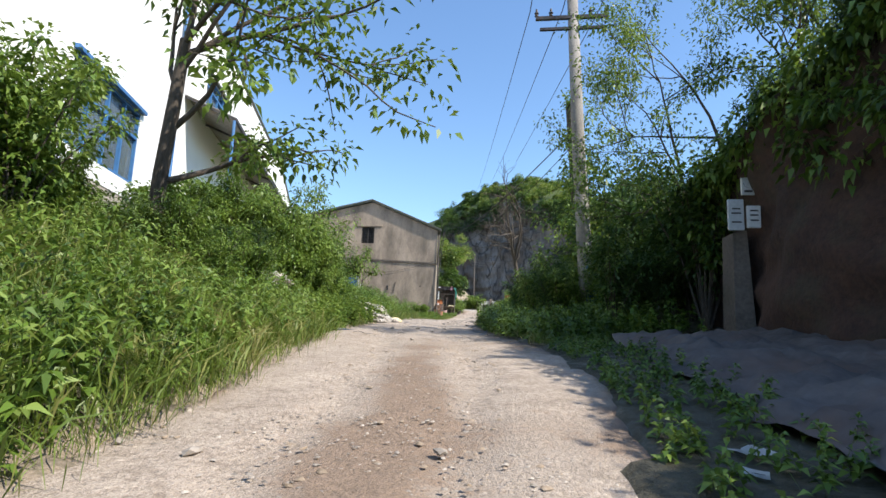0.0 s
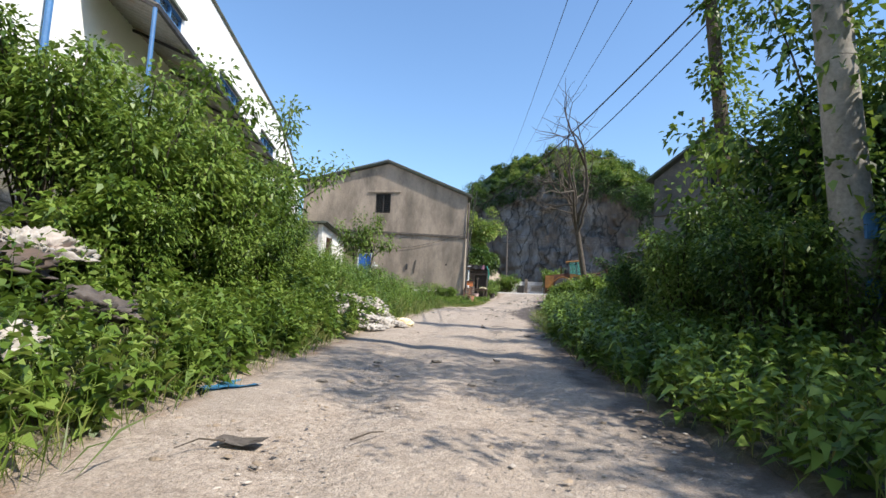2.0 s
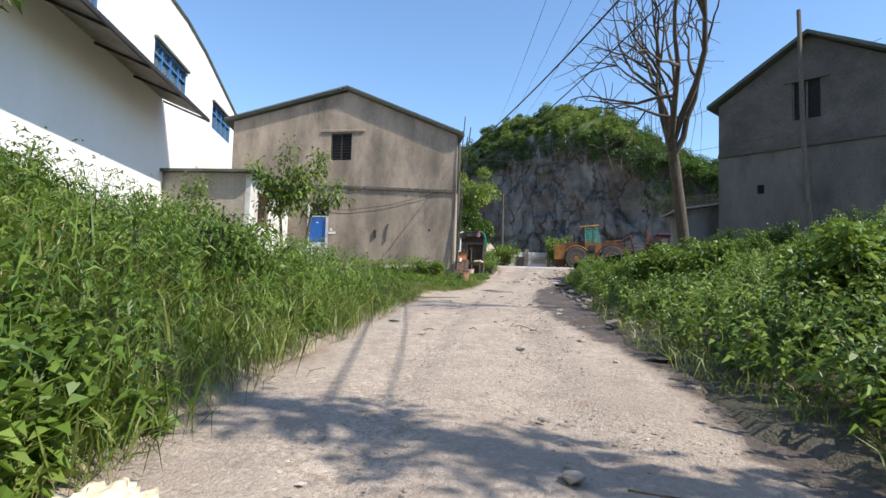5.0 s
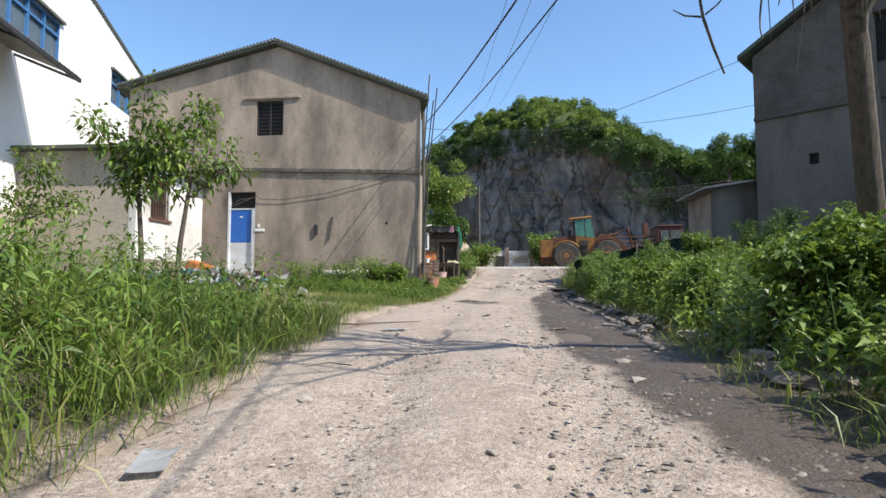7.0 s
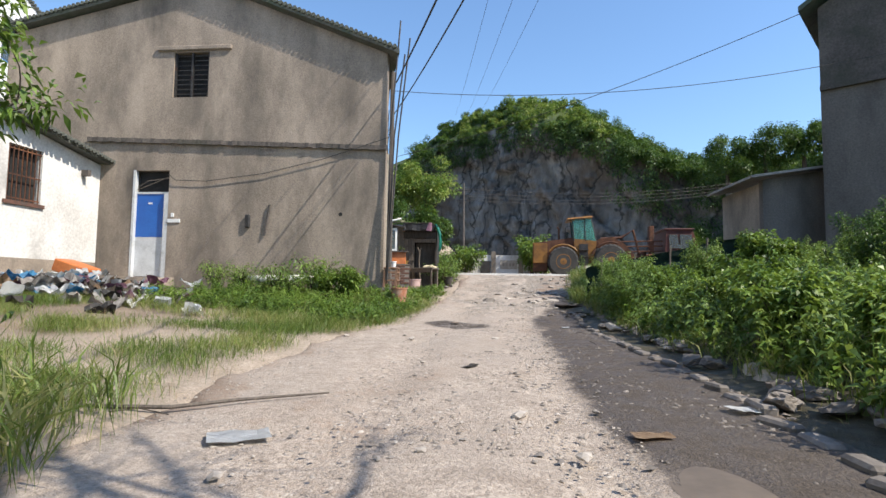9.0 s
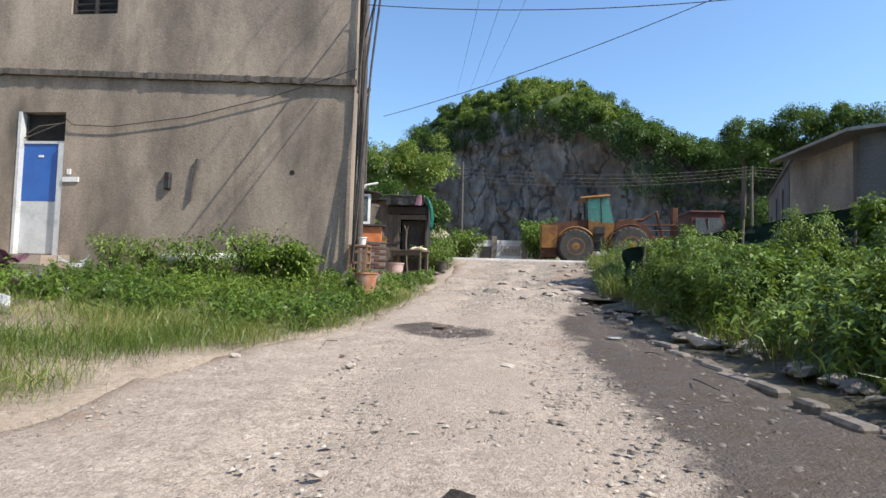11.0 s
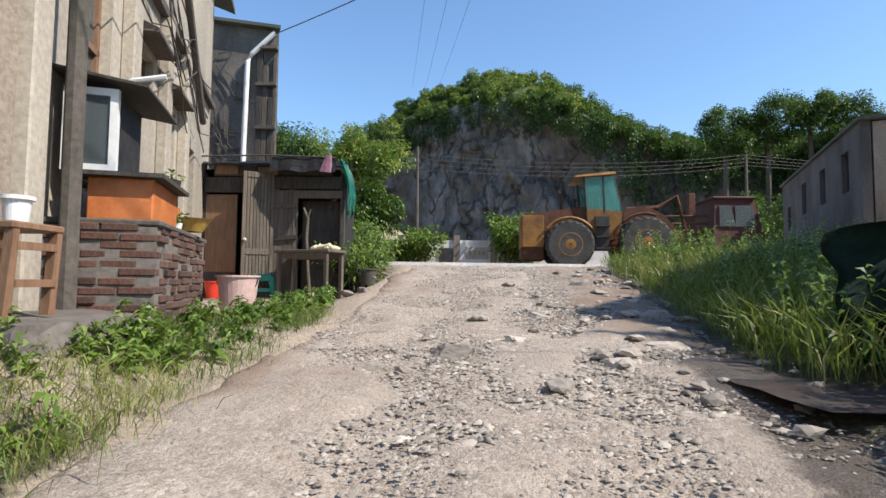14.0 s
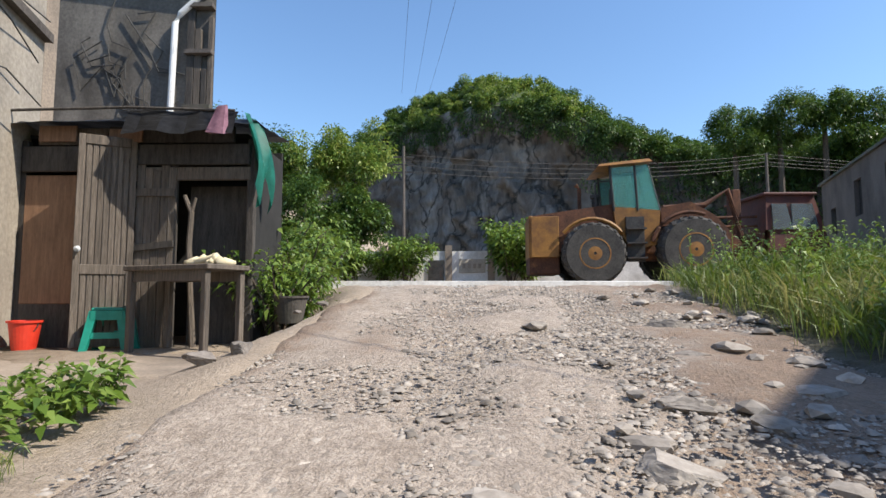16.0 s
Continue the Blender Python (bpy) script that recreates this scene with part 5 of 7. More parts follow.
for k in range(26):
    y = rng.uniform(15, 27)
    plant("low", left_x(y) - rng.uniform(1.0, 7.0), y, rng.uniform(0.6, 1.1))
for k in range(24):  # thicket on the right
    y = rng.uniform(9.5, 16.5)
    plant("dark" if rng.random() < 0.5 else "tall", right_x(y) + rng.uniform(0.9, 3.6), y, rng.uniform(0.45, 0.78))
for k in range(14):
    plant("dark", rng.uniform(4.9, 6.6), rng.uniform(9.2, 15.5), rng.uniform(0.6, 1.4), rng.uniform(0.75, 1.25))
for k in range(46):
    y = rng.uniform(15.5, 27.5)
    plant("low" if rng.random() < 0.8 else "leafy", right_x(y) + rng.uniform(0.6, 5.5), y, rng.uniform(0.5, 0.85))
for k in range(46):
    y = rng.uniform(27.5, 38.5)
    plant("low" if rng.random() < 0.8 else "leafy", right_x(y) + rng.uniform(0.9, 6.0), y, rng.uniform(0.5, 0.85))
for x, y, s in ((-3.55, 37.2, 0.5), (-4.3, 36.7, 1.1), (-5.0, 36.2, 0.9), (-5.9, 36.4, 0.8), (-6.6, 36.6, 0.8), (-4.6, 36.1, 0.7), (-4.0, 35.8, 0.4), (-2.2, 44.5, 1.3), (-2.15, 44.9, 1.2), (-2.2, 45.5, 1.4), (-2.7, 45.8, 1.6)):
    plant("low", x, y, s)
for x, y, s in ((-2.2, 61.2, 1.7), (-3.1, 61.3, 1.3), (2.2, 61.5, 2.2), (-4.6, 61, 1.5), (-5.6, 60.6, 2.0), (3.0, 61.3, 1.5), (-6.5, 61, 1.8)):
    plant("leafy", x, y, s)
for k in range(44):  # top of the retaining wall
    yy = rng.uniform(0.0, 11.5)
    plant("leafy" if k % 2 else "dark", float(np.interp(yy, [-10, 2, 8.6, 14], [8.4, 7.0, 5.95, 6.3])) + rng.uniform(-0.05, 0.45), yy, rng.uniform(0.3, 0.5) * (0.6 if yy < 4.5 else 1.0), 1.0, float(np.interp(yy, [-10, 2, 5, 6.8, 8.2, 10, 14], [5.4, 5.5, 5.7, 5.7, 5.2, 5.0, 4.6])) - 0.3)

for k in range(34):  # taller growth close to the right edge
    y = rng.uniform(16, 38.2)
    plant("leafy" if rng.random() < 0.3 else "low", right_x(y) + rng.uniform(0.55, 1.6), y, rng.uniform(0.45, 0.75))
for x, y, s in ((2.9, 36.2, 0.6), (2.9, 35.6, 0.6), (2.45, 36.9, 0.45), (2.6, 36.0, 0.6), (2.2, 35.3, 0.5), (3.0, 35.0, 0.6), (2.5, 34.8, 0.65)):
    plant("leafy", x, y, s)
plant("leafy", -3.45, 36.3, 0.6), plant("leafy", -3.9, 36.2, 0.5)
for x, y, k in ((2.0, 34.3, 0.45), (2.2, 34.9, 0.5), (2.35, 35.4, 0.55), (2.1, 35.7, 0.42), (2.45, 36.2, 0.6), (2.35, 36.9, 0.5), (2.6, 37.4, 0.5)):
    plant("tall", x, y, k, 0.95)
for k in range(26):  # wilder tall growth on the right bank
    y = rng.uniform(17, 38)
    plant("tall" if k % 3 else "dark", right_x(y) + rng.uniform(1.8, 5.5), y, rng.uniform(0.3, 0.5), rng.uniform(0.9, 1.5))
for x, y, s in ((-2.6, 14.6, 0.8), (-3.2, 15.3, 0.8), (-2.7, 15.9, 0.6), (-3.6, 16.4, 0.7), (-2.2, 14.2, 0.6), (-3.9, 17.5, 0.7)):
    plant("tall", x, y, s)

for k in range(16):  # growth further back on the wall's top
    plant("dark" if k % 2 else "leafy", rng.uniform(8.6, 10.6), rng.uniform(4.6, 9.0), rng.uniform(0.7, 1.1), 1.0, 5.6)

# weeds: upright stems with leaves, in fields


def weeds(name, spots, tall, mat, label, per=26, size=0.09, width=0.32):
    out = []
    for x, y in spots:
        z = float(land(x, y))
        h = tall * rng.uniform(0.5, 1.15)
        lean = rng.normal(0, 0.16, 2)
        s = rng.uniform(0.1, 1.0, per)
        c = np.stack([x + lean[0] * h * s ** 1.5, y + lean[1] * h * s ** 1.5, z + h * s], 1)
        d = ball(per) * np.array([1, 1, 0.45]) + np.array([0, 0, 0.3])
        out.append(leaf_cloud(c, d, size * rng.uniform(0.7, 1.5, per) * (1.25 - 0.6 * s), width, 0.35))
        st = np.array([[x, y, z]]), np.array([[lean[0], lean[1], 1.0]])
        out.append(leaf_cloud(st[0], st[1], h, 0.016, 0.0))
    v, f = join(out)
    return tagged(quads(name, v, f, mat), label, "weeds", kind="stuff")


def blades(name, spots, tall, mat, label, per=16, spread=0.09, width=0.035):
    n = len(spots) * per
    xy = np.repeat(np.asarray(spots, float), per, 0) + rng.normal(0, spread, (n, 2))
    z = land(xy[:, 0], xy[:, 1])
    d = rng.normal(0, 0.38, (n, 3))
    d[:, 2] = 1.0
    h = np.repeat(rng.uniform(0.5, 1.2, len(spots)), per) * rng.uniform(0.5, 1.1, n) * tall
    v, f = leaf_cloud(np.stack([xy[:, 0], xy[:, 1], z - 0.02], 1), d, h, width, 0.28)
    return tagged(quads(name, v, f, mat), label, "grass", kind="stuff")


def field(n, y0, y1, side, d0, d1, power=1.0, clump=0.0):
    out = []
    while len(out) < n:
        y = rng.uniform(y0, y1)
        d = d0 + (d1 - d0) * rng.random() ** power
        x = left_x(y) - d if side < 0 else right_x(y) + d
        if clump and noise.noise((x * 0.8, y * 0.8, 21)) < clump:
            continue
        out.append((x, y))
    return out


weeds("weeds", field(900, 0.5, 9, -1, 0.05, 3.2, 1.3), 0.6, "shrub", "dense leafy green weeds on the left bank", 26, 0.10)
weeds("weeds", field(900, 8.5, 18, -1, 0.0, 2.0, 1.2), 0.5, "shrub", "dense leafy green weeds below the thicket", 24, 0.09, 0.5)
weeds("weeds", field(1300, 16, 27, -1, 0.1, 6.5, 1.2), 0.85, "leaf", "tall narrow-leaved green weeds", 24, 0.12, 0.2)
weeds("weeds", field(700, 8.6, 16, 1, 0.0, 2.6, 1.2), 0.5, "leaf", "leafy weeds along the shaded track edge", 24, 0.10, 0.45)
weeds("weeds", field(1500, 15.5, 27.5, 1, 0.25, 5.5, 1.1), 0.6, "shrub", "fresh green weeds on the right bank", 24, 0.095, 0.42)
weeds("weeds", field(1900, 27, 39, 1, 0.35, 6.5, 1.2), 0.62, "shrub", "fresh green weeds above the stone edge", 24, 0.095, 0.36)
weeds("weeds", field(190, 2.2, 8.8, 1, 0.05, 0.9, 1.3), 0.2, "leaf", "low weeds beside the tarpaulin", 20, 0.06, 0.4)
weeds("weeds", field(620, 33.4, 37.0, -1, 0.15, 4.2, 1.1), 0.3, "leaf", "leafy weeds along the house front", 24, 0.10, 0.25)
weeds("weeds", field(130, 37.2, 41.2, -1, 0.3, 0.8, 1.0), 0.22, "shrub", "low weeds at the yard's edge", 22, 0.08, 0.4)
blades("grass", field(1600, 0.0, 9, -1, 0.0, 5, 1.4), 0.55, "grass", "long bright green grass on the bank", 26, 0.11, 0.022)
blades("grass", field(700, 8, 18, -1, 0.0, 1.2, 1.2), 0.35, "grass", "green verge grass", 16, 0.08, 0.03)
blades("grass", field(2600, 16, 28, -1, 0.0, 9, 1.2), 0.6, "grass", "tall green meadow grass", 30, 0.12, 0.02)
blades("grass", field(2300, 25.5, 33.5, -1, 0.25, 7, 1.0, 0.05), 0.26, "grass", "short patchy grass on bare soil", 34, 0.12, 0.02)
blades("grass", field(1300, 32.6, 37.5, -1, 0.05, 4.5, 1.2), 0.28, "grass", "short green grass by the house", 24, 0.1, 0.022)
blades("grass", field(800, 8.0, 27, 1, 0.0, 1.5, 1.0), 0.32, "grass", "green verge grass", 16, 0.08, 0.03)
blades("grass", field(1300, 26, 38, 1, 0.3, 6, 1.4), 0.4, "grass", "green grass among weeds", 16, 0.08, 0.03)
blades("grass", field(2600, 38, 46.5, 1, 0.15, 6, 1.0), 0.62, "grass", "tall bright grass mound at the track side", 26, 0.11, 0.022)
weeds("weeds", field(500, 38, 46.5, 1, 0.3, 6, 1.0), 0.75, "shrub", "leafy weeds in tall grass", 24, 0.09, 0.35)
blades("grass", field(560, 36.3, 40.4, -1, 0.1, 0.9, 1.0, -0.05), 0.2, "grass", "short grass tufts at the yard edge", 16, 0.06, 0.03)
blades("dry_grass", field(260, 20, 34, -1, 0.0, 3, 1.0), 0.25, "dry", "dry straw-coloured grass stems", 10, 0.08, 0.02)

# trees
tree("tree", (-1.7, 6.7, 3.4), (0, 0, 1), 2, 0.1, 2, 0.125, "leaf", "leaning broad-leaved tree with a dark forked trunk", per=12, spread=0.34, width=0.55,
     limbs=([(-1.72, 6.75, 3.0), (-1.66, 6.7, 4.4), (-1.5, 6.6, 5.5), (-1.42, 6.55, 6.2)], [0.11, 0.095, 0.085, 0.07],
            [((-1.42, 6.55, 6.1), (-0.1, 0.2, 1), 1.5, 0.045), ((-1.5, 6.6, 5.5), (-0.5, 0.1, 1), 1.4, 0.035), ((-1.45, 6.6, 5.8), (0.8, -0.1, 0.9), 1.5, 0.04), ((-1.6, 6.7, 5.0), (0.75, 0.0, 0.35), 1.5, 0.045), ((-1.44, 6.6, 6.0), (0.75, 0.3, 0.6), 1.6, 0.04), ((-1.66, 6.7, 4.3), (0.7, 0.5, 0.5), 1.3, 0.05), ((-1.44, 6.58, 6.0), (1.0, 0.1, 0.75), 2.1, 0.045), ((-1.42, 6.55, 6.15), (0.9, -0.5, 0.6), 1.8, 0.04)]))
for bx, by, bz, w, ln, d in ((6.9, 10.8, 4.9, (-0.15, -0.1, 1), 1.9, 4), (8.0, 10.3, 5.6, (-0.1, 0, 1), 1.8, 4), (6.5, 11.3, 4.4, (-0.6, 0.1, 1), 1.8, 4)):
    tree("tree", (bx, by, bz), w, ln, 0.05, d, 0.075, "shrub", "thin twiggy tree with sparse small leaves", per=9, spread=0.24, split=3)
# two trees added out of view, to throw leaf shade on the track
for bx, by, bz, w, ln in ((8.6, 7.6, 5.6, (-0.25, 0.0, 1), 1.6), (9.2, 9.4, 5.6, (-0.1, 0.2, 1), 1.9)):
    tree("tree", (bx, by, bz), w, ln, 0.08, 3, 0.12, "leaf", "leafy tree added out of view above the retaining wall to dapple the track", per=15, spread=0.36, split=3)
# ivy hanging over the retaining wall
clumps = []
for k in range(330):
    yy = rng.uniform(-2.5, 11.5)
    top_ = float(np.interp(yy, [-10, 2, 5, 6.8, 8.2, 10, 14], [5.4, 5.5, 5.7, 5.7, 5.2, 5.0, 4.6]))
    hang = rng.random() ** 1.8 * (1.5 + 0.5 * noise.noise((yy * 0.8, 2, 2)))
    hang *= 0.25 if 7.0 < yy < 9.2 else 1.0
    clumps.append((float(np.interp(yy, [-10, 2, 8.6, 14], [8.4, 7.0, 5.95, 6.3])) - 0.1 + 0.03 * (top_ - 2.4) + rng.normal(0, 0.1), yy, top_ + 0.1 - hang))
v, f = crown(clumps, 60, 0.3, 0.1, 0.65, 0.6)
tagged(quads("ivy", v, f, "leaf"), "dark ivy hanging over the retaining wall's edge", "ivy")
rng = np.random.default_rng(19)
dead = tree("tree", (2.68, 25.25, 3.6), (0, 0, 1), 1.6, 0.12, 3, 0, None, "bare dead tree with drooping dry twigs", bend=0.5,
     limbs=([(3.2, 26.1, 3.3), (2.98, 25.8, 4.3), (2.75, 25.5, 5.6), (2.65, 25.4, 6.1)], [0.11, 0.1, 0.09, 0.075],
            [((2.66, 25.4, 6.0), (-0.1, -0.3, 1), 1.3, 0.06), ((2.7, 25.4, 5.8), (0.7, -0.1, 1), 1.3, 0.06), ((2.66, 25.4, 5.9), (-0.55, -0.35, 1), 1.3, 0.055), ((2.76, 25.5, 5.6), (-0.35, -0.9, 1.2), 1.4, 0.055), ((2.68, 25.4, 5.9), (0.3, -1.0, 1.2), 1.4, 0.05), ((2.68, 25.4, 6.0), (-0.3, -1.3, 0.95), 2.1, 0.07), ((2.66, 25.4, 6.05), (-0.7, -1.2, 1.0), 1.9, 0.06)]))
part("hanging_twig", tube(bmesh.new(), [(2.1, 25.4, 7.3), (1.6, 25.6, 6.75), (1.55, 25.6, 6.35), (1.6, 25.6, 5.98), (1.68, 25.6, 5.7), (1.76, 25.6, 5.47)], [0.004, 0.008, 0.01, 0.013, 0.012, 0.008], 6), "bark", dead, "broken dry twig hanging from the crown")
part("hanging_twig", tube(bmesh.new(), [(1.6, 25.6, 5.98), (1.45, 25.6, 6.0), (1.35, 25.6, 6.06)], [0.01, 0.008, 0.004], 5), "bark", dead)
part("hanging_twig", tube(bmesh.new(), [(1.62, 25.6, 6.0), (1.72, 25.6, 6.08), (1.82, 25.6, 6.2)], [0.009, 0.007, 0.004], 5), "bark", dead)
for k in range(22):
    x, y, z = 2.4 + rng.normal(0, 0.45), 25.3 + rng.normal(0, 0.3), rng.uniform(6.3, 7.2)
    part("dry_strand", tube(bmesh.new(), [(x, y, z), (x + 0.02 * rng.normal(), y, z - 0.3), (x + 0.05 * rng.normal(), y, z - rng.uniform(0.5, 1.2))], [0.004, 0.004, 0.002], 4), "bark", dead)
for bx, by, tx in ((-6.05, 29.8, 0.25), (-6.55, 29.6, -0.15)):
    tree("tree", (bx, by, 3.4), (0, 0, 1), 1, 0.05, 1, 0.15, "shrub", "slender young tree in front of the outbuilding", per=20, spread=0.3, width=0.4,
         limbs=([(bx, by, 3.3), (bx + 0.3 * tx, by, 4.4), (bx + tx, by, 5.6)], [0.055, 0.045, 0.03],
                [((bx + tx, by, 5.6), (0.1, 0, 1), 0.9, 0.025), ((bx + 0.8 * tx, by, 5.2), (0.8, 0.1, 0.8), 0.8, 0.02), ((bx + 0.7 * tx, by, 5.1), (-0.8, 0.2, 0.8), 0.8, 0.02), ((bx + 0.9 * tx, by, 5.4), (-0.4, -0.6, 1), 0.8, 0.02)]))
tree("tree", (-11.6, 32.0, 3.7), (-0.2, 0, 1), 1.5, 0.05, 2, 0.13, "shrub", "slender leafy sapling by the grey wall", per=22, spread=0.4)
tree("tree", (-4.4, 18.6, 4.0), (0.1, 0, 1), 1.7, 0.05, 2, 0.14, "shrub", "slender leafy sapling in front of the factory", per=20, spread=0.36, width=0.45)
# vines on the poles
cl = [(4.62 + 0.2 * math.sin(z * 5), 16.5 + 0.2 * math.cos(z * 5), z) for z in np.arange(3.2, 10.0, 0.12)] + [(4.35 + 0.15 * math.sin(z * 4), 12.35 + 0.1 * math.cos(z * 4), z) for z in np.arange(4.4, 7.0, 0.3)]
cl += [(4.5 + rng.normal(0, 0.5), 15.2 + rng.normal(0, 0.7), rng.uniform(3.4, 5.6)) for k in range(40)]
v, f = crown(cl, 40, 0.4, 0.115, 0.7)
tagged(quads("vine", v, f, "leaf"), "leafy green vine climbing the poles", "vine")

# woods on the hill: crowns of many leaf clumps
spots = []
for k in range(560):
    x0 = rng.uniform(-60, 100) if k < 220 else rng.uniform(-14, 60)
    far = rng.random() ** 1.2 * 15
    x, y, z = seen_from_yard(x0, float(np.interp(x0, KEY, RIM)), float(np.interp(x0, KEY, DEPTH)) + 0.4)
    z += float(np.interp(far / 90, [0, 0.05, 0.14, 1], [-0.4, 2.8, 8.4, -24])) * float(np.interp(x0, [-40, -10, 2, 10, 17, 24, 40, 75, 170], [0.5, 0.95, 1.0, 0.92, 0.85, 0.7, 0.5, 0.6, 0.5]))
    spots.append((x, y + far, z - 0.3, rng.uniform(0.7, 1.3) * (1.5 if rng.random() < 0.18 else 1.0) * (1.3 if x0 < -10 or x0 > 30 else 1.0)))
out, out2 = [], []
for x, y, z, r in spots:
    lumps = [(x + d[0] * r * 0.75, y + d[1] * r * 0.75, z + r * 0.5 + d[2] * r * 0.6) for d in ball(7)]
    (out2 if -8 < x < 16 and rng.random() < 0.6 else out).append(crown(lumps, 88, r * 0.42, 0.27, 0.62, 0.3, 0.8))
v, f = join(out)
tagged(quads("woods", v, f, "far_leaf"), "dense green woods along the hilltop", "woods", kind="stuff")
v, f = join(out2)
tagged(quads("woods", v, f, "bright_leaf"), "bright yellow-green scrub on the hilltop", "woods", kind="stuff")
# hanging growth over the right part of the cliff and at its rim
lumps = []
for k in range(460):
    x0 = rng.uniform(17, 72) if k < 330 else rng.uniform(-12, 20)
    lo = 0.86 if k >= 330 else 0.6 if x0 < 25 else 0.2
    s = rng.uniform(lo, 1.0)
    lumps.append(seen_from_yard(x0, 3.8 + (float(np.interp(x0, KEY, RIM)) - 3.8) * s, float(np.interp(x0, KEY, DEPTH)) - 1.6 + 2 * s))
v, f = crown(lumps, 90, 1.2, 0.28, 0.6, 0.5, 0.9)
tagged(quads("creepers", v, f, "dark_leaf"), "dark creepers hanging down the cliff", "creepers", kind="stuff")
# big trees between the house and the cliff
for x, y, z, r, mat_ in ((-10.0, 76, 11.6, 3.4, "bright_leaf"), (-7.0, 75, 12.0, 3.0, "bright_leaf"), (-13.5, 74, 11, 3.4, "far_leaf"), (-9.0, 70, 8.0, 2.6, "far_leaf"), (-6.3, 72, 8.0, 2.0, "far_leaf"), (25, 86, 17.0, 2.8, "far_leaf"), (29, 86, 18, 3.0, "far_leaf"), (33, 86, 19, 2.6, "far_leaf"), (36.6, 86, 18.5, 2.6, "far_leaf"), (-18, 76, 12, 4, "far_leaf"), (-23, 78, 10, 4, "far_leaf"), (38, 84, 14, 4.0, "far_leaf"), (44, 86, 16, 4.2, "far_leaf"), (51, 88, 16, 4, "far_leaf"), (33, 80, 10, 3.4, "far_leaf"), (27, 84, 8, 3.2, "far_leaf"), (22, 88, 7, 3.0, "far_leaf")):
    t = thing("tree", (x, y, 4.4), "large round-crowned green tree below the hill", "tree")
    bm = bmesh.new()
    tube(bm, [(x, y, 4.2), (x + 0.1, y, z - r * 0.4), (x, y, z + r * 0.6)], [0.3, 0.22, 0.1], 7)
    part("trunk", bm, "bark", t)
    lumps = [(x + d[0] * r * q, y + d[1] * r * q, z + r * 0.5 + d[2] * r * 0.85 * q) for d, q in zip(ball(34), rng.uniform(0.5, 1.0, 34))]
    v, f = crown(lumps, 300, r * 0.3, 0.21, 0.62, 0.3, 0.8)
    quads("crown", v, f, mat_, t)

# ---- shed beside the house ----
shed = thing("shed", (-3.6, 44.2, 3.68), "ramshackle shed of blackened planks with a tarred roof", "shed")
for k, (x0, x1, z0, z1, mt) in enumerate(((-4.85, -3.98, 5.55, 5.82, "dark_wood"), (-4.0, -2.42, 5.62, 5.84, "dark_wood"), (-4.7, -3.95, 5.84, 6.02, "wood"), (-3.95, -2.6, 5.86, 6.04, "dark_wood"), (-4.0, -2.42, 5.46, 5.60, "wood"))):
    part("plank", box(bmesh.new(), (x0, 44.14 + 0.012 * k, z0), (x1, 44.19 + 0.012 * k, z1), None, 0.006), mt, shed)
bm = bmesh.new()
top = {}
for i in range(28):
    for j in range(8):
        x, y = -5.0 + i * 0.098, 43.93 + j * 0.2
        top[i, j] = bm.verts.new((x, y, 6.08 + 0.05 * j * 0.4 + 0.035 * noise.noise((x * 3, y * 3, 2)) - (0.06 if j == 0 else 0) - 0.02 * abs(i - 12) * 0.1))
for i in range(27):
    for j in range(7):
        bm.faces.new((top[i, j], top[i + 1, j], top[i + 1, j + 1], top[i, j + 1]))
bmesh.ops.solidify(bm, geom=bm.faces[:], thickness=0.05)
part("roof", bm, "tarp", shed, "sagging black tar sheet roof")
part("roof_batten", tube(bmesh.new(), [(-4.9, 43.93, 6.14), (-3.6, 43.92, 6.16), (-2.5, 43.93, 6.12)], 0.015, 6), "dark_wood", shed)
for k, (x0, x1, z0, z1) in enumerate(((-4.65, -4.25, 5.86, 6.03), (-3.9, -3.55, 5.85, 5.99))):
    part("patch_board", box(bmesh.new(), (x0, 44.10, z0), (x1, 44.13, z1), None, 0.004), "brown_wood", shed)
for x in (-4.92, -4.02, -3.30, -2.46):
    part("post", box(bmesh.new(), (x, 44.2, 3.6), (x + 0.08, 44.28, 5.9), None, 0.008), "dark_wood", shed)
for k in range(5):
    x = -3.62 + 0.085 * k
    part("plank", box(bmesh.new(), (x, 44.17 + 0.004 * (k % 2), 3.66), (x + 0.08, 44.2 + 0.004 * (k % 2), 5.62 - 0.03 * (k % 3)), None, 0.004), "wood", shed)
part("batten", box(bmesh.new(), (-3.64, 44.14, 5.28), (-3.2, 44.17, 5.36)), "wood", shed)
part("batten", box(bmesh.new(), (-3.64, 44.14, 4.72), (-3.2, 44.17, 4.79), Matrix.Translation((-3.4, 44, 4.75)) @ Matrix.Rotation(radians(-6), 4, "Y") @ Matrix.Translation((3.4, -44, -4.75))), "dark_wood", shed)
part("door", box(bmesh.new(), (-4.84, 44.2, 4.15), (-4.28, 44.23, 5.52), None, 0.006), "brown_wood", shed, "worn brown plywood door")
part("lower_board", box(bmesh.new(), (-4.84, 44.205, 3.68), (-4.28, 44.225, 4.15)), "dark_wood", shed)
hinge = Matrix.Translation((-3.62, 44.16, 0)) @ Matrix.Rotation(radians(30), 4, "Z")
leaf_d = part("door", box(bmesh.new(), (-0.52, -0.02, 3.72), (0, 0.01, 5.88), hinge, 0.006), "wood", shed, "grey open door leaf with grooved panels")
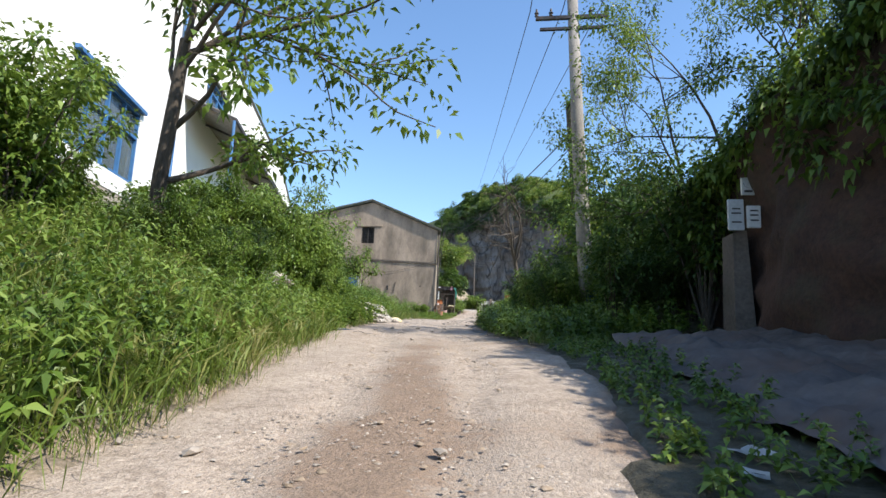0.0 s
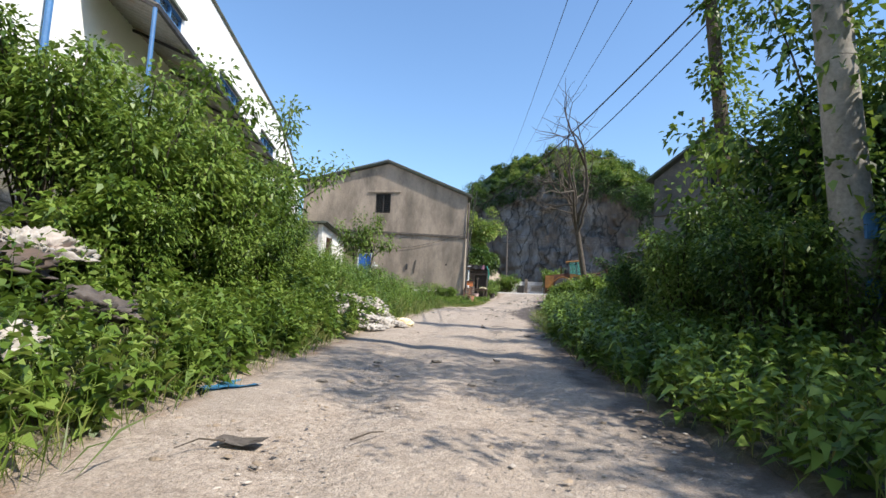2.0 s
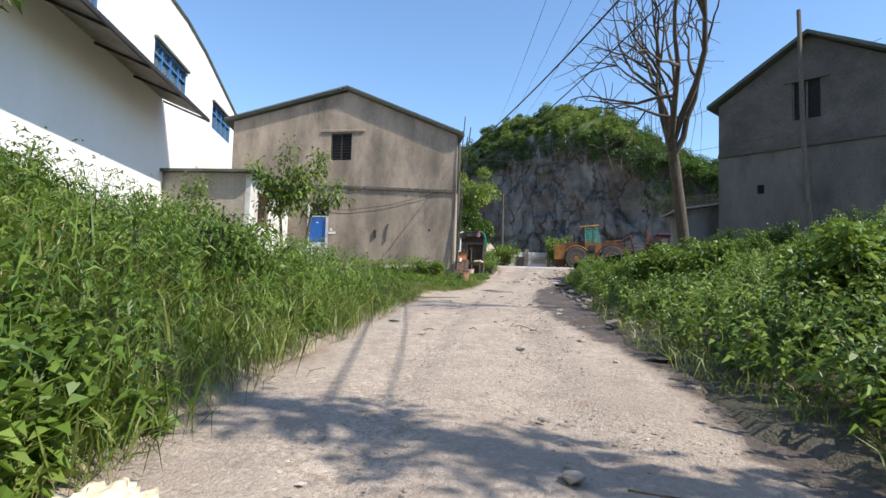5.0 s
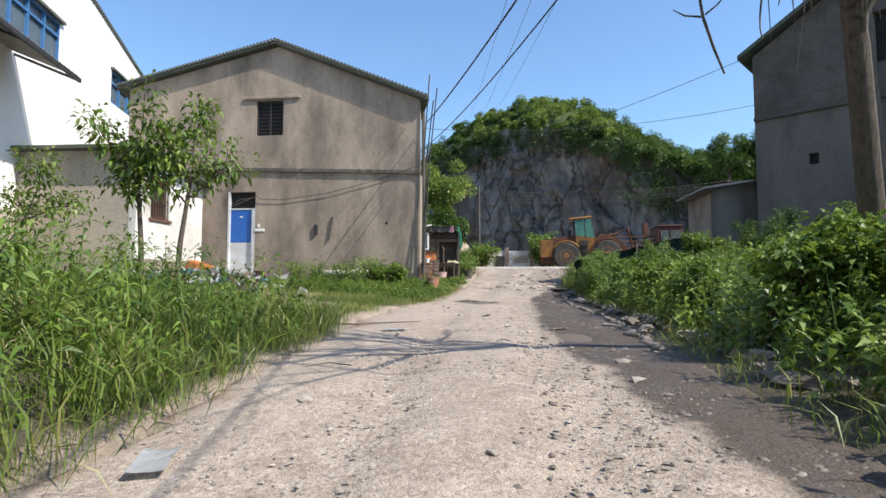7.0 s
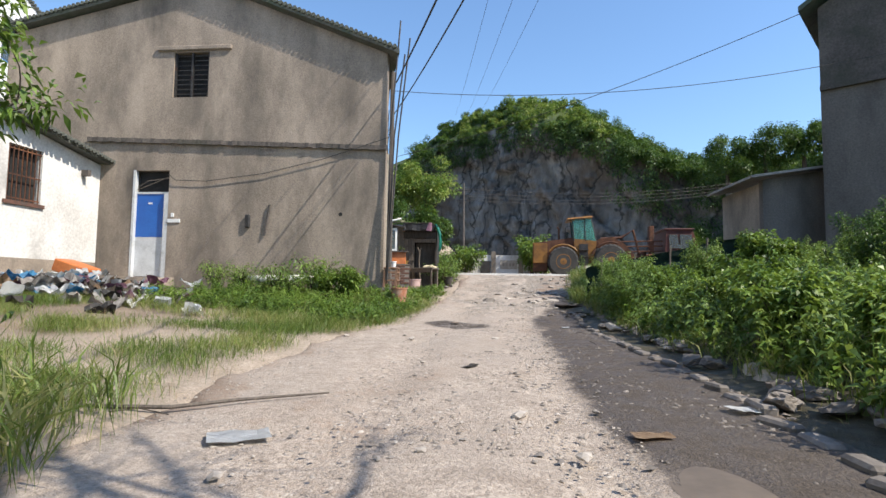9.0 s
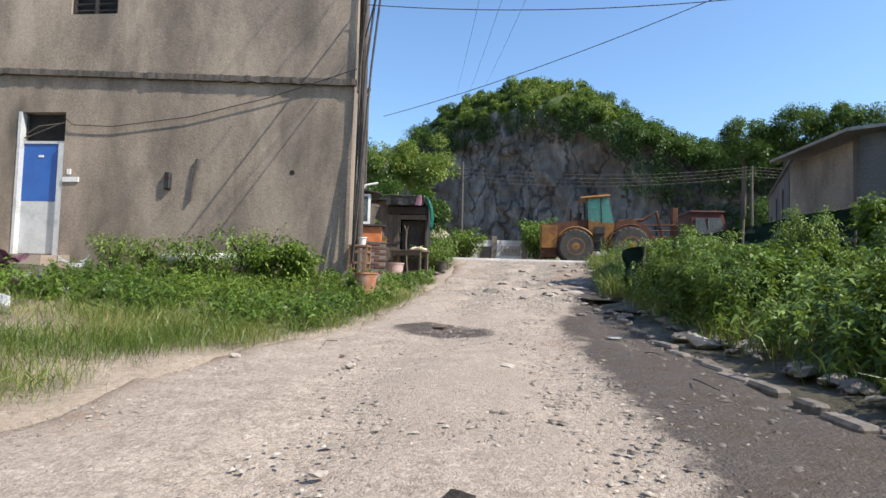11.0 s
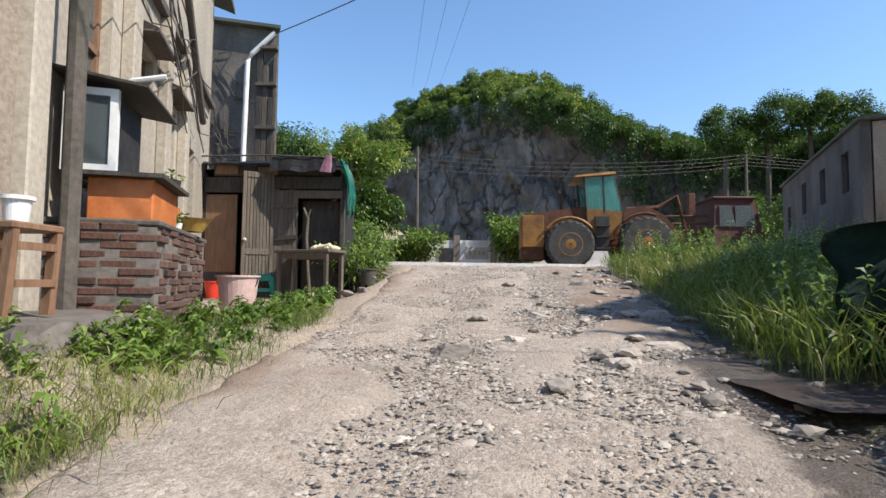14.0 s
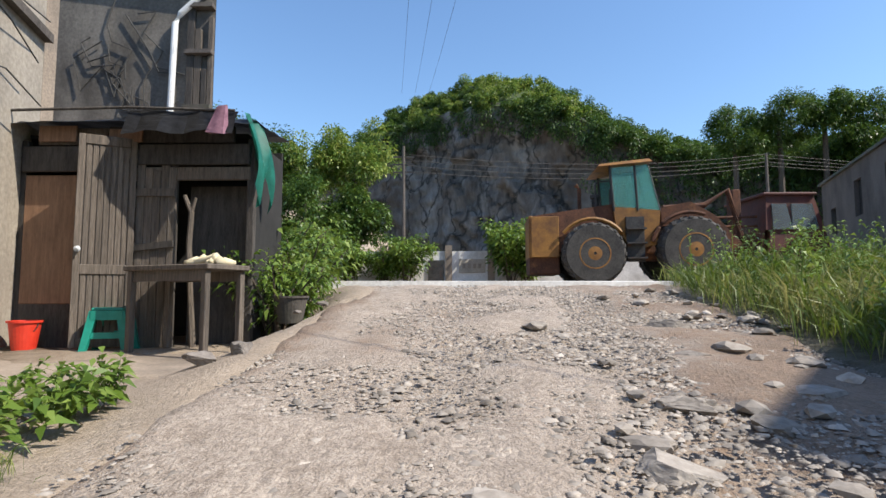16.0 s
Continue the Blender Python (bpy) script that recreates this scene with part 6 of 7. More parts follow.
for a, b, c, d_ in ((-0.52, 3.72, -0.46, 5.88), (-0.06, 3.72, 0, 5.88), (-0.46, 3.72, -0.06, 3.82), (-0.46, 4.45, -0.06, 4.55), (-0.46, 5.78, -0.06, 5.88)):
    part("rail", box(bmesh.new(), (a, -0.045, b), (c, -0.02, d_), hinge, 0.005), "wood", leaf_d)
for k in range(7):
    part("slat", box(bmesh.new(), (-0.45 + 0.056 * k, -0.032, 3.82), (-0.405 + 0.056 * k, -0.02, 5.78), hinge, 0.004), "wood", leaf_d)
part("handle", lathe(bmesh.new(), [(0.02, 0), (0.02, 0.05), (0.03, 0.06), (0.0, 0.08)], (0, 0, 0), 10, hinge @ Matrix.Translation((-0.48, -0.045, 4.7)) @ Matrix.Rotation(radians(90), 4, "X")), "pale_metal", leaf_d)
# shed's inner walls painted near-black for the lack of light inside
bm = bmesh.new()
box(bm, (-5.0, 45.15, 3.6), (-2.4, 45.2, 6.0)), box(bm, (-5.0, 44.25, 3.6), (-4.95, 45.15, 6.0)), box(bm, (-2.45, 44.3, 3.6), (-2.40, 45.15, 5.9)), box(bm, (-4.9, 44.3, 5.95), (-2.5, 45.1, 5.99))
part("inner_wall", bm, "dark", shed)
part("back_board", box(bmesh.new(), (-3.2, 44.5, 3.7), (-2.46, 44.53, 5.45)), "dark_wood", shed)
part("branch", tube(bmesh.new(), [(-2.93, 44.1, 3.7), (-2.98, 44.12, 4.2), (-3.02, 44.13, 4.75), (-3.0, 44.12, 5.1), (-3.08, 44.12, 5.28)], [0.035, 0.03, 0.03, 0.028, 0.02], 7), "wood", shed, "crooked branch prop")
part("branch", tube(bmesh.new(), [(-3.0, 44.12, 5.1), (-2.95, 44.1, 5.25)], [0.02, 0.015], 6), "wood", shed)
bm = bmesh.new()
cv_ = {}
for i in range(9):
    for j in range(16):
        s = j / 15
        cv_[i, j] = bm.verts.new((-2.42 + 0.16 * math.sin(s * 2.2) + 0.04 * math.sin(i * 2.1), 43.98 + 0.06 * i, 6.12 - 1.0 * s * (0.75 + 0.25 * math.sin(i))))
for i in range(8):
    for j in range(15):
        bm.faces.new((cv_[i, j], cv_[i + 1, j], cv_[i + 1, j + 1], cv_[i, j + 1]))
bmesh.ops.solidify(bm, geom=bm.faces[:], thickness=0.012)
part("side_sheet", bm, "green_tarp", shed, "torn green plastic sheet hanging at the side")
bm = bmesh.new()
tv2 = {}
for i in range(10):
    for j in range(6):
        tv2[i, j] = bm.verts.new((-3.6 + i * 0.125, 43.96 - 0.03 * j + 0.02 * math.sin(i * 1.7), 6.14 - 0.055 * j + 0.02 * math.sin(i * 1.3 + j)))
for i in range(9):
    for j in range(5):
        bm.faces.new((tv2[i, j], tv2[i + 1, j], tv2[i + 1, j + 1], tv2[i, j + 1]))
bmesh.ops.solidify(bm, geom=bm.faces[:], thickness=0.012)
part("roof_skirt", bm, "tarp", shed, "crumpled black plastic over the eave")
rag = tagged(part("rag", slab(bmesh.new(), [(-2.74, 43.80, 5.86), (-2.56, 43.80, 5.84), (-2.53, 43.86, 5.86), (-2.72, 43.86, 5.86)], [(-2.64, 43.84, 6.14), (-2.56, 43.84, 6.15), (-2.55, 43.87, 6.15), (-2.63, 43.87, 6.15)]), "purple_cloth"), "mauve rag hung over the shed's eave", "cloth")

# table with a cloth
table = thing("table", (-2.85, 43.7, 3.69), "small old grey wooden table beside the shed", "table")
tm = Matrix.Translation((-2.83, 43.72, 3.69)) @ Matrix.Rotation(radians(-22), 4, "Z")
part("tabletop", box(bmesh.new(), (-0.54, -0.26, 0.78), (0.54, 0.26, 0.83), tm, 0.008), "wood", table)
part("apron", box(bmesh.new(), (-0.48, -0.22, 0.68), (0.48, -0.19, 0.78), tm), "wood", table)
part("apron", box(bmesh.new(), (-0.48, 0.19, 0.68), (0.48, 0.22, 0.78), tm), "wood", table)
for x in (-0.5, 0.44):
    for y in (-0.24, 0.18):
        part("leg", box(bmesh.new(), (x, y, -0.02), (x + 0.06, y + 0.06, 0.78), tm, 0.006), "wood", table)
bm = bmesh.new()
for k in range(9):
    a = k * 0.7
    tube(bm, [tm @ Vector((0.02 + 0.05 * k + 0.05 * math.cos(a), -0.08 + 0.08 * math.sin(a * 1.7), 0.845)), tm @ Vector((0.1 + 0.05 * k, 0.02 + 0.06 * math.sin(a), 0.88 + 0.025 * math.sin(a * 2))), tm @ Vector((0.2 + 0.04 * k, 0.1 * math.cos(a), 0.85))], [0.03, 0.045, 0.025], 7)
tagged(part("cloth", bm, "cloth", smooth=True), "crumpled cream cloth lying on the table", "cloth")

# green stool
stool = thing("stool", (-3.68, 43.95, 3.69), "small teal plastic stool on the yard slab", "stool")
sm = Matrix.Translation((-3.68, 43.95, 3.69)) @ Matrix.Rotation(radians(12), 4, "Z")
part("seat", box(bmesh.new(), (-0.15, -0.12, 0.39), (0.15, 0.12, 0.43), sm, 0.015), "green_plastic", stool)
for x, y in ((-1, -1), (1, -1), (-1, 1), (1, 1)):
    bm = bmesh.new()
    slab(bm, [(x * 0.19 - 0.03, y * 0.15 - 0.025, 0), (x * 0.19 + 0.03, y * 0.15 - 0.025, 0), (x * 0.19 + 0.03, y * 0.15 + 0.025, 0), (x * 0.19 - 0.03, y * 0.15 + 0.025, 0)], [(x * 0.12 - 0.04, y * 0.095 - 0.025, 0.4), (x * 0.12 + 0.04, y * 0.095 - 0.025, 0.4), (x * 0.12 + 0.04, y * 0.095 + 0.025, 0.4), (x * 0.12 - 0.04, y * 0.095 + 0.025, 0.4)], sm)
    part("leg", bm, "green_plastic", stool)
for y in (-0.135, 0.12):
    part("rail", box(bmesh.new(), (-0.15, y, 0.13), (0.15, y + 0.02, 0.19), sm), "green_plastic", stool)
    part("skirt", box(bmesh.new(), (-0.14, y, 0.31), (0.14, y + 0.02, 0.4), sm), "green_plastic", stool)


def bucket(x, y, z, r0, r1, h, mat, label, handle=True):
    b = thing("bucket", (x, y, z), label, "bucket")
    bm = bmesh.new()
    lathe(bm, [(r0 - 0.005, 0), (r0, 0.005), (r1, h - 0.02), (r1 + 0.015, h - 0.02), (r1 + 0.015, h), (r1 - 0.012, h), (r0 - 0.012, 0.02)], (x, y, z), 26)
    part("body", bm, mat, b, smooth=False)
    if handle:
        part("handle", tube(bmesh.new(), [(x + (r1 + 0.01) * math.cos(a), y - 0.02 - 0.03 * math.sin(a), z + h - 0.03 - r1 * 0.9 * math.sin(a)) for a in np.linspace(0, math.pi, 12)], 0.006, 5), "iron", b)
    return b


bucket(-2.60, 40.25, 3.67, 0.155, 0.20, 0.40, "pink_plastic", "faded pink paint bucket on the yard slab")
bucket(-4.55, 43.95, 3.69, 0.10, 0.14, 0.30, "red_plastic", "red plastic bucket beside the shed door")
bucket(-1.95, 44.15, 3.95, 0.12, 0.17, 0.28, "grime_shade", "dark grey bucket among the weeds", False)
bucket(-2.7, 37.62, 4.312, 0.055, 0.065, 0.14, "white_plastic", "small white cup-shaped pail on the wooden stand", False)
bucket(-2.36, 36.55, 3.5, 0.14, 0.175, 0.33, "terracotta", "dirty orange-brown planter tub in the weeds", False)
bm = bmesh.new()
lathe(bm, [(0.10, 0), (0.17, 0.11), (0.185, 0.115), (0.16, 0.115), (0.09, 0.015)], (-2.85, 39.75, 4.46), 24)
tagged(part("basin", bm, "yellow_plastic"), "dull yellow plastic basin on the brick counter", "basin")
stand = thing("wooden_stool", (-2.74, 37.62, 3.84), "tall square brown wooden stool at the house corner", "stool")
part("top", box(bmesh.new(), (-2.91, 37.45, 4.27), (-2.57, 37.8, 4.31), None, 0.008), "brown_wood", stand)
for x, y in ((-2.9, 37.46), (-2.62, 37.46), (-2.9, 37.75), (-2.62, 37.75)):
    part("leg", slab(bmesh.new(), [(x - 0.02, y - 0.02, 3.83), (x + 0.03, y - 0.02, 3.83), (x + 0.03, y + 0.03, 3.83), (x - 0.02, y + 0.03, 3.83)], [(x, y, 4.27), (x + 0.045, y, 4.27), (x + 0.045, y + 0.04, 4.27), (x, y + 0.04, 4.27)]), "brown_wood", stand)
for z in (3.98, 4.17):
    part("rail", box(bmesh.new(), (-2.88, 37.455, z), (-2.6, 37.485, z + 0.04)), "brown_wood", stand)
    part("rail", box(bmesh.new(), (-2.605, 37.49, z), (-2.575, 37.76, z + 0.04)), "brown_wood", stand)
bm = bmesh.new()
slab(bm, [(-2.96, 37.3, 3.4), (-2.28, 37.2, 3.4), (-2.22, 38.35, 3.4), (-2.96, 38.4, 3.4)], [(-2.95, 37.36, 3.83), (-2.4, 37.3, 3.81), (-2.36, 38.3, 3.8), (-2.95, 38.4, 3.83)])
bmesh.ops.subdivide_edges(bm, edges=bm.edges[:], cuts=7, use_grid_fill=True)
for v_ in bm.verts:
    v_.co += 0.05 * noise.noise_vector(v_.co * 5) * (1 if v_.co.z < 3.78 else 0.2)
tagged(part("ledge", bm, "dark_stone"), "crumbling stone ledge at the foot of the house", "ledge", kind="structure")

# brick counter
counter = thing("brick_counter", (-2.8, 39.4, 3.68), "low counter of crumbling red brick", "counter")
cm = along((-2.45, 38.5), SIDE)  # u along the road side, +y into the counter
bm = bmesh.new()
slab(bm, [(0.006, 0.006, 3.6), (1.88, 0.006, 3.6), (1.88, 0.72, 3.6), (0.006, 0.72, 3.6)], [(0.006, 0.006, 4.38), (1.88, 0.006, 4.38), (1.88, 0.72, 4.38), (0.006, 0.72, 4.38)], cm)
part("core", bm, "dark_stone", counter, "dark mortar")
bm = bmesh.new()
box(bm, (0.0, -0.02, 4.385), (1.9, 0.74, 4.43), cm, 0.012)
part("top", bm, "grime_shade", counter, "broken cement top")
bb = bmesh.new()
box(bb, (-0.112, -0.05, -0.025), (0.112, 0.05, 0.025), None, 0.006)
first = part("brick", bb, "brick", counter)
first_used = False
for face in (0, 1):
    for r in range(12):
        n = 8 if face == 0 else 3
        for c in range(n + 1):
            u = 0.115 + c * 0.236 - (0.118 if r % 2 else 0)
            lim = 1.9 if face == 0 else 0.74
            if u < 0.1 or u > lim - 0.09:
                continue
            jit = rng.normal(0, 0.008, 2)
            spot = (u, 0.045 + jit[0], 3.705 + r * 0.0605 + jit[1] * 0.4) if face == 0 else (0.045 + jit[0], u, 3.705 + r * 0.0605 + jit[1] * 0.4)
            m = cm @ Matrix.Translation(spot) @ Matrix.Rotation(radians(90 if face else 0) + rng.normal(0, 0.06), 4, "Z")
            ob = first if not first_used else new("brick", first.data)
            first_used = True
            ob.parent = counter
            ob.matrix_parent_inverse = counter.matrix_basis.inverted()
            ob.matrix_basis = m
ch = thing("cupboard", (-3.1, 38.9, 4.43), "orange varnished board cupboard on the counter", "cupboard")
bm = bmesh.new()
box(bm, (0.18, 0.08, 4.43), (0.95, 0.5, 4.74), cm, 0.01)
part("body", bm, "orange_wood", ch)
part("top", box(bmesh.new(), (0.1, 0.0, 4.74), (1.02, 0.58, 4.77), cm), "dark_wood", ch)
cab = thing("display_cabinet", (-3.1, 38.8, 4.77), "white-framed glass cabinet standing on the cupboard", "cabinet")
part("glass", box(bmesh.new(), (0.165, 0.36, 4.8), (0.175, 0.62, 5.32), cm), "glass", cab, "dark glass front")
for a, b, c, d_ in ((0.32, 4.77, 0.37, 5.36), (0.61, 4.77, 0.66, 5.36), (0.37, 4.77, 0.61, 4.82), (0.37, 5.31, 0.61, 5.36)):
    part("frame", box(bmesh.new(), (0.15, a, b), (0.2, c, d_), cm), "white_plastic", cab)
part("back", box(bmesh.new(), (0.25, 0.36, 4.8), (0.27, 0.62, 5.32), cm), "dark", cab)
part("side", box(bmesh.new(), (0.2, 0.32, 4.77), (0.72, 0.345, 5.34), cm), "iron", cab)
part("side", box(bmesh.new(), (0.2, 0.635, 4.77), (0.72, 0.66, 5.34), cm), "pale_metal", cab)
part("rear", box(bmesh.new(), (0.7, 0.345, 4.77), (0.72, 0.635, 5.34), cm), "pale_metal", cab)
bm = bmesh.new()
slab(bm, [(0.08, 0.12, 5.37), (1.05, 0.12, 5.37), (1.05, 0.78, 5.47), (0.08, 0.78, 5.47)], [(0.08, 0.12, 5.39), (1.05, 0.12, 5.39), (1.05, 0.78, 5.49), (0.08, 0.78, 5.49)], cm)
part("roof_board", bm, "dark_wood", cab, "dark sloping rain board")
part("lamp_arm", tube(bmesh.new(), [cm @ Vector((0.75, 0.66, 5.3)), cm @ Vector((0.72, 0.4, 5.62)), cm @ Vector((0.72, 0.15, 5.68))], 0.025, 8), "white_plastic", cab, "bent white pipe")
for u, r, h, mt, lb in ((0.98, 0.06, 0.1, "iron", "small black flower pot with sprouts"), (1.15, 0.05, 0.09, "white_plastic", "small white cup with sprouts"), (1.3, 0.07, 0.13, "iron", "dark plastic flower pot")):
    p = thing("flower_pot", tuple(cm @ Vector((u, 0.12, 4.43))), lb, "flower pot")
    z0 = 4.77 if u < 1.0 else 4.43
    part("pot", lathe(bmesh.new(), [(r * 0.7, 0), (r, h), (r * 0.85, h), (r * 0.6, 0.02)], tuple(cm @ Vector((u, 0.12, z0))), 14), mt, p)
    v, f = crown([tuple(cm @ Vector((u, 0.12, z0 + h + 0.04)))], 26, 0.06, 0.05, 0.5)
    quads("sprout", v, f, "leaf", p)
tagged(part("cloth", box(bmesh.new(), (4.0, -0.135, 4.35), (4.35, -0.122, 4.95), side), "orange_wood"), "orange cloth hung on the wall below the window", "cloth")
pan = thing("wok", tuple(side @ Vector((2.3, -0.2, 5.0))), "black pan hanging on the wall", "pan")
part("bowl", box(bmesh.new(), (3.55, -0.19, 4.85), (3.8, -0.13, 5.15), side, 0.025), "iron", pan)
part("shelf_box", box(bmesh.new(), (3.56, -0.23, 4.88), (3.79, -0.19, 5.12), side, 0.03), "rubber", pan)

# ---- wheel loader ----
LOAD = Matrix.Translation((2.93, 50.8, 4.42)) @ Matrix.Rotation(radians(-4), 4, "Z") @ Matrix.Diagonal((1.2, 1.2, 1.2, 1))
loader = thing("wheel_loader", (3.9, 50.8, 4.42), "old yellow wheel loader, rusty, parked on the yard", "wheel loader")


def wheel(at, r, w, owner, hub_mat="yellow"):
    m = LOAD @ Matrix.Translation(at) @ Matrix.Rotation(radians(90), 4, "X")
    prof = [(r * 0.5, -w / 2), (r * 0.9, -w / 2), (r * 0.985, -w * 0.36), (r * 0.985, w * 0.36), (r * 0.9, w / 2), (r * 0.5, w / 2)]
    wh = part("wheel", lathe(bmesh.new(), prof, (0, 0, 0), 36, m), "rubber", owner, "black lugged tyre with a yellow rim")
    bm = bmesh.new()
    for k in range(22):
        a = 2 * math.pi * k / 22
        for s in (-1, 1):
            q = m @ Matrix.Rotation(a + (0.14 if s > 0 else 0), 4, "Z")
            slab(bm, [(r * 0.95, -0.035, s * w * 0.03), (r * 0.95, 0.035, s * w * 0.03), (r * 0.93, 0.10, s * w * 0.5), (r * 0.93, 0.03, s * w * 0.5)], [(r * 1.03, -0.03, s * w * 0.03), (r * 1.03, 0.03, s * w * 0.03), (r * 0.985, 0.095, s * w * 0.47), (r * 0.985, 0.035, s * w * 0.47)], q)
    part("tread", bm, "rubber", wh)
    part("rim", lathe(bmesh.new(), [(r * 0.5, w * 0.3), (r * 0.5, w * 0.505), (r * 0.46, w * 0.51), (r * 0.42, w * 0.36), (r * 0.24, w * 0.34), (r * 0.22, w * 0.5), (r * 0.05, w * 0.52), (r * 0.04, w * 0.3)], (0, 0, 0), 28, m), hub_mat, wh)


for y in (0, 1.25):
    wheel((0, y, 0.60), 0.585, 0.42, loader)
    wheel((1.80, y - 0.02, 0.66), 0.62, 0.44, loader)
bm = bmesh.new()
slab(bm, [(-1.12, 0.1, 0.62), (0.62, 0.1, 0.78), (0.62, 1.15, 0.78), (-1.12, 1.15, 0.62)], [(-1.12, 0.14, 1.36), (0.62, 0.14, 1.60), (0.62, 1.11, 1.60), (-1.12, 1.11, 1.36)], LOAD)
part("engine_hood", bm, "rust", loader, "rusted brown engine hood")
part("side_panel", box(bmesh.new(), (-1.15, 0.07, 0.55), (-0.62, 0.1, 1.34), LOAD, 0.01), "yellow", loader, "faded orange-yellow side panel")
part("rear_panel", box(bmesh.new(), (-1.19, 0.1, 0.55), (-1.12, 1.15, 1.36), LOAD, 0.015), "yellow", loader)
part("counterweight", box(bmesh.new(), (-1.18, 0.15, 0.22), (-0.6, 1.1, 0.58), LOAD, 0.03), "rust", loader)
part("fender", tube(bmesh.new(), [LOAD @ Vector((0.68 * math.cos(a), 0.02, 0.6 + 0.68 * math.sin(a))) for a in np.linspace(2.5, 0.25, 12)], 0.045, 6), "yellow", loader)
part("exhaust", tube(bmesh.new(), [LOAD @ Vector((-0.15, 0.5, 1.45)), LOAD @ Vector((-0.15, 0.5, 1.95)), LOAD @ Vector((-0.22, 0.5, 2.02))], 0.045, 10), "rust", loader)
part("air_cleaner", lathe(bmesh.new(), [(0.07, 0), (0.07, 0.2), (0.1, 0.21), (0.1, 0.27), (0.02, 0.3)], (0, 0, 0), 14, LOAD @ Matrix.Translation((0.14, 0.4, 1.52))), "iron", loader)
part("guard_rail", tube(bmesh.new(), [LOAD @ Vector(p) for p in ((0.1, 0.16, 1.5), (0.1, 0.16, 1.95), (0.16, 0.16, 2.02), (0.4, 0.16, 2.02), (0.48, 0.16, 1.9), (0.5, 0.16, 1.6))], 0.02, 6), "iron", loader)
bm = bmesh.new()
slab(bm, [(0.52, 0.05, 0.6), (1.2, 0.05, 0.78), (1.2, 1.2, 0.78), (0.52, 1.2, 0.6)], [(0.4, 0.05, 1.55), (1.28, 0.05, 1.42), (1.28, 1.2, 1.42), (0.4, 1.2, 1.55)], LOAD)
part("cab_base", bm, "yellow", loader, "worn yellow cab base")
cabl = part("cab_roof", slab(bmesh.new(), [(0.12, -0.02, 2.28), (1.14, -0.02, 2.36), (1.14, 1.27, 2.36), (0.12, 1.27, 2.28)], [(0.18, 0.05, 2.34), (1.1, 0.05, 2.43), (1.1, 1.2, 2.43), (0.18, 1.2, 2.34)], LOAD), "yellow", loader, "dirty cab roof plate")
for p, q in (((0.42, 0.06), (0.36, 0.06)), ((0.86, 0.06), (0.82, 0.06)), ((1.27, 0.08), (1.07, 0.08)), ((0.42, 1.18), (0.36, 1.18)), ((1.27, 1.16), (1.07, 1.16))):
    part("cab_pillar", tube(bmesh.new(), [LOAD @ Vector((*p, 1.42)), LOAD @ Vector((*q, 2.3))], 0.032, 6), "iron", loader)
for pts in (((0.42, 0.05, 1.5), (0.84, 0.05, 1.47), (0.81, 0.05, 2.28), (0.38, 0.05, 2.26)), ((0.88, 0.05, 1.46), (1.26, 0.05, 1.43), (1.06, 0.05, 2.32), (0.84, 0.05, 2.29)), ((1.27, 0.1, 1.43), (1.27, 1.14, 1.43), (1.07, 1.14, 2.32), (1.07, 0.1, 2.32)), ((0.42, 1.19, 1.5), (1.26, 1.19, 1.43), (1.06, 1.19, 2.32), (0.38, 1.19, 2.26))):
    bm = bmesh.new()
    bm.faces.new([bm.verts.new(LOAD @ Vector(p)) for p in pts])
    bmesh.ops.solidify(bm, geom=bm.faces[:], thickness=0.012)
    part("cab_window", bm, "cab_glass", loader)
part("seat", box(bmesh.new(), (0.5, 0.45, 1.5), (0.75, 0.85, 2.0), LOAD, 0.04), "rubber", loader)
part("ladder", box(bmesh.new(), (0.62, -0.03, 0.45), (0.95, 0.05, 1.3), LOAD), "iron", loader)
for z in (0.5, 0.78, 1.05):
    part("step", box(bmesh.new(), (0.60, -0.16, z), (0.96, -0.02, z + 0.03), LOAD), "iron", loader)
part("frame", box(bmesh.new(), (0.3, 0.35, 0.5), (2.3, 0.9, 0.95), LOAD, 0.02), "rust", loader)
part("front_fender", tube(bmesh.new(), [LOAD @ Vector((1.80 + 0.72 * math.cos(a), 0.0, 0.66 + 0.72 * math.sin(a))) for a in np.linspace(2.9, 1.2, 10)], 0.05, 6), "rust", loader)
for y in (0.3, 0.95):
    bm = bmesh.new()
    pts = [(1.35, 1.5), (1.9, 1.62), (2.35, 1.35), (3.05, 0.55), (2.95, 0.35), (2.15, 1.0), (1.8, 1.25), (1.35, 1.2)]
    lo = [bm.verts.new(LOAD @ Vector((x, y - 0.05, z))) for x, z in pts]
    hi = [bm.verts.new(LOAD @ Vector((x, y + 0.05, z))) for x, z in pts]
    bm.faces.new(lo), bm.faces.new(hi[::-1])
    for i in range(len(pts)):
        bm.faces.new((lo[i], lo[(i + 1) % len(pts)], hi[(i + 1) % len(pts)], hi[i]))
    part("lift_arm", bm, "rust", loader, "heavy rusted lifting arm")
    part("cylinder", tube(bmesh.new(), [LOAD @ Vector((1.5, y, 0.9)), LOAD @ Vector((2.4, y, 1.05))], 0.06, 10), "iron", loader)
part("tilt_link", tube(bmesh.new(), [LOAD @ Vector((1.5, 0.62, 1.55)), LOAD @ Vector((2.3, 0.62, 1.6)), LOAD @ Vector((2.75, 0.62, 1.9)), LOAD @ Vector((3.0, 0.62, 0.9))], 0.07, 8), "rust", loader)
bm = bmesh.new()
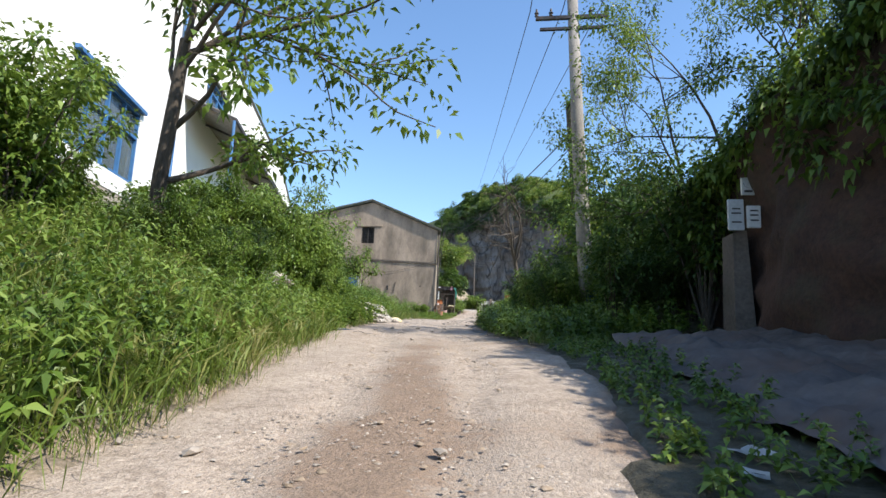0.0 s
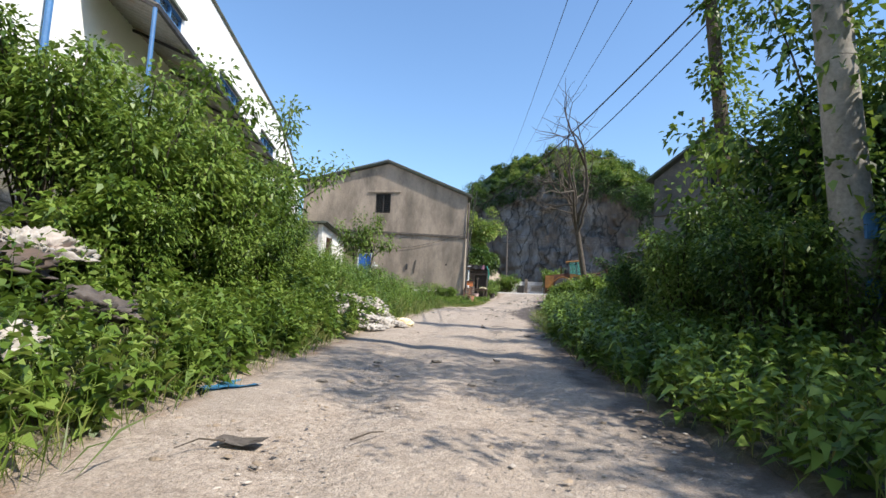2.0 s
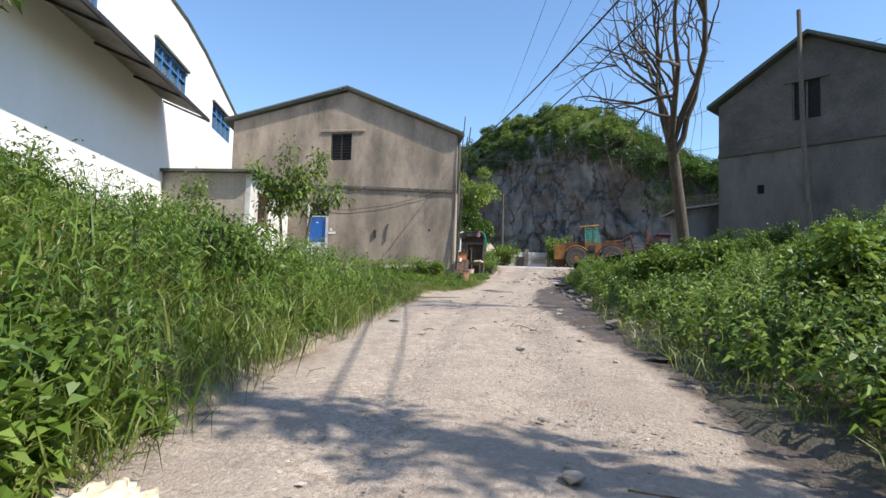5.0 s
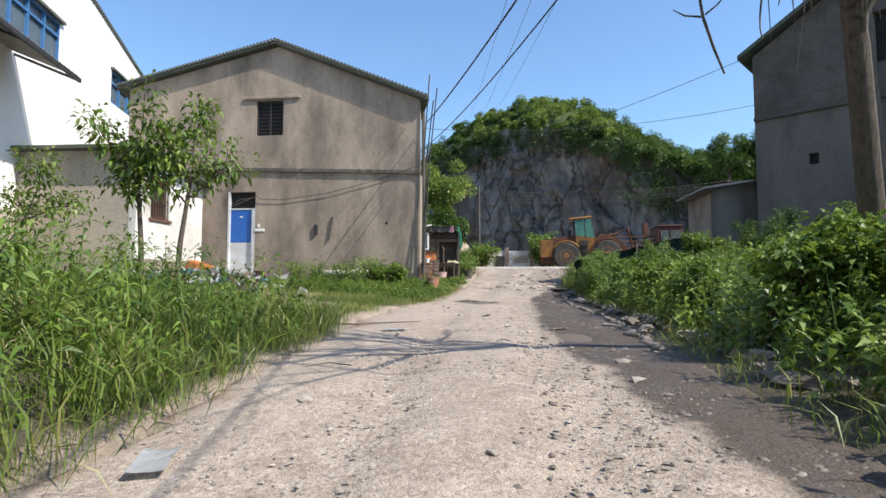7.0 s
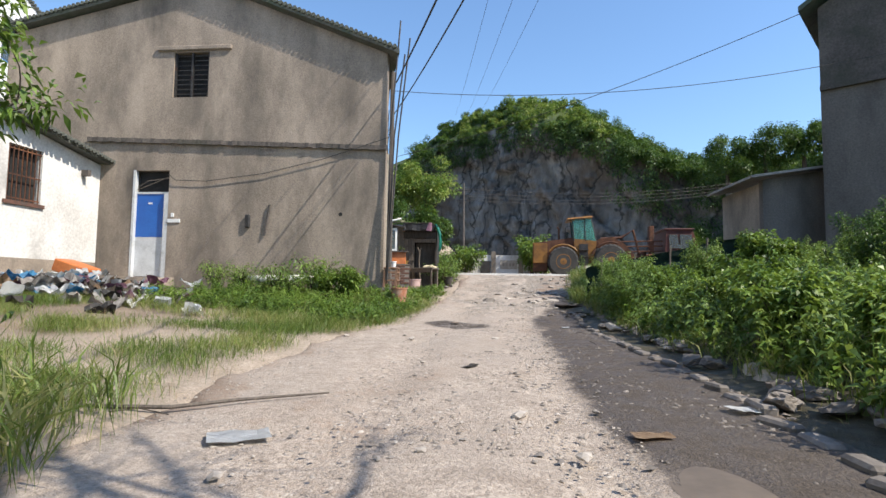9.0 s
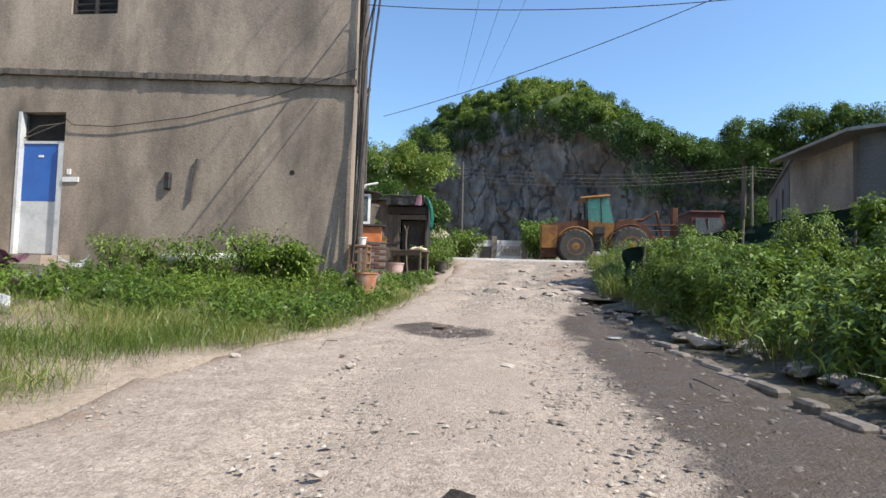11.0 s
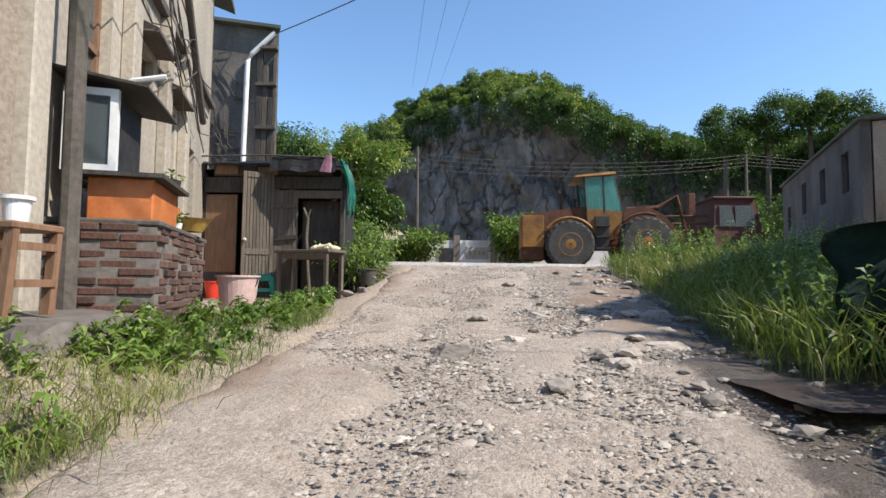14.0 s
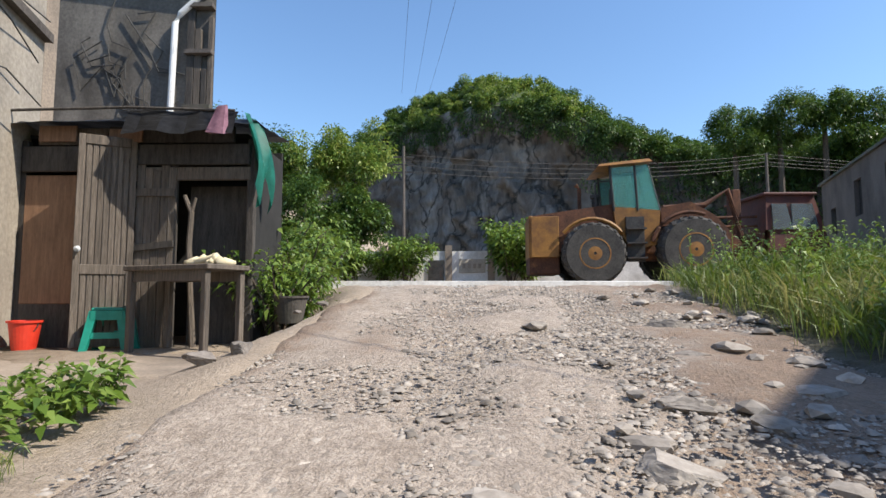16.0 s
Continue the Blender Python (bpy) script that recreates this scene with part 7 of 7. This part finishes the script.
prof = [(3.0, 1.0), (2.95, 0.45), (3.1, 0.12), (3.45, 0.05), (3.85, 0.08), (3.85, 0.12), (3.45, 0.11), (3.15, 0.2), (3.04, 0.5), (3.1, 1.0)]
lo = [bm.verts.new(LOAD @ Vector((x, -0.25, z))) for x, z in prof]
hi = [bm.verts.new(LOAD @ Vector((x, 1.5, z))) for x, z in prof]
for i in range(len(prof)):
    bm.faces.new((lo[i], lo[(i + 1) % len(prof)], hi[(i + 1) % len(prof)], hi[i]))
part("bucket", bm, "rust", loader, "rust-brown loading bucket")

# red truck wreck behind
truck = thing("truck", (6.6, 51, 4.42), "faded red truck cab, rusted, parked behind the loader", "truck")
bm = bmesh.new()
slab(bm, [(6.3, 50.4, 5.0), (7.9, 50.4, 5.0), (7.9, 52.2, 5.0), (6.3, 52.2, 5.0)], [(6.4, 50.45, 6.55), (7.5, 50.45, 6.55), (7.5, 52.15, 6.55), (6.4, 52.15, 6.55)])
part("cab", bm, "red_paint", truck)
for a, b in ((6.5, 6.85), (6.95, 7.45)):
    part("window", slab(bmesh.new(), [(a, 50.38, 5.75), (b + 0.1, 50.38, 5.75), (b + 0.1, 50.42, 5.75), (a, 50.42, 5.75)], [(a, 50.40, 6.35), (b - 0.02, 50.40, 6.35), (b - 0.02, 50.44, 6.35), (a, 50.44, 6.35)]), "glass", truck)
part("roof", box(bmesh.new(), (6.3, 50.38, 6.55), (7.55, 52.2, 6.62), None, 0.02), "red_paint", truck)
part("bumper", box(bmesh.new(), (7.85, 50.4, 4.75), (8.05, 52.2, 5.1), None, 0.02), "rust", truck)
part("bed", box(bmesh.new(), (4.2, 50.6, 5.1), (6.25, 52.1, 5.5), None, 0.02), "rust", truck)
for k in range(3):
    part("rail", tube(bmesh.new(), [(4.3, 50.7, 5.6 + 0.22 * k), (6.3, 50.7, 5.65 + 0.22 * k)], 0.035, 6), "rust", truck)
part("mast", box(bmesh.new(), (5.75, 50.7, 5.3), (5.95, 51.0, 6.75), None, 0.02), "rust", truck)
for x in (4.8, 7.2):
    bm = bmesh.new()
    lathe(bm, [(0.25, -0.14), (0.46, -0.14), (0.5, -0.08), (0.5, 0.08), (0.46, 0.14), (0.25, 0.14)], (0, 0, 0), 24, Matrix.Translation((x, 50.6, 4.92)) @ Matrix.Rotation(radians(90), 4, "X"))
    part("wheel", bm, "rubber", truck)

truck.matrix_basis = Matrix.Translation((0.5, 39.4, 4.42)) @ Matrix.Diagonal((1.2, 1.2, 1.2, 1)) @ Matrix.Translation((0.3, -38.6, -4.42)) @ truck.matrix_basis

# ---- sacks and rubble on the left verge ----
def crumpled(x, y, r, turn, mat, label, seed, lift=0.0):
    """A slack, folded plastic sack, flattened where it lies."""
    bm = bmesh.new()
    bmesh.ops.create_icosphere(bm, subdivisions=5, radius=1.0)
    k = Vector((seed * 2.3, seed * 1.1, seed * 0.7))
    for v in bm.verts:
        c = v.co.copy()
        bent = c * 1.6 + 0.5 * noise.noise_vector(c * 1.3 + k)
        d = 1 + 0.45 * noise.noise(c * 0.9 + k) + 0.7 * (0.3 - abs(noise.noise(bent * 1.3 + k))) + 0.55 * (0.3 - abs(noise.noise(bent * 2.9 - k))) + 0.3 * (0.3 - abs(noise.noise(bent * 6.5 + k))) + 0.1 * noise.noise(bent * 13 - k)
        v.co = Vector((c.x * d * r * 1.25, c.y * d * r * 0.85, max(c.z * d * r * 0.55, -0.12 * r)))
    tilt = Matrix.Rotation(0.25 * math.sin(seed * 3), 4, "X")
    bmesh.ops.transform(bm, verts=bm.verts, matrix=Matrix.Translation((x, y, float(land(x, y)) + 0.02 + lift)) @ Matrix.Rotation(turn, 4, "Z") @ tilt)
    return tagged(part("sack", bm, mat, smooth=True), label, "sack", "dumped sacks")


for k, (x, y, r, up) in enumerate(((-1.25, 15.2, 0.26, 0), (-1.0, 15.6, 0.28, 0), (-1.35, 15.8, 0.3, 0.02), (-0.85, 16.1, 0.27, 0), (-1.2, 16.3, 0.3, 0.1), (-1.5, 16.3, 0.26, 0.05), (-0.95, 16.7, 0.26, 0), (-1.25, 15.75, 0.22, 0.2), (-1.05, 16.1, 0.2, 0.18), (-1.3, 16.9, 0.26, 0.05), (-0.72, 15.5, 0.16, 0), (-0.6, 16.4, 0.16, 0), (-0.62, 17.0, 0.2, 0), (-1.1, 15.0, 0.15, 0), (-0.8, 15.8, 0.15, 0.12), (-1.4, 15.5, 0.17, 0.15), (-1.05, 15.4, 0.14, 0.16), (-0.95, 16.4, 0.16, 0.15), (-1.15, 16.6, 0.17, 0.2), (-0.9, 15.15, 0.12, 0))):
    crumpled(x - 0.22, y, r * 0.95, k * 1.7, "cloth" if k == 12 else "sack", "crumpled cream sack dumped at the verge" if k == 12 else "crumpled dirty white plastic sack dumped at the verge", k * 1.37 + 1, up)
for k, (x, y, r) in enumerate(((-1.25, 10.3, 0.26), (-1.6, 9.7, 0.3), (-1.8, 10.4, 0.32), (-0.9, 9.3, 0.2), (-1.45, 9.2, 0.24), (-2.0, 9.8, 0.3))):
    crumpled(x, y, r, k * 1.1, "grey_tarp" if k < 2 else "sack", "grey dusty sack half hidden in the bank" if k < 2 else "dirty white sack half hidden in the bank", k * 2.1 + 20, 0.05 + 0.06 * (k % 3))

# ---- loose stones ----


def stone(x, y, z, s, mat, label, seed):
    bm = bmesh.new()
    bmesh.ops.create_icosphere(bm, subdivisions=4 if s > 0.12 else 2 if s > 0.09 else 1, radius=1.0)
    k = Vector((seed * 3.1, seed * 1.7, seed))
    planes = [(Vector(noise.random_unit_vector()), 0.55 + 0.08 * (j % 4)) for j in range(12)]
    for v in bm.verts:
        c = v.co.copy()
        d = 1 + 0.45 * noise.noise(c * 1.1 + k) + 0.3 * noise.noise(c * 2.6 + k)
        if s > 0.12:  # broken along planes, with a worn grain
            c *= d
            for way, cut in planes:
                c -= way * max(0.0, c.dot(way) - cut)
            d = 1 + 0.05 * noise.noise(c * 5 + k) + 0.035 * noise.noise(c * 13 + k)
        v.co = Vector((c.x * d * s, c.y * d * s * 0.78, c.z * d * s * (0.36 if s <= 0.12 else 0.45)))
    bmesh.ops.transform(bm, verts=bm.verts, matrix=Matrix.Translation((x, y, z)) @ Matrix.Rotation(seed * 2.3, 4, "Z") @ Matrix.Rotation(0.25 * math.sin(seed * 5), 4, "X"))
    return tagged(part("stone", bm, mat), label, "stone", "stones on the track")


for k in range(70):
    y = rng.uniform(37.2, 45.5)
    x = right_x(y) - abs(rng.normal(0, 0.9)) + 0.25
    stone(x, y, float(road_z(y)) + 0.02, rng.uniform(0.03, 0.12), "stone", "rough pale rock lying in the track", k + 1)
for x, y, s in ((-0.42, 38.75, 0.25), (0.1, 39.25, 0.16), (0.42, 40.4, 0.2), (0.68, 38.55, 0.2), (0.36, 38.28, 0.09), (-0.95, 38.35, 0.17), (0.62, 39.65, 0.15), (-0.15, 40.2, 0.13), (1.42, 42.95, 0.24), (0.76, 41.05, 0.17), (0.42, 40.65, 0.13), (1.0, 40.8, 0.15), (1.42, 41.2, 0.22), (1.25, 39.1, 0.2), (1.6, 40.4, 0.26), (1.2, 42.0, 0.16), (0.1, 43.6, 0.1), (-1.3, 38.0, 0.13)):
    stone(x, y, float(road_z(y)) - 0.02, s * 0.85, "stone", "large flat rock bedded in the steep track", x * 7 + y)
for k in range(120):
    y = rng.uniform(23, 36.5)
    stone(right_x(y) + rng.normal(0.38, 0.17), y, float(land(right_x(y) + 0.3, y)) + 0.03, rng.uniform(0.04, 0.17), "dark_stone" if k % 3 else "stone", "dark broken stone along the track edge", k + 100)
for k in range(46):
    y = rng.uniform(2.5, 36)
    x = rng.uniform(left_x(y), right_x(y))
    stone(x, y, float(road_z(y)) + 0.01, rng.uniform(0.025, 0.07), "stone", "small pale stone on the track", k + 200)
for k in range(10):
    y = rng.uniform(38.5, 45)
    stone(left_x(y) - rng.uniform(0.1, 0.6), y, float(road_z(y)), rng.uniform(0.06, 0.14), "dark_stone", "grey stone at the yard's edge", k + 300)
for x, y, s in ((1.15, 36.55, 0.16), (1.3, 36.3, 0.2), (1.0, 36.25, 0.12), (1.5, 36.6, 0.13), (0.85, 36.0, 0.14), (1.45, 36.0, 0.22), (1.15, 35.85, 0.12), (1.75, 36.35, 0.2), (1.3, 37.6, 0.14), (1.6, 38.0, 0.16), (1.9, 38.6, 0.2), (1.5, 38.9, 0.15)):
    stone(x, y, float(road_z(y)) + 0.012, s * 0.5, "dark_stone", "flat grey slab lying in the damp mud", x * 9 + y)
# broken concrete kerb along the right
for k in range(30):
    y = 26.0 + k * 0.36
    x = right_x(y) + 0.02 + 0.05 * noise.noise((k, 3, 3))
    bm = bmesh.new()
    box(bm, (-0.04 - 0.03 * rng.random(), 0, -0.1), (0.05, rng.uniform(0.16, 0.33), rng.uniform(0.015, 0.055)), Matrix.Translation((x - 0.16, y, float(road_z(y)))) @ Matrix.Rotation(rng.normal(0.1, 0.12), 4, "Z") @ Matrix.Rotation(rng.normal(0, 0.08), 4, "Y"), 0.018)
    tagged(part("kerb_stone", bm, "dark_stone"), "low broken concrete kerb stone beside the mud", "kerb stone", "broken kerb")


def gravel(name, n, y0, y1, s0, s1, mat, label, bias=0.0):
    """Many small angular stones in one mesh."""
    y = rng.uniform(y0, y1, n)
    l, r = np.interp(y, LEFT_Y, LEFT_X), np.interp(y, RIGHT_Y, RIGHT_X)
    u = rng.random(n) ** (1 - bias)
    x = l + (r - l) * u
    dry = np.ones(n, bool)
    for px_, py_, pa_, pb_ in PUDDLES:
        dry &= ((x - px_) / pa_) ** 2 + ((y - py_) / pb_) ** 2 > 1.7
    mire = np.interp(y, [15, 20.5, 23, 26, 29, 32, 34.5, 37, 39.5], [1.35, 1.15, 0.75, 0.45, 0.35, 0.42, 0.45, 0.85, 1.35])
    if mat == "stone":
        dry &= (y < 15) | (y > 39.5) | (x < mire + rng.uniform(-0.1, 0.15, n)) | (rng.random(n) < 0.06)
    x, y, n = x[dry], y[dry], int(dry.sum())
    s = s0 + (s1 - s0) * rng.random(n) ** 3
    base = np.array([[1, 0, 0], [0, 1, 0], [-1, 0, 0], [0, -1, 0], [0.55, 0.1, 0.75], [-0.1, 0.55, 0.7], [-0.55, -0.1, 0.75], [0.1, -0.55, 0.7]])
    a = rng.uniform(0, 6.28, n)
    v = base[None] * s[:, None, None] * rng.uniform(0.35, 1.5, (n, 8, 3)) * np.array([1, 0.75, 0.42])
    c, sn = np.cos(a)[:, None], np.sin(a)[:, None]
    v = np.stack([v[..., 0] * c - v[..., 1] * sn + x[:, None], v[..., 0] * sn + v[..., 1] * c + y[:, None], v[..., 2] + road_z(y)[:, None] - 0.005], -1).reshape(-1, 3)
    q = np.array([[0, 1, 5, 4], [1, 2, 6, 5], [2, 3, 7, 6], [3, 0, 4, 7], [4, 5, 6, 7]])
    f = (np.arange(n)[:, None, None] * 8 + q[None]).reshape(-1, 4)
    return tagged(quads(name, v, f, mat), label, "gravel", kind="stuff")


gravel("gravel", 52000, 36, 46.2, 0.004, 0.024, "stone", "loose angular pale gravel on the slope")
gravel("gravel", 9500, 37, 45.8, 0.008, 0.045, "stone", "coarse broken rock along the rutted side", 0.55)
gravel("gravel", 17000, 20, 36, 0.005, 0.022, "stone", "fine loose gravel on the track")
gravel("gravel", 900, 1, 12, 0.008, 0.035, "soil", "brown clods of dirt along the track")
gravel("gravel", 14000, 0.5, 20, 0.004, 0.020, "stone", "fine loose gravel and crumbs on the track")
gravel("gravel", 6000, 22, 39.5, 0.006, 0.032, "dark_stone", "dark wet gravel in the mud", 0.75)

# ---- litter ----


def scrap(x, y, w, l, mat, label, category, turn=0.0, lift=0.012, curl=0.015):
    """A thin bent sheet with thickness lying on the ground."""
    bm = bmesh.new()
    g = {}
    for i in range(6):
        for j in range(6):
            px, py = (i / 5 - 0.5) * w, (j / 5 - 0.5) * l
            g[i, j] = bm.verts.new((px, py, curl * (noise.noise((px * 9 + x, py * 9 + y, 1)) + (abs(i - 2.5) / 2.5) ** 2 * 0.8)))
    for i in range(5):
        for j in range(5):
            bm.faces.new((g[i, j], g[i + 1, j], g[i + 1, j + 1], g[i, j + 1]))
    bmesh.ops.solidify(bm, geom=bm.faces[:], thickness=0.008)
    bmesh.ops.transform(bm, verts=bm.verts, matrix=Matrix.Translation((x, y, float(land(x, y)) + lift)) @ Matrix.Rotation(turn, 4, "Z"))
    return tagged(part(category.replace(" ", "_"), bm, mat), label, category)


for x, y, w, l, mt, lb, cat, tn in (
        (3.35, 8.35, 0.42, 0.3, "card", "flattened brown cardboard at the track edge", "cardboard", 0.3), (-0.45, 10.75, 0.3, 0.42, "blue_plastic", "pale blue broken plastic sheet on the verge", "plastic sheet", -0.5),
        (1.35, 28.6, 0.28, 0.16, "white_plastic", "crumpled white paper on the kerb", "paper", 0.4), (0.55, 27.9, 0.2, 0.12, "card", "flat pale card on the mud", "card", 0.1),
        (-1.55, 27.6, 0.3, 0.2, "pale_metal", "flat pale board scrap on the soil", "board", 0.5), (-1.5, 22.9, 0.14, 0.34, "pale_metal", "pale green board scrap on the verge", "board", 0.4),
        (-0.98, 34.62, 0.16, 0.12, "card", "small brown card in the puddle", "card", 0.3), (0.9, 34.2, 0.14, 0.1, "pale_metal", "small flat scrap on the mud", "scrap", 0.2),
        (1.75, 37.75, 1.15, 0.8, "grey_tarp", "stiff grey sheet lying at the track edge", "sheet", 0.1), (1.6, 36.4, 0.5, 0.4, "grey_tarp", "grey torn sheet on the mud", "sheet", 0.5),
        (4.05, 3.3, 0.2, 0.14, "white_plastic", "scrap of white plastic litter", "litter", 0.6), (3.95, 3.0, 0.16, 0.12, "white_plastic", "scrap of white plastic litter", "litter", 1.2), (1.55, 20.9, 0.35, 0.2, "grey_tarp", "grey broken board on the mud", "board", 0.9),
        (0.4, 9.6, 0.22, 0.12, "dark_stone", "dark flat scrap on the track", "scrap", 0.2), (-0.5, 30.0, 0.16, 0.1, "dark_wood", "dark flat scrap on the track", "scrap", 1.0)):
    scrap(x, y, w, l, mt, lb, cat, tn)
mats = ["pale_metal", "white_plastic", "sack", "grey_tarp", "wood", "purple_cloth", "sack", "card", "blue_plastic", "iron", "white_plastic"]
for k in range(190):
    x, y = rng.normal(-7.6, 1.0), rng.normal(33.6, 0.75)
    mt = mats[k % len(mats)]
    scrap(x, y, rng.uniform(0.12, 0.45), rng.uniform(0.1, 0.35), mt, {"pale_metal": "pale board scrap in the rubbish heap", "card": "torn brown card in the rubbish heap", "white_plastic": "white plastic scrap in the rubbish heap", "blue_plastic": "blue plastic scrap in the rubbish heap", "grey_tarp": "grey sheet scrap in the rubbish heap", "dark_wood": "dark board scrap in the rubbish heap", "purple_cloth": "mauve rag in the rubbish heap", "wood": "grey board scrap in the rubbish heap", "sack": "white sack scrap in the rubbish heap", "iron": "dark metal scrap in the rubbish heap"}[mt], "rubbish", rng.uniform(0, 6), 0.03 + 0.28 * math.exp(-((x + 7.7) / 0.8) ** 2) * rng.random(), 0.12)
box_ = thing("crate", (-9.0, 35.3, 3.8), "tipped orange wooden crate on the rubbish heap", "crate")
part("body", box(bmesh.new(), (-0.35, -0.25, 0.15), (0.35, 0.25, 0.4), Matrix.Translation((-9.0, 35.3, 3.85)) @ Matrix.Rotation(0.3, 4, "Y"), 0.02), "orange_wood", box_)
bm = bmesh.new()
lathe(bm, [(0.2, 0), (0.24, 0.1), (0.2, 0.22), (0.05, 0.26)], (-8.75, 34.9, 3.78), 18)
tagged(part("drum", bm, "blue_plastic"), "dented light blue plastic drum on the rubbish heap", "drum")
bm = bmesh.new()
tube(bm, [(-6.15, 36.9, 3.95), (-5.3, 36.85, 3.98), (-4.4, 36.88, 3.99)], [0.10, 0.105, 0.10], 14)
tagged(part("concrete_pipe", bm, "whitewash", smooth=True), "white painted concrete post lying in the weeds", "concrete post")
for k in range(16):
    y = rng.uniform(3, 34)
    x = rng.uniform(left_x(y), right_x(y))
    a, ln = rng.uniform(0, 6.28), rng.uniform(0.12, 0.4)
    z = float(road_z(y)) + 0.03
    bm = bmesh.new()
    tube(bm, [(x, y, z), (x + 0.5 * ln * math.cos(a), y + 0.5 * ln * math.sin(a), z + 0.02), (x + ln * math.cos(a + 0.2), y + ln * math.sin(a + 0.2), z)], [0.005, 0.004, 0.003], 5)
    tagged(part("twig", bm, "bark"), "dry brown twig lying on the track", "twig", "twigs on the track")
bm = bmesh.new()
tube(bm, [(x, y, float(land(x, y)) + 0.03) for x, y in ((-3.2, 27.3), (-2.9, 27.7), (-2.6, 27.9), (-2.2, 28.05), (-1.9, 28.3), (-1.4, 28.6))], [0.016, 0.015, 0.014, 0.013, 0.012, 0.006], 6)
tagged(part("branch", bm, "wood"), "long dry branch lying across the soil", "branch")

# green shade net on the right bank
bm = bmesh.new()
gn = {}
for i in range(40):
    for j in range(14):
        s, t_ = i / 39, j / 13
        x, y = 1.95 + 3.4 * s, 38.2 - 1.2 * s
        low_ = float(land(x, y)) + 0.03
        z = low_ + t_ * (4.36 + 0.75 * s + 0.12 * noise.noise((s * 6, 2, 2)) - low_)
        gn[i, j] = bm.verts.new((x + 0.10 * noise.noise((s * 9, t_ * 4, 1)), y + 0.25 * noise.noise((s * 7, t_ * 3, 3)) + 0.2 * t_, z))
for i in range(39):
    for j in range(13):
        bm.faces.new((gn[i, j], gn[i + 1, j], gn[i + 1, j + 1], gn[i, j + 1]))
bmesh.ops.solidify(bm, geom=bm.faces[:], thickness=0.01)
net = tagged(part("shade_net", bm, "net", smooth=True), "dark green shade net draped along the bank", "net")
for k in range(5):
    s = 0.08 + k * 0.21
    x, y = 1.95 + 3.4 * s, 38.2 - 1.2 * s
    part("stake", tube(bmesh.new(), [(x, y, float(land(x, y)) - 0.1), (x + 0.05, y, 4.5 + 0.75 * s)], 0.02, 6), "wood", net)
